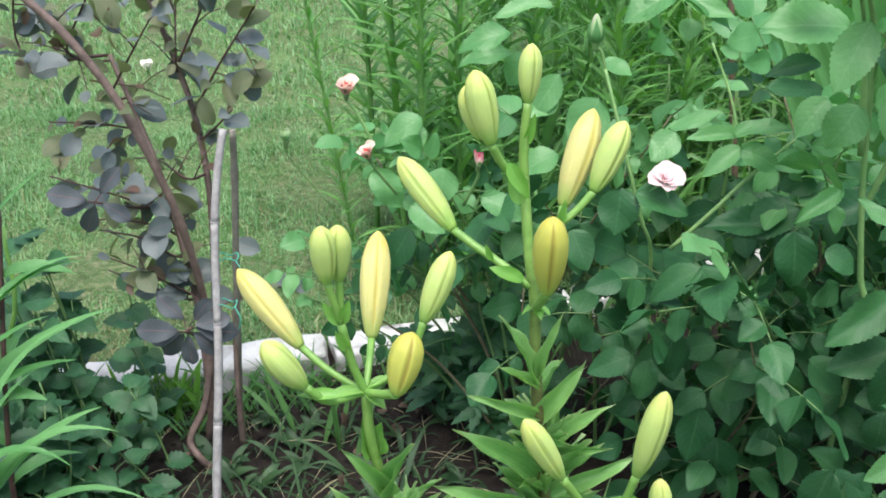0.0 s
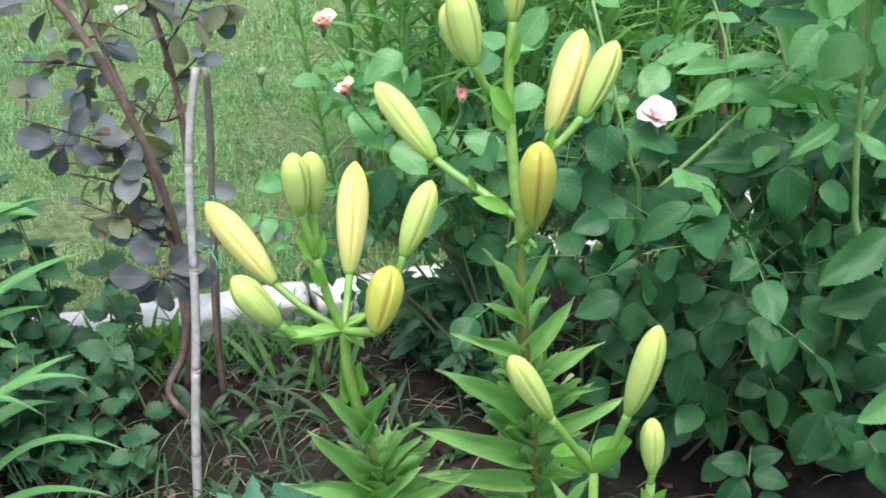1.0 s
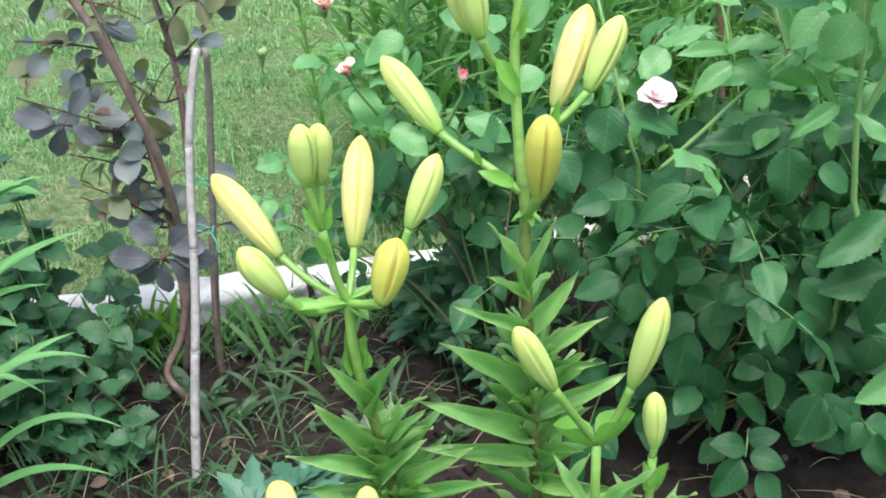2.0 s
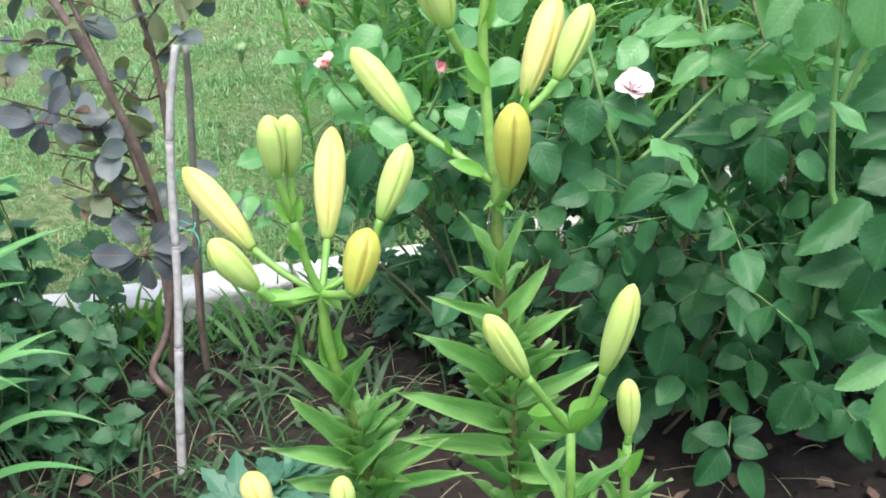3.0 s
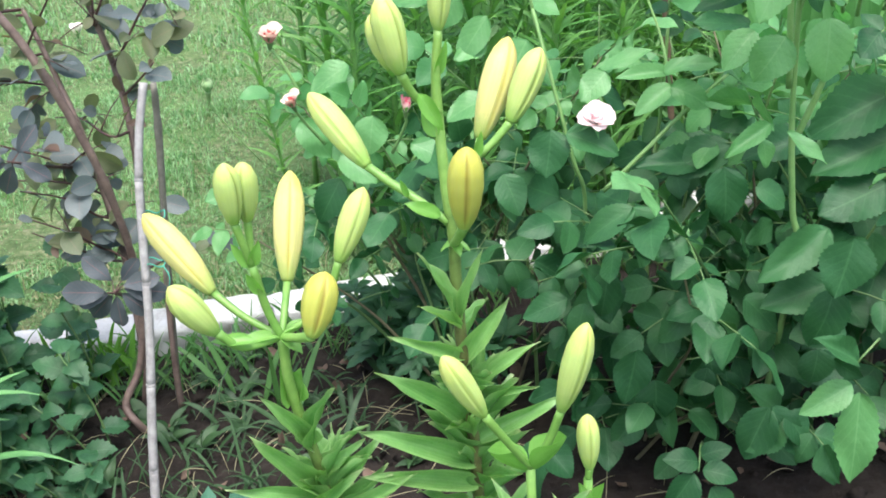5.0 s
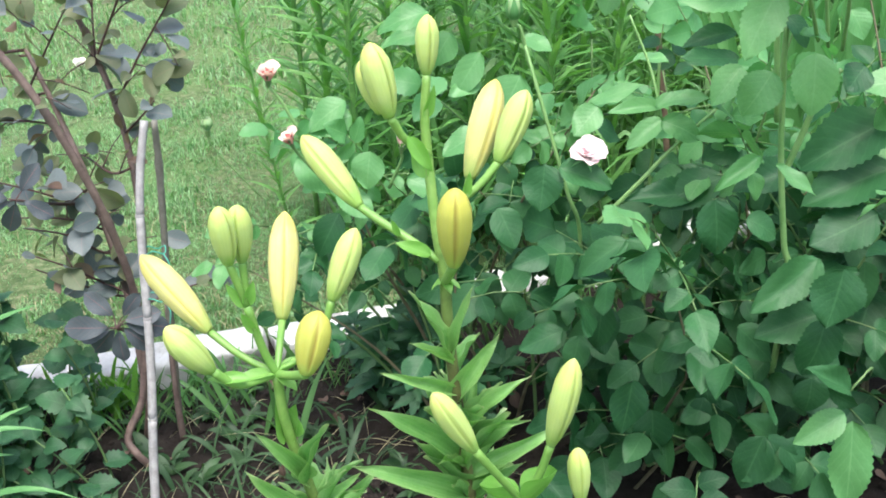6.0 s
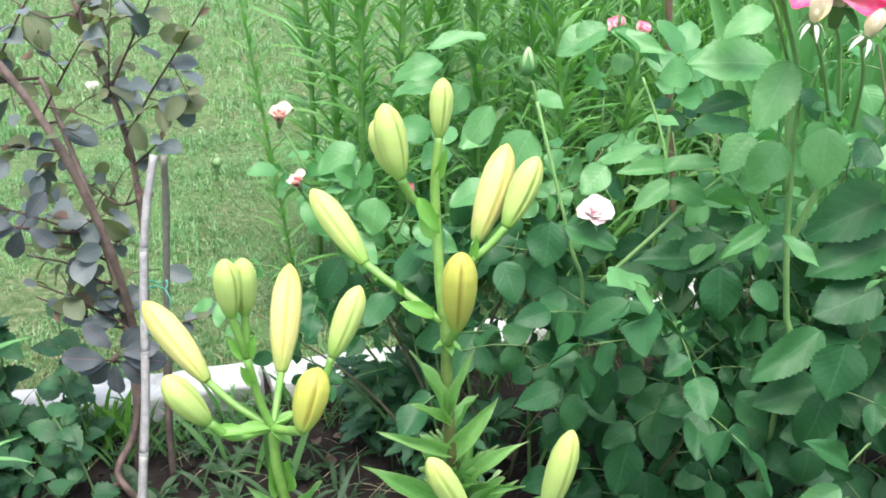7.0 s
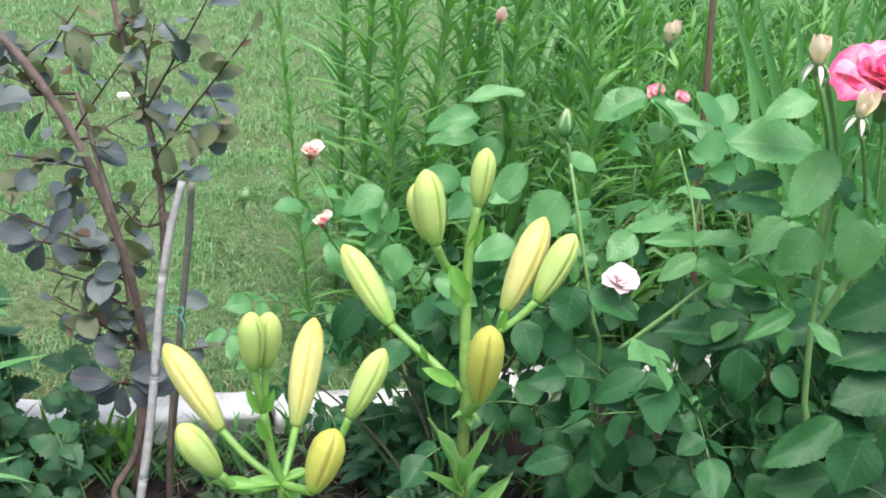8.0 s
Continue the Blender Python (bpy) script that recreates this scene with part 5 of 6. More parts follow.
    big_leaf(bush, (0.5390, 1.1000, 0.2240), (0.5820, 1.0800, 0.1580), 62 * W, seed=12)
    part("stem", tube("stem", [(0.5, 1.22, 0.0), (0.4550, 1.1300, 0.1410), (0.4390, 1.0800, 0.1290)], 0.0026, 0.0015, M_ROSE_STEM, 6, 4), bush)
    big_leaf(bush, (0.4410, 1.0900, 0.1380), (0.3940, 1.0800, 0.1550), 52 * W, seed=60)
    big_leaf(bush, (0.4460, 1.1000, 0.1400), (0.4810, 1.0900, 0.1650), 50 * W, seed=61)
    big_leaf(bush, (0.4330, 1.0800, 0.1260), (0.3970, 1.0600, 0.0750), 60 * W, seed=13)
    big_leaf(bush, (0.4450, 1.0800, 0.1310), (0.4880, 1.0600, 0.1360), 55 * W, seed=14)
    big_leaf(bush, (0.4570, 1.0700, 0.1070), (0.4910, 1.0500, 0.0550), 66 * W, seed=15)
    big_leaf(bush, (0.5820, 1.0600, 0.4410), (0.5630, 1.0300, 0.3670), 86 * W, seed=16)
    big_leaf(bush, (0.5880, 1.0400, 0.5250), (0.5730, 1.0200, 0.4570), 90 * W, seed=17)
    big_leaf(bush, (0.2490, 1.1900, 0.6150), (0.3130, 1.1700, 0.5970), 58 * W, seed=18)
    big_leaf(bush, (0.2310, 1.2000, 0.6170), (0.2260, 1.1800, 0.5610), 76 * W, seed=19)
    big_leaf(bush, (0.4520, 1.2400, 0.5440), (0.3580, 1.2200, 0.5540), 62 * W, seed=20)
    big_leaf(bush, (0.3060, 1.3000, 0.6650), (0.2990, 1.2900, 0.6240), 64 * W, True, seed=22)
    big_leaf(bush, (0.4840, 1.0900, 0.6600), (0.4290, 1.0600, 0.6370), 38 * W, True, seed=31)
    big_leaf(bush, (0.5050, 1.0900, 0.6490), (0.5460, 1.0700, 0.6160), 34 * W, True, seed=32)
    big_leaf(bush, (0.4760, 1.0900, 0.6400), (0.4850, 1.0800, 0.6080), 30 * W, True, seed=33)
    # spray reaching out towards the path; two paler leaflets carry its light as colour
    tip = (0.5880, 0.9700, 0.3900)
    part("stem", tube("stem", [(0.72, 1.2, 0.25), (0.6240, 1.0000, 0.4020), tip], 0.002, 0.0015, M_ROSE_STEM, 6, 4), bush)
    big_leaf(bush, (0.5860, 0.9700, 0.3560), (0.5250, 0.9500, 0.3290), 62 * 0.0006, True, seed=34)
    big_leaf(bush, (0.5980, 0.9700, 0.3430), (0.5910, 0.9300, 0.2360), 105 * 0.0006, True, seed=35)
    big_leaf(bush, tip, (0.5320, 0.9500, 0.4380), 50 * 0.0006, False, seed=36)
    big_leaf(bush, (0.3160, 1.3800, 0.8340), (0.2510, 1.3600, 0.8140), 60 * W, True, seed=42)
    big_leaf(bush, (0.3200, 1.3800, 0.8310), (0.3950, 1.3600, 0.8010), 48 * W, True, seed=43)
    big_leaf(bush, (0.509, 1.220, 0.826), (0.403, 1.200, 0.841), 0.065, True, seed=201, face=(0.05, -0.5, 0.85))
    big_leaf(bush, (0.473, 1.050, 0.879), (0.436, 1.030, 0.811), 0.052, True, seed=202, face=(-0.1, -0.7, 0.7))
    big_leaf(bush, (0.534, 1.080, 0.792), (0.532, 1.060, 0.725), 0.052, True, seed=203)
    big_leaf(bush, (0.492, 1.100, 0.765), (0.459, 1.080, 0.719), 0.051, True, seed=204)
    big_leaf(bush, (0.464, 1.130, 0.764), (0.427, 1.110, 0.728), 0.039, True, seed=205)
    big_leaf(bush, (0.479, 1.200, 0.750), (0.408, 1.180, 0.761), 0.036, False, seed=206, face=(0.05, -0.5, 0.85))
    big_leaf(bush, (0.488, 1.250, 0.771), (0.420, 1.230, 0.772), 0.035, False, seed=207, face=(0.05, -0.5, 0.85))
    big_leaf(bush, (0.390, 1.270, 0.665), (0.452, 1.250, 0.696), 0.029, True, seed=208, face=(0.05, -0.5, 0.85))
    big_leaf(bush, (0.402, 1.280, 0.661), (0.332, 1.260, 0.670), 0.024, True, seed=209, face=(0.05, -0.5, 0.85))
    big_leaf(bush, (0.396, 1.250, 0.651), (0.449, 1.230, 0.638), 0.038, True, seed=210)
    big_leaf(bush, (0.400, 1.260, 0.650), (0.350, 1.240, 0.622), 0.030, True, seed=211)
    big_leaf(bush, (0.302, 1.300, 0.660), (0.370, 1.280, 0.697), 0.030, True, seed=212, face=(0.05, -0.5, 0.85))
    big_leaf(bush, (0.314, 1.280, 0.665), (0.279, 1.260, 0.635), 0.046, True, seed=213)
    big_leaf(bush, (0.554, 1.100, 0.805), (0.514, 1.080, 0.817), 0.027, True, seed=214, face=(0.05, -0.5, 0.85))
    big_leaf(bush, (0.489, 1.200, 0.897), (0.429, 1.180, 0.883), 0.038, True, seed=215, face=(0.05, -0.5, 0.85))
    big_leaf(bush, (0.611, 1.120, 0.761), (0.585, 1.100, 0.738), 0.044, False, seed=216)
    big_leaf(bush, (0.583, 1.120, 0.831), (0.600, 1.100, 0.804), 0.040, True, seed=217)
    big_leaf(bush, (0.517, 1.140, 0.820), (0.543, 1.120, 0.793), 0.029, False, seed=218)
    big_leaf(bush, (0.456, 1.130, 0.390), (0.455, 1.110, 0.304), 0.058, False, seed=221)
    big_leaf(bush, (0.439, 1.140, 0.382), (0.375, 1.120, 0.329), 0.044, False, seed=222)
    big_leaf(bush, (0.349, 1.130, 0.310), (0.337, 1.110, 0.238), 0.052, False, seed=223)
    big_leaf(bush, (0.386, 1.160, 0.235), (0.390, 1.140, 0.165), 0.060, False, seed=224)
    big_leaf(bush, (0.298, 1.150, 0.426), (0.311, 1.130, 0.362), 0.049, False, seed=225)
    big_leaf(bush, (0.258, 1.170, 0.372), (0.207, 1.150, 0.363), 0.042, False, seed=226)
    big_leaf(bush, (0.275, 1.160, 0.367), (0.267, 1.140, 0.317), 0.039, False, seed=227)
    big_leaf(bush, (0.487, 1.120, 0.397), (0.530, 1.100, 0.359), 0.046, False, seed=228)
    big_leaf(bush, (0.592, 1.100, 0.424), (0.506, 1.080, 0.408), 0.053, False, seed=229)
    big_leaf(bush, (0.614, 1.080, 0.369), (0.545, 1.060, 0.372), 0.060, False, seed=230)
    big_leaf(bush, (0.555, 1.100, 0.206), (0.500, 1.080, 0.164), 0.062, False, seed=231)
    big_leaf(bush, (0.559, 1.100, 0.209), (0.594, 1.080, 0.178), 0.052, False, seed=232)
    big_leaf(bush, (0.565, 1.130, 0.190), (0.514, 1.110, 0.248), 0.049, False, seed=233)
    big_leaf(bush, (0.466, 1.180, 0.239), (0.451, 1.160, 0.182), 0.042, False, seed=234)
    big_leaf(bush, (0.493, 1.180, 0.233), (0.504, 1.160, 0.183), 0.042, False, seed=235)
    big_leaf(bush, (0.600, 1.120, 0.306), (0.594, 1.100, 0.259), 0.056, False, seed=236)
    big_leaf(bush, (0.649, 1.140, 0.268), (0.584, 1.120, 0.262), 0.052, False, seed=237)
    big_leaf(bush, (0.372, 1.200, 0.139), (0.337, 1.180, 0.101), 0.050, False, seed=238)
    big_leaf(bush, (0.428, 1.160, 0.093), (0.397, 1.140, 0.067), 0.042, False, seed=239)
    big_leaf(bush, (0.708, 1.240, 0.642), (0.587, 1.220, 0.591), 0.077, False, seed=251)
    big_leaf(bush, (0.712, 1.220, 0.579), (0.594, 1.200, 0.546), 0.071, False, seed=252)
    big_leaf(bush, (0.572, 1.200, 0.591), (0.490, 1.180, 0.581), 0.048, False, seed=253)
    big_leaf(bush, (0.523, 1.280, 0.600), (0.465, 1.260, 0.592), 0.050, False, seed=254)
    big_leaf(bush, (0.485, 1.240, 0.568), (0.393, 1.220, 0.544), 0.057, False, seed=255)
    big_leaf(bush, (0.683, 1.180, 0.529), (0.597, 1.160, 0.496), 0.066, False, seed=256)


def rose_bush_far():
    bush = empty_thing("rose_bush", (0.05, 1.5, 0.0), "airy rose bush with lighter green leaves", "rose bush", "rose bushes in the bed")
    spray = Spray(bush, 6)
    canes(bush, spray, ((-0.02, 0.2), (1.42, 1.6), (0, 0)), ((-0.27, 0.12), (1.32, 1.55), (0.34, 0.56)), 10, 6, size=(0.026, 0.040), young_lit_above=0.28, bare=0.6, gap=0.055)
    canes(bush, spray, ((0.1, 0.6), (1.45, 1.65), (0, 0)), ((0.10, 0.62), (1.3, 1.7), (0.55, 0.78)), 5, 9, young_lit_above=0.3, bare=0.4, gap=0.06)
    canes(bush, spray, ((0.0, 0.3), (1.4, 1.6), (0, 0)), ((0.04, 0.42), (1.3, 1.65), (0.38, 0.66)), 7, 7, young_lit_above=0.42, bare=0.5)
    canes(bush, spray, ((0.16, 0.42), (1.35, 1.5), (0, 0)), ((0.22, 0.45), (1.2, 1.45), (0.1, 0.42)), 3, 18, young_lit_above=0.6, gap=0.055)
    spray.done()
    W = 0.0008
    big_leaf(bush, (-0.0460, 1.4200, 0.6410), (-0.1040, 1.4000, 0.6110), 56 * W, True, seed=1)
    big_leaf(bush, (-0.1190, 1.3400, 0.5850), (-0.0700, 1.3200, 0.5420), 56 * W, True, seed=2)
    big_leaf(bush, (-0.0640, 1.3600, 0.5210), (-0.0140, 1.3300, 0.4950), 56 * W, True, seed=3)
    big_leaf(bush, (-0.0110, 1.3600, 0.5820), (-0.0210, 1.3400, 0.5330), 60 * W, True, seed=4)
    big_leaf(bush, (0.0430, 1.3000, 0.5620), (0.1060, 1.2800, 0.5380), 48 * W, True, seed=5)
    big_leaf(bush, (-0.0660, 1.3600, 0.4830), (-0.1020, 1.3300, 0.4250), 66 * W, False, seed=6)
    big_leaf(bush, (0.1700, 1.2400, 0.5360), (0.1930, 1.2100, 0.4930), 62 * W, False, seed=7)
    big_leaf(bush, (0.1540, 1.3200, 0.6190), (0.0980, 1.3000, 0.6030), 62 * W, True, seed=8)
    big_leaf(bush, (0.1560, 1.3600, 0.6840), (0.1110, 1.3400, 0.6720), 40 * W, True, seed=9)
    big_leaf(bush, (0.0860, 1.3600, 0.7870), (0.0130, 1.3400, 0.7790), 50 * W, True, seed=10)
    big_leaf(bush, (0.2100, 1.3200, 0.7020), (0.1740, 1.3000, 0.6380), 92 * W, True, seed=11)
    big_leaf(bush, (0.1570, 1.3600, 0.7250), (0.1140, 1.3400, 0.6680), 56 * W, True, seed=12)
    big_leaf(bush, (0.315, 1.380, 0.835), (0.247, 1.360, 0.807), 0.049, True, seed=241, face=(0.05, -0.5, 0.85))
    big_leaf(bush, (0.327, 1.380, 0.833), (0.396, 1.360, 0.798), 0.034, True, seed=242, face=(0.05, -0.5, 0.85))
    big_leaf(bush, (0.347, 1.400, 0.792), (0.338, 1.380, 0.769), 0.037, True, seed=243)
    big_leaf(bush, (0.090, 1.420, 0.739), (0.014, 1.400, 0.743), 0.037, True, seed=244, face=(0.05, -0.5, 0.85))
    big_leaf(bush, (0.117, 1.440, 0.732), (0.086, 1.420, 0.692), 0.048, True, seed=245)
    big_leaf(bush, (0.216, 1.340, 0.687), (0.163, 1.320, 0.639), 0.049, True, seed=246)
    big_leaf(bush, (0.216, 1.360, 0.744), (0.255, 1.340, 0.736), 0.036, True, seed=247, face=(0.05, -0.5, 0.85))
    big_leaf(bush, (-0.039, 1.420, 0.618), (-0.100, 1.400, 0.606), 0.053, True, seed=248)
    big_leaf(bush, (0.148, 1.420, 0.809), (0.063, 1.400, 0.807), 0.028, True, seed=249, face=(0.05, -0.5, 0.85))


rose_bush_main()
rose_bush_far()
ROSES = "rose flowers and buds"
rose_head((0.2850, 1.1900, 0.6270), (0.05, -0.45, 0.9), 0.028, 26, M_PALE, 0.5, "open pale pink rose with ruffled petals", [(0.3110, 1.2200, 0.5690)], group=ROSES)
rose_head((-0.1610, 1.4300, 0.6760), (0.05, -0.25, 1), 0.028, 8, M_FADED, 0.22, "withered pink rose with a dark red heart", [(-0.1450, 1.4300, 0.6430), (-0.1230, 1.4300, 0.5940)], group=ROSES, heart=M_DEEP)
rose_head((-0.1150, 1.2800, 0.6320), (-0.3, -0.3, 1), 0.022, 8, M_FADED, 0.22, "small withered red and cream rose", [(-0.1050, 1.3000, 0.6010), (-0.0820, 1.3300, 0.5540)], group=ROSES, heart=M_DEEP)
rose_head((0.0400, 1.2400, 0.6350), (0.1, -0.2, 1), 0.024, 6, M_BICOLOR, 0.15, "half-closed pink and white rose", [(0.0380, 1.2500, 0.6110), (0.0180, 1.2700, 0.5620)], group=ROSES)
rose_head((0.3420, 1.4300, 0.9020), (0.05, -0.1, 1), 0.033, 9, M_CREAM, 0.1, "fading cream and apricot rose", [(0.3420, 1.4300, 0.8730), (0.3400, 1.4300, 0.8230)], group=ROSES)
rose_head((0.4140, 0.9900, 0.9870), (-0.05, -0.1, 1), 0.031, 9, M_CREAM, 0.08, "half-open cream rose with white sepals", [(0.4280, 1.0000, 0.9510), (0.4620, 1.0600, 0.8990), (0.4970, 1.1400, 0.8530)], group=ROSES, sepal=M_WHITISH, hang_down=True)
rose_head((0.5080, 1.0400, 0.9450), (-0.1, -0.30, 1), 0.064, 26, M_HOT, 0.72, "large open bright pink rose with pale petal undersides", [(0.5400, 1.1000, 0.8840), (0.5700, 1.1400, 0.7800)], group=ROSES)
rose_head((0.4610, 0.9700, 0.9420), (0.0, -0.2, 1), 0.028, 8, M_CREAM, 0.12, "faded cream rose with drooping sepals", [(0.4840, 1.0000, 0.8990), (0.5420, 1.1000, 0.8010)], group=ROSES, sepal=M_WHITISH, hang_down=True)
rose_head((0.5180, 0.9700, 0.9280), (0.3, -0.2, 1), 0.030, 8, M_CREAM, 0.12, "faded cream rose beside the open bloom", [(0.5330, 1.0000, 0.8760), (0.5720, 1.1000, 0.7880)], group=ROSES, sepal=M_WHITISH, hang_down=True)
closed_bud((0.2020, 1.3250, 0.8010), 0.042, 0.022, "closed green rose bud with a pale tip", [(0.2110, 1.3250, 0.7670), (0.2240, 1.3300, 0.7080)])
rose_head((0.3540, 1.5000, 0.7960), (-0.3, -0.3, 1), 0.026, 7, M_BICOLOR, 0.3, "small pink rose among leaves", [(0.3660, 1.5000, 0.7520)], group=ROSES)
rose_head((0.3850, 1.5000, 0.7920), (0.3, -0.3, 1), 0.022, 6, M_BICOLOR, 0.3, "small pink rose among leaves", [(0.3840, 1.5000, 0.7450)], group=ROSES)
rose_head((0.1050, 1.7000, 0.8490), (0.2, -0.2, 1), 0.030, 6, M_FADED, 0.1, "withered pinkish rose bud", [(0.1170, 1.7000, 0.7950), (0.1230, 1.7000, 0.7360)], group=ROSES)
rose_head((-0.2420, 1.3400, 0.6340), (0.1, 0, 1), 0.024, 5, M_GREENISH, 0.05, "small closed whitish rose bud on a thin stalk", [(-0.2440, 1.3800, 0.5880), (-0.1920, 1.4200, 0.4890)], name="rose_bud", group=ROSES, slim=0.4)
rose_head((-1.1280, 3.4840, 0.0800), (0, 0, 1), 0.036, 6, M_WHITISH, 0.3, "small whitish flower in the lawn", [(-1.2030, 3.7070, 0.0000)], name="lawn_flower", category="flower")


# ---------------------------------------------------------------- tall lilies behind
def tall_lilies():
    rng = random.Random(33)
    kinds = variants("leaf", 7, 0.128, 0.0145, p_lance, 34, None, rows=7, fold=(0.2, 0.6), droop=(0.1, 1.1), twist=(-0.5, 0.5), cols=2)
    for me in kinds:
        me.materials.clear()
        me.materials.append(M_TALL_LEAF)
    spots = [(-0.2750, 2.0000, 0.4500), (-0.1400, 2.0500, 0.4420), (-0.0980, 2.3000, 0.3590), (-0.0020, 2.0500, 0.4390), (0.0920, 2.3500, 0.3590), (0.1660, 2.2000, 0.4870), (0.2870, 2.2000, 0.5640), (0.4220, 2.4000, 0.5180), (0.3310, 2.0000, 0.6270), (-0.2280, 2.3500, 0.3270), (0.0500, 2.2200, 0.3280), (0.4360, 2.3000, 0.6150), (0.5610, 2.6000, 0.5910), (0.2390, 2.6000, 0.5160), (0.1040, 2.7000, 0.5530), (0.7540, 2.7000, 0.5840), (0.9840, 2.9000, 0.5880), (1.0610, 2.6000, 0.5950), (-0.0770, 1.9500, 0.4840), (0.50, 2.20, 0), (0.60, 2.34, 0), (0.42, 2.42, 0), (0.70, 2.46, 0), (0.55, 2.58, 0), (0.80, 2.34, 0), (0.78, 2.66, 0), (0.94, 2.5, 0), (1.02, 2.7, 0), (0.36, 2.2, 0)]
    for i, (x, y, z) in enumerate(spots):
        tall = rng.uniform(0.66, 0.86) if i > 18 else rng.uniform(0.95, 1.15) if i else 0.85
        foot = (x + rng.uniform(-0.02, 0.02) + 0.05 * (i == 0), y, 0.0)
        top = (x + rng.uniform(-0.07, 0.04) - 0.06 * (i == 0), y + rng.uniform(-0.03, 0.05), tall)
        plant = empty_thing("tall_lily", foot, "tall leafy lily stem with narrow whorled green leaves", "lily", "tall leafy lilies behind the roses")
        path = [foot, (x, y, tall * 0.5), top]
        part("stem", tube("stem", path, 0.0036 if i == 0 else 0.0072, 0.003 if i == 0 else 0.005, M_TALL_STEM, 8, 6), plant)
        line = spline(path, 30)
        leaves = 90 if i == 0 else 128 if i < 11 else 88
        for k in range(leaves):
            f = 0.10 + 0.90 * k / (leaves - 1)
            at = line[int(f * (len(line) - 1))]
            az = k * 2.39996 + rng.uniform(-0.3, 0.3)
            lift = radians(42 + 28 * f**3 + rng.uniform(-22, 16))
            out = Vector((math.cos(az), math.sin(az), 0))
            along = out * math.cos(lift) + Vector((0, 0, math.sin(lift)))
            up = Vector((0, 0, 1)) * math.cos(lift) - out * math.sin(lift)
            part("leaf", rng.choice(kinds), plant, "", aim(at, along, up, (0.62 if i == 0 else 1.0) * (1.1 - 0.45 * f**3) * rng.uniform(0.75, 1.15)))


M_TALL_LEAF = leaf_material("tall_leaf", (0.080, 0.280, 0.050), (0.260, 0.540, 0.150), (0.30, 0.57, 0.20), rough=0.36, thin=0.30, parallel=True, spec=0.6)
M_TALL_STEM = stem_material("tall_stem", (0.10, 0.26, 0.06), (0.17, 0.36, 0.09), 0.5, 50, 0.2)
tall_lilies()


# ---------------------------------------------------------------- strap leaves, weeds and litter
def arc_arrays(base, tip, width, rise, rows=8, twist=0.0, profile=p_strap, lobes=0, cols=2, ref=(0.15, -0.35, 1.0)):
    """A blade bent in an arc from base to tip."""
    a, b = np.array(base, float), np.array(tip, float)
    mid = (a + b) / 2 + np.array([0, 0, rise])
    t = np.linspace(0, 1, rows + 1)[:, None]
    c = (1 - t) ** 2 * a + 2 * t * (1 - t) * (2 * mid - (a + b) / 2) + t**2 * b
    tan = np.gradient(c, axis=0)
    tan /= np.linalg.norm(tan, axis=1)[:, None] + 1e-9
    side = np.cross(tan, ref)
    side /= np.linalg.norm(side, axis=1)[:, None] + 1e-9
    nor = np.cross(side, tan)
    verts, cmap = [], []
    for i in range(rows + 1):
        f = i / rows
        w = max(width / 2 * profile(f), width * 0.01)
        if lobes:
            w *= 0.5 + 0.5 * abs(math.cos(math.pi * lobes * f + 0.4))
        s = side[i] * math.cos(twist * f) + nor[i] * math.sin(twist * f)
        for j in range(cols + 1):
            u = -1 + 2 * j / cols
            verts.append(c[i] + s * u * w + nor[i] * abs(u) * w * 0.35)
            cmap.append((f, abs(u), 0, 1))
    k = cols + 1
    faces = [(i * k + j, i * k + j + 1, (i + 1) * k + j + 1, (i + 1) * k + j) for i in range(rows) for j in range(cols)]
    return np.array(verts), np.array(faces), np.array(cmap)


def heap(arrays):
    vs, fs, cs, at = [], [], [], 0
    for v, f, c in arrays:
        vs.append(v)
        fs.append(f + at)
        cs.append(c)
        at += len(v)
    return np.concatenate(vs), np.concatenate(fs), np.concatenate(cs)


def add_blade(plant, base, tip, width, rise, material, twist=0.0, lobes=0, name="leaf", profile=p_strap, ref=(0.15, -0.35, 1.0)):
    v, f, c = arc_arrays(base, tip, width, rise, 12, twist, profile, lobes, 4, ref)
    part(name, mesh_from(name, v, f, c, material), plant)


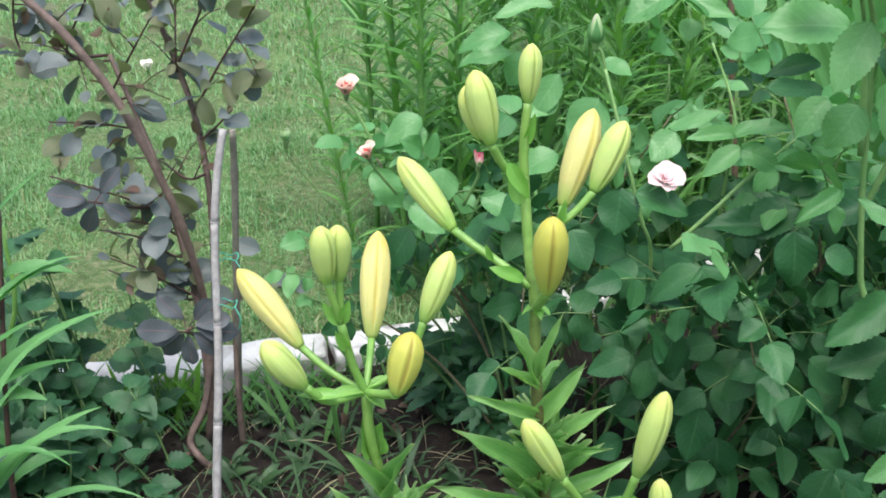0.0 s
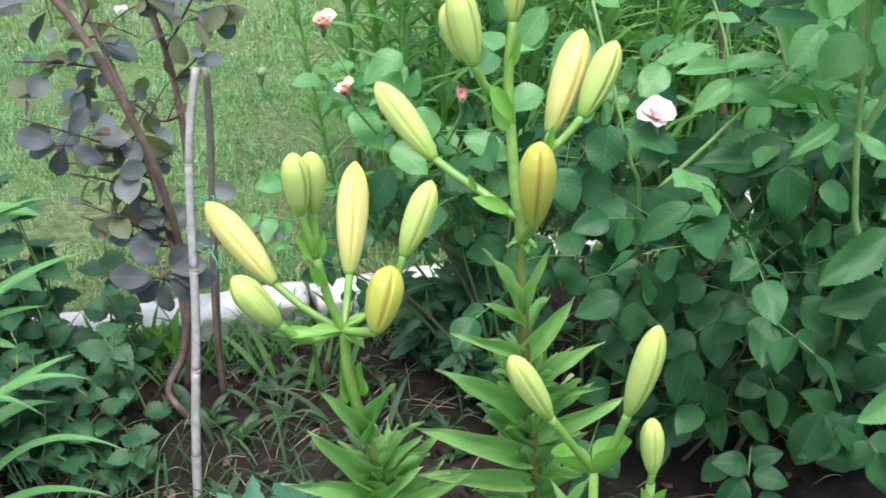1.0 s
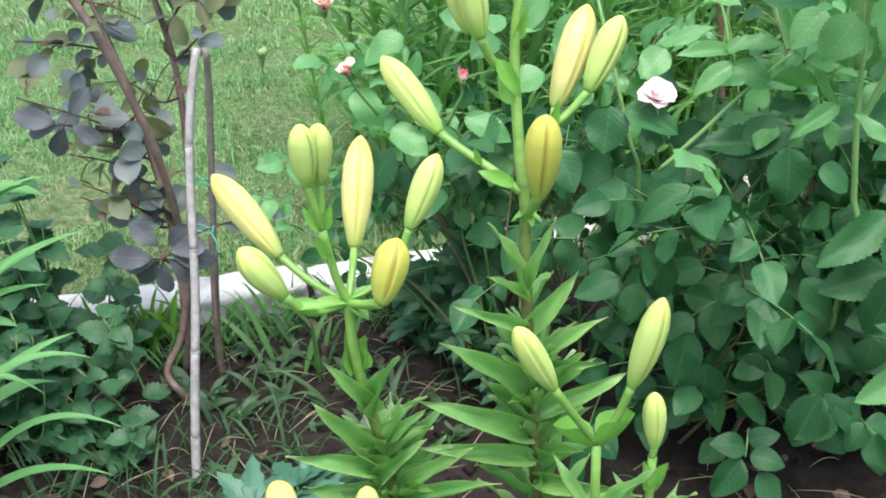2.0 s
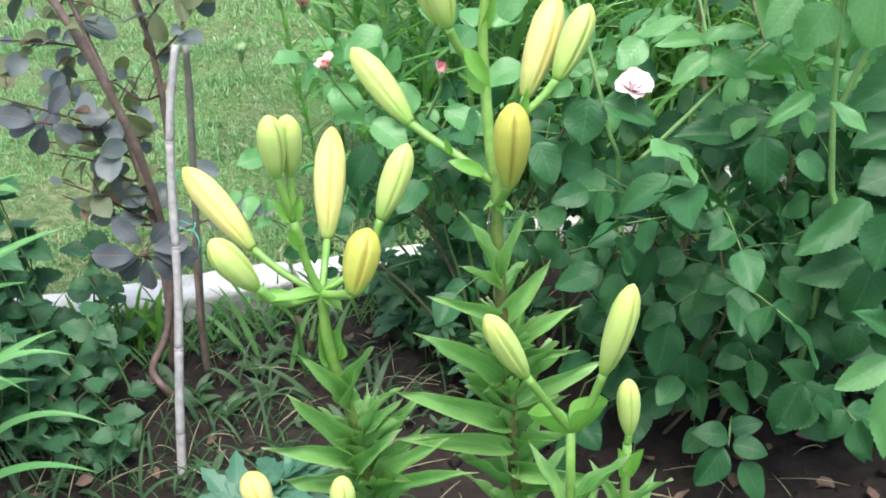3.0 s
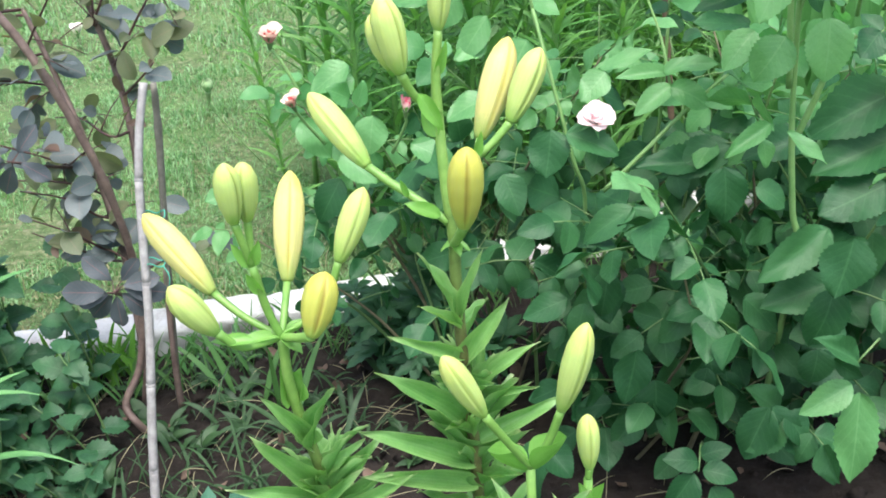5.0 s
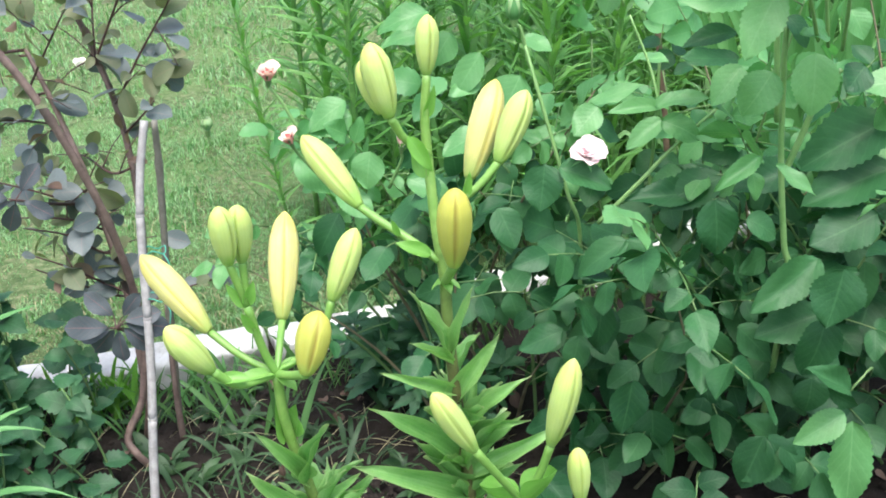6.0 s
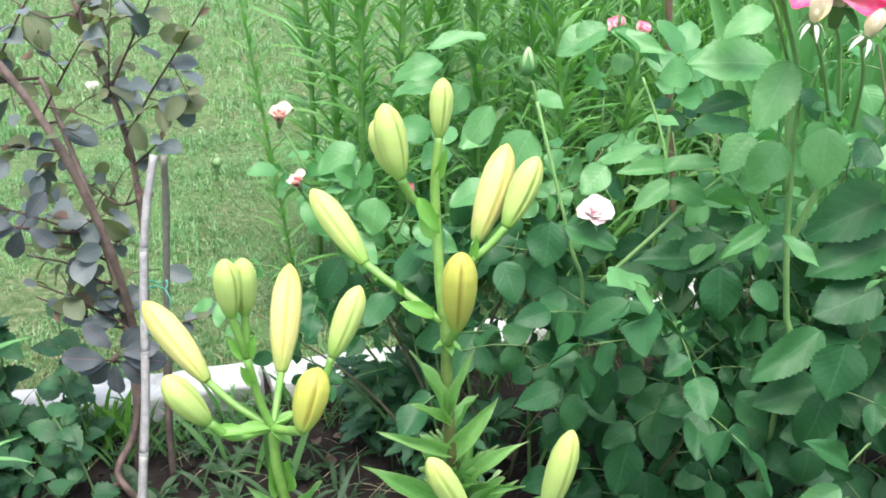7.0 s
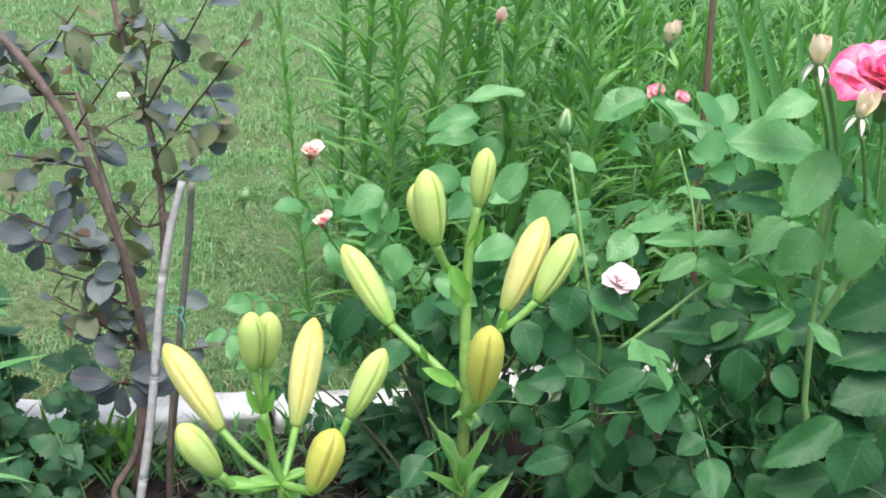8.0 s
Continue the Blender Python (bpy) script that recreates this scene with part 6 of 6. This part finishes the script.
def left_straps():
    foot = (-0.70, 1.0, 0.0)
    plant = empty_thing("strap_leaf_plant", foot, "clump of long arching light green strap leaves", "plant")
    A, B, C = (-0.72, 0.98, 0.10), (-0.70, 1.02, 0.04), (-0.78, 1.05, 0.2)
    add_blade(plant, B, (-0.4040, 1.0000, 0.2490), 0.021, 0.095, M_BLADE, 0.4)
    add_blade(plant, A, (-0.4380, 1.0200, 0.3500), 0.025, 0.095, M_BLADE, 0.3)
    add_blade(plant, A, (-0.4620, 1.0400, 0.3760), 0.022, 0.057, M_BLADE, -0.3)
    add_blade(plant, B, (-0.4250, 0.9800, 0.1870), 0.021, 0.057, M_BLADE, 0.3)
    add_blade(plant, C, (-0.4350, 1.0800, 0.5050), 0.037, 0.057, M_BLADE, 0.2, 0, "leaf", p_lance)
    add_blade(plant, C, (-0.4920, 1.0600, 0.4370), 0.033, 0.057, M_BLADE, 0.2)
    add_blade(plant, A, (-0.4900, 0.9800, 0.3220), 0.027, 0.114, M_BLADE, 0.4)
    add_blade(plant, C, (-0.4720, 1.1000, 0.5720), 0.027, 0.095, M_BLADE, 0.4)
    add_blade(plant, C, (-0.4840, 1.1000, 0.7040), 0.020, 0.095, M_BLADE, 0.3)
    add_blade(plant, C, (-0.4730, 1.1000, 0.5650), 0.027, 0.095, M_BLADE, 0.3)
    add_blade(plant, C, (-0.5840, 1.1500, 0.5570), 0.033, 0.057, M_BLADE, 0.3)
    add_blade(plant, C, (-0.5140, 1.0500, 0.5100), 0.030, 0.057, M_BLADE, 0.3)
    add_blade(plant, A, (-0.4790, 1.0500, 0.4990), 0.020, 0.095, M_BLADE, 0.3)
    add_blade(plant, A, (-0.5230, 1.0000, 0.4600), 0.022, 0.057, M_BLADE, 0.3)
    rng = random.Random(9)
    lo, hi = Vector((-0.6230, 1.0600, 0.2260)), Vector((-0.5760, 1.1200, 0.6620))
    part("stem", tube("stem", [(lo.x, lo.y + 0.02, 0.0), tuple(lo), tuple(hi)], 0.0052, 0.003, M_TWIG, 8, 6), plant, "reddish brown stem")
    for k in range(8):
        f = k / 7
        at = lo.lerp(hi, f)
        az = k * 2.4 + 0.5
        lift = radians(rng.uniform(20, 60))
        out = Vector((math.cos(az), math.sin(az), 0))
        add_leaf(plant, at, out * math.cos(lift) + Vector((0, 0, math.sin(lift))), (-out.x * 0.4, -0.4, 0.9), rng.uniform(0.09, 0.15), 0.026, rng.uniform(1.2, 2.4), 0.35, 0.3, k, M_BLADE)
    stalk = [C, (-0.6090, 1.1200, 0.4330), (-0.5960, 1.1500, 0.5910)]
    part("stem", tube("stem", stalk, 0.004, 0.003, M_LILY_STEM, 7, 5), plant)


left_straps()


def palmate(size, seed, material):
    """A leaf cut into narrow lobes that spread from one point."""
    rng = random.Random(seed)
    bits = []
    for k, a in enumerate((-75, -38, 0, 38, 75)):
        v, f, c = leaf_arrays(size * (1.0 - 0.22 * abs(a) / 75) * rng.uniform(0.9, 1.1), size * 0.34, p_boat, 9, 0.3, rng.uniform(0.2, 0.8), 0.16, 0.04, 0, seed * 9 + k)
        r = radians(a + rng.uniform(-6, 6))
        turn = np.array([[math.cos(r), -math.sin(r), 0], [math.sin(r), math.cos(r), 0], [0, 0, 1]])
        bits.append((v @ turn.T + (0, 0, 0.0006 * k), f, c))
    v, f, c = heap(bits)
    return mesh_from("leaf", v, f, c, material)


def p_weed(t):
    return (math.sin(math.pi * min(1, t**0.72)) ** 0.8) * (1 - 0.2 * t)


def weed_mound(foot, spread, count, size, material, seed, label, tall, profile=p_weed, lobes=0, name="weed"):
    """A low weed: thin stems, each with leaves along it."""
    rng = random.Random(seed)
    plant = empty_thing(name, foot, label, "weed", "weeds in the garden bed")
    kinds = variants("leaf", 5, size, size * 0.72, profile, seed, material, rows=13, fold=(0.05, 0.5), droop=(0.2, 1.2), teeth=0.11, ripple=(0.02, 0.06)) if not lobes else [palmate(size, seed + k, material) for k in range(5)]
    left = count
    while left > 0:
        base = Vector(foot) + Vector((rng.gauss(0, spread[0] * 0.45), rng.gauss(0, spread[1] * 0.45), 0))
        h = tall * rng.uniform(0.45, 1.05)
        top = base + Vector((rng.uniform(-0.07, 0.07), rng.uniform(-0.08, 0.04), h))
        part("stem", tube("stem", [tuple(base), tuple(base.lerp(top, 0.5) + Vector((0.01, 0, 0))), tuple(top)], 0.0022, 0.0013, M_ROSE_STEM, 5, 3), plant)
        for k in range(7):
            f = 0.25 + 0.75 * k / 6
            az = k * 2.4 + rng.uniform(-0.4, 0.4)
            lift = rng.uniform(-0.2, 0.7)
            along = Vector((math.cos(az), math.sin(az), lift))
            part("leaf", rng.choice(kinds), plant, "", aim(base.lerp(top, f), along, (rng.uniform(-0.3, 0.3), -0.45, 1), rng.uniform(0.65, 1.2)))
            left -= 1


weed_mound((-0.72, 1.32, 0), (0.24, 0.20), 250, 0.052, M_WEED, 101, "low leafy weeds with rounded green leaves", 0.27)
weed_mound((-0.86, 1.48, 0), (0.26, 0.10), 180, 0.062, M_WEED, 102, "leafy weeds with broad green leaves", 0.40)
weed_mound((-0.55, 1.24, 0), (0.10, 0.10), 50, 0.044, M_WEED, 103, "small round-leaved weed on the soil", 0.12)
weed_mound((-0.84, 1.18, 0), (0.16, 0.12), 50, 0.055, M_BLUEGREEN, 104, "pale blue-green leafy weed", 0.22)
weed_mound((-0.0140, 1.5400, 0.0000), (0.05, 0.06), 30, 0.075, M_WEED, 105, "drooping lobed dull green weed", 0.26, p_ovate, 3)
weed_mound((0.10, 1.40, 0), (0.06, 0.06), 24, 0.055, M_WEED, 106, "lobed green weed under the roses", 0.22, p_ovate, 3)
weed_mound((-0.2100, 0.9960, 0.0000), (0.05, 0.035), 36, 0.075, M_BLUEGREEN, 107, "blue-green deeply cut leaves of a low plant", 0.15, p_ovate, 3, "low_plant")
weed_mound((0.92, 1.12, 0), (0.14, 0.08), 30, 0.05, M_WEED, 108, "small leafy weed beside the rose bush", 0.12)


def fallen_bud(at, seed, label):
    """A dried brown flower husk lying on the soil: a few curled petals round a stub."""
    rng = random.Random(seed)
    husk = empty_thing("withered_flower", at, label, "flower")
    for k in range(5):
        v, f, c = leaf_arrays(0.034 * rng.uniform(0.8, 1.1), 0.012, p_lance, 7, 0.8, rng.uniform(-1.2, -0.4), 0, 0.1, rng.uniform(-0.6, 0.6), seed + k)
        az = k * 1.2566
        part("petal", mesh_from("petal", v, f, c, M_LITTER), husk, "", aim(at, (0.5 * math.cos(az), 0.5 * math.sin(az), 1.0), (-math.cos(az), -math.sin(az), 0.4)))
    part("stub", tube("stub", [tuple(Vector(at) - Vector((0, 0, 0.02))), at], 0.0022, 0.0030, M_TWIG, 6, 3), husk)


fallen_bud((-0.208, 1.467, 0.030), 301, "dried brown flower husk standing on the soil")
fallen_bud((-0.197, 1.306, 0.018), 311, "dried pale brown flower husk lying on the soil")


def tuft(foot, count, length, width, material, seed, label, spread=0.05, name="grass_tuft"):
    rng = random.Random(seed)
    plant = empty_thing(name, foot, label, "grass", "grass tufts in the garden bed")
    for i in range(count):
        b = Vector(foot) + Vector((rng.gauss(0, spread), rng.gauss(0, spread * 0.6), -0.005))
        ln = length * rng.uniform(0.6, 1.15)
        az = rng.uniform(0, 6.28)
        reach = rng.uniform(0.15, 0.7) * ln
        t = b + Vector((math.cos(az) * reach, math.sin(az) * reach, ln * rng.uniform(0.45, 0.95)))
        v, f, c = arc_arrays(b, t, width * rng.uniform(0.7, 1.2), ln * 0.12, 7, rng.uniform(-0.7, 0.7))
        part("blade", mesh_from("blade", v, f, c, material), plant)


tuft((-0.5980, 1.5310, 0.0000), 18, 0.13, 0.010, M_BRIGHT, 201, "bright yellow-green grass tuft by the edging", 0.03)
tuft((-0.5390, 1.5480, 0.0000), 22, 0.13, 0.011, M_BRIGHT, 202, "bright yellow-green grass tuft by the edging", 0.04)
tuft((-0.2300, 1.4500, 0.0000), 7, 0.20, 0.012, M_VERGE, 204, "long drooping green grass blades on the soil", 0.05)
tuft((-0.3940, 1.6020, 0.0000), 12, 0.09, 0.010, M_BLADE, 203, "small green grass tuft", 0.04)


def bed_litter():
    rng = random.Random(77)
    weeds, verge, straw, dead = [], [], [], []
    for i in range(300):
        x, y = rng.uniform(-0.62, 0.28), rng.uniform(1.0, 1.66)
        if rng.random() < 0.65:
            x, y = rng.uniform(-0.42, 0.2), rng.uniform(1.28, 1.62)
        if y > edge_y(x) - 0.05:
            continue
        z = ground_z(x, y)
        ln = rng.uniform(0.03, 0.13)
        az = rng.uniform(0, 6.28)
        flat = rng.uniform(0.4, 0.95)
        tip = (x + math.cos(az) * ln * flat, y + math.sin(az) * ln * flat, z + ln * rng.uniform(0.1, 0.6))
        weeds.append(arc_arrays((x, y, z - 0.004), tip, rng.choice((0.0025, 0.0035, 0.005, 0.007, 0.011)), ln * rng.uniform(0.05, 0.3), 6, rng.uniform(-0.6, 0.6)))
    for i in range(330):
        x, y = rng.uniform(-0.8, 1.0), rng.uniform(0.9, 1.7)
        if y > edge_y(x) - 0.03:
            continue
        z = ground_z(x, y) + 0.004
        ln, az = rng.uniform(0.03, 0.13), rng.uniform(0, 6.28)
        straw.append(arc_arrays((x, y, z), (x + math.cos(az) * ln, y + math.sin(az) * ln, z + rng.uniform(0, 0.02)), 0.0017, rng.uniform(0.002, 0.015), 5))
    kinds = [leaf_arrays(0.04, 0.026, p_ovate, 5, 0.5, d, 0.05, 0.06, 0.6, i) for i, d in enumerate((0.6, -0.8, 1.4))]
    for i in range(80):
        x, y = rng.uniform(-0.8, 1.1), rng.uniform(0.9, 1.7)
        if y > edge_y(x) - 0.06:
            continue
        dead.append((rng.randrange(3), aim((x, y, ground_z(x, y) + 0.006), (rng.uniform(-1, 1), rng.uniform(-1, 1), 0.1), (rng.uniform(-0.4, 0.4), rng.uniform(-0.4, 0.4), 1), rng.uniform(0.4, 1.1))))
    for i in range(820):
        x = rng.uniform(-1.5, 0.9)
        y = edge_y(x) - rng.uniform(0.055, 0.20)
        ln, az = rng.uniform(0.05, 0.13), rng.uniform(0, 6.28)
        z = ground_z(x, y)
        tip = (x + math.cos(az) * ln * 0.6, y + math.sin(az) * ln * 0.35, z + ln * rng.uniform(0.4, 0.9))
        verge.append(arc_arrays((x, y, z - 0.004), tip, rng.choice((0.003, 0.004, 0.006, 0.009)), ln * 0.15, 6, rng.uniform(-0.6, 0.6)))
    for i in range(210):
        x, y = rng.uniform(-0.66, -0.05), rng.uniform(0.96, 1.26)
        z = ground_z(x, y)
        ln, az = rng.uniform(0.05, 0.15), rng.uniform(0, 6.28)
        tip = (x + math.cos(az) * ln * 0.7, y + math.sin(az) * ln * 0.6, z + ln * rng.uniform(0.3, 0.9))
        weeds.append(arc_arrays((x, y, z - 0.004), tip, rng.choice((0.002, 0.003, 0.004, 0.006)), ln * 0.2, 7, rng.uniform(-0.6, 0.6)))
    for i in range(40):
        x, y = rng.uniform(-0.75, 0.2), rng.uniform(1.08, 1.6)
        if y > edge_y(x) - 0.06:
            continue
        z = ground_z(x, y)
        for k in range(rng.randint(4, 7)):
            az, ln = k * 1.2 + rng.uniform(-0.4, 0.4), rng.uniform(0.018, 0.05)
            tip = (x + math.cos(az) * ln, y + math.sin(az) * ln, z + ln * rng.uniform(0.1, 0.8))
            weeds.append(arc_arrays((x, y, z), tip, ln * rng.uniform(0.25, 0.5), ln * 0.15, 6, 0, p_lance))
    v, f, c = heap(weeds)
    thing("bed_grass", mesh_from("bed_grass", v, f, c, M_BED), "thin grassy weeds scattered over the soil", "grass", kind="stuff")
    v, f, c = heap(verge)
    thing("verge_grass", mesh_from("verge_grass", v, f, c, M_VERGE), "fresh green grass growing along the edging stones", "grass", kind="stuff")
    v, f, c = heap(straw)
    thing("dry_stalks", mesh_from("dry_stalks", v, f, c, M_STRAW), "dry straw stalks lying on the soil", "straw", kind="stuff")
    thing("dead_leaves", joined("dead_leaves", kinds, dead, M_LITTER), "brown dead leaves lying on the soil", "leaves", kind="stuff")
    clods = []
    base_v = np.array([(0, 0, 1), (1, 0, 0), (0, 1, 0), (-1, 0, 0), (0, -1, 0), (0, 0, -0.5)], float)
    base_f = np.array([(0, 1, 2), (0, 2, 3), (0, 3, 4), (0, 4, 1), (5, 2, 1), (5, 3, 2), (5, 4, 3), (5, 1, 4)])
    vs, fs = [], []
    for i in range(1400):
        x, y = rng.uniform(-1.1, 1.3), rng.uniform(0.85, 1.66)
        s = rng.uniform(0.002, 0.007) if rng.random() < 0.9 else rng.uniform(0.007, 0.016)
        jit = np.array([[rng.uniform(0.6, 1.4) for _ in range(3)] for _ in range(6)])
        fs.append(base_f + 6 * len(vs))
        vs.append(base_v * jit * s + (x, y, ground_z(x, y) + s * 0.2))
    vv = np.concatenate(vs)
    thing("soil_crumbs", mesh_from("soil_crumbs", vv, np.concatenate(fs), np.zeros((len(vv), 4)), M_GROUND), "crumbs and small clods of brown soil", "soil", kind="stuff")


M_BED = leaf_material("bed_grass", (0.020, 0.062, 0.022), (0.066, 0.148, 0.054), (0.11, 0.22, 0.09), rough=0.46, thin=0.28, parallel=True, island=True)
bed_litter()


# ---------------------------------------------------------------- greens at the back
def back_greens():
    rng = random.Random(55)
    for i, (x, y) in enumerate(((0.86, 2.10), (0.98, 2.02), (1.1, 2.2), (1.3, 2.3))):
        plant = empty_thing("iris_clump", (x, y, 0), "clump of upright sword-shaped green iris leaves", "iris", "iris clumps at the back")
        for k in range(11):
            b = (x + rng.gauss(0, 0.05), y + rng.gauss(0, 0.04), 0)
            h = rng.uniform(0.55, 0.92)
            t = (b[0] + rng.uniform(-0.22, 0.22), b[1] + rng.uniform(-0.2, 0.12), h)
            v, f, c = arc_arrays(b, t, rng.uniform(0.028, 0.046), rng.uniform(0, 0.04), 8, rng.uniform(-0.5, 0.5), profile=p_strap, ref=(rng.uniform(-0.6, 0.6), -1.0, 0.2))
            part("blade", mesh_from("blade", v, f, c, M_BLADE), plant)
    near = empty_thing("iris_clump", (0.66, 1.86, 0), "clump of broad sword-shaped green iris leaves", "iris", "iris clumps at the back")
    for base, tip, w in (
        ((0.98, 1.78, 0), (0.470, 1.75, 0.950), 0.046),
        ((0.86, 1.74, 0), (0.484, 1.72, 0.799), 0.042),
        ((0.92, 1.82, 0), (0.530, 1.80, 0.950), 0.044),
        ((0.77, 1.86, 0), (0.750, 1.85, 0.980), 0.040),
        ((0.90, 1.86, 0), (0.620, 1.85, 0.930), 0.042),
        ((0.84, 1.84, 0), (0.690, 1.85, 0.970), 0.040),
        ((0.95, 1.80, 0), (0.600, 1.78, 0.790), 0.040),
        ((0.80, 1.80, 0), (0.560, 1.76, 0.700), 0.038),
    ):
        add_blade(near, base, tip, w, 0.012, M_BLADE, 0.25, 0, "blade", p_strap, (0.1, -1.0, 0.15))
    blades = []
    for i in range(6200):
        x = rng.uniform(-0.1, 3.0)
        y = rng.uniform(max(2.0, edge_y(x) + 0.12), 4.4)
        if x < 0.3 and y > 3.0:
            continue
        h = rng.uniform(0.18, 0.66) if y < 2.9 else rng.uniform(0.4, 0.95)
        az = rng.uniform(0, 6.28)
        reach = rng.uniform(0.2, 0.9) * h
        b = (x, y, 0)
        blades.append(arc_arrays(b, (x + math.cos(az) * reach, y + math.sin(az) * reach, h * rng.uniform(0.2, 0.85)), rng.uniform(0.008, 0.024), h * rng.uniform(0.15, 0.4), 5, rng.uniform(-0.6, 0.6)))
    v, f, c = heap(blades)
    thing("tall_greens", mesh_from("tall_greens", v, f, c, M_TALL), "mass of long green leaves at the back of the bed", "plants", kind="stuff")
    cane = empty_thing("reddish_cane", (0.6000, 1.9000, 0.0000), "upright reddish brown cane behind the roses", "cane")
    part("shaft", tube("shaft", [(0.6000, 1.9000, -0.0100), (0.5470, 1.9000, 0.4200), (0.5260, 1.9000, 0.5850), (0.5090, 1.9000, 0.7510), (0.4930, 1.9000, 0.8970), (0.4840, 1.9000, 0.9770)], 0.0068, 0.0060, M_REDWOOD, 10, 8, 0.05, 3, (0.3, 0.6)), cane)


back_greens()
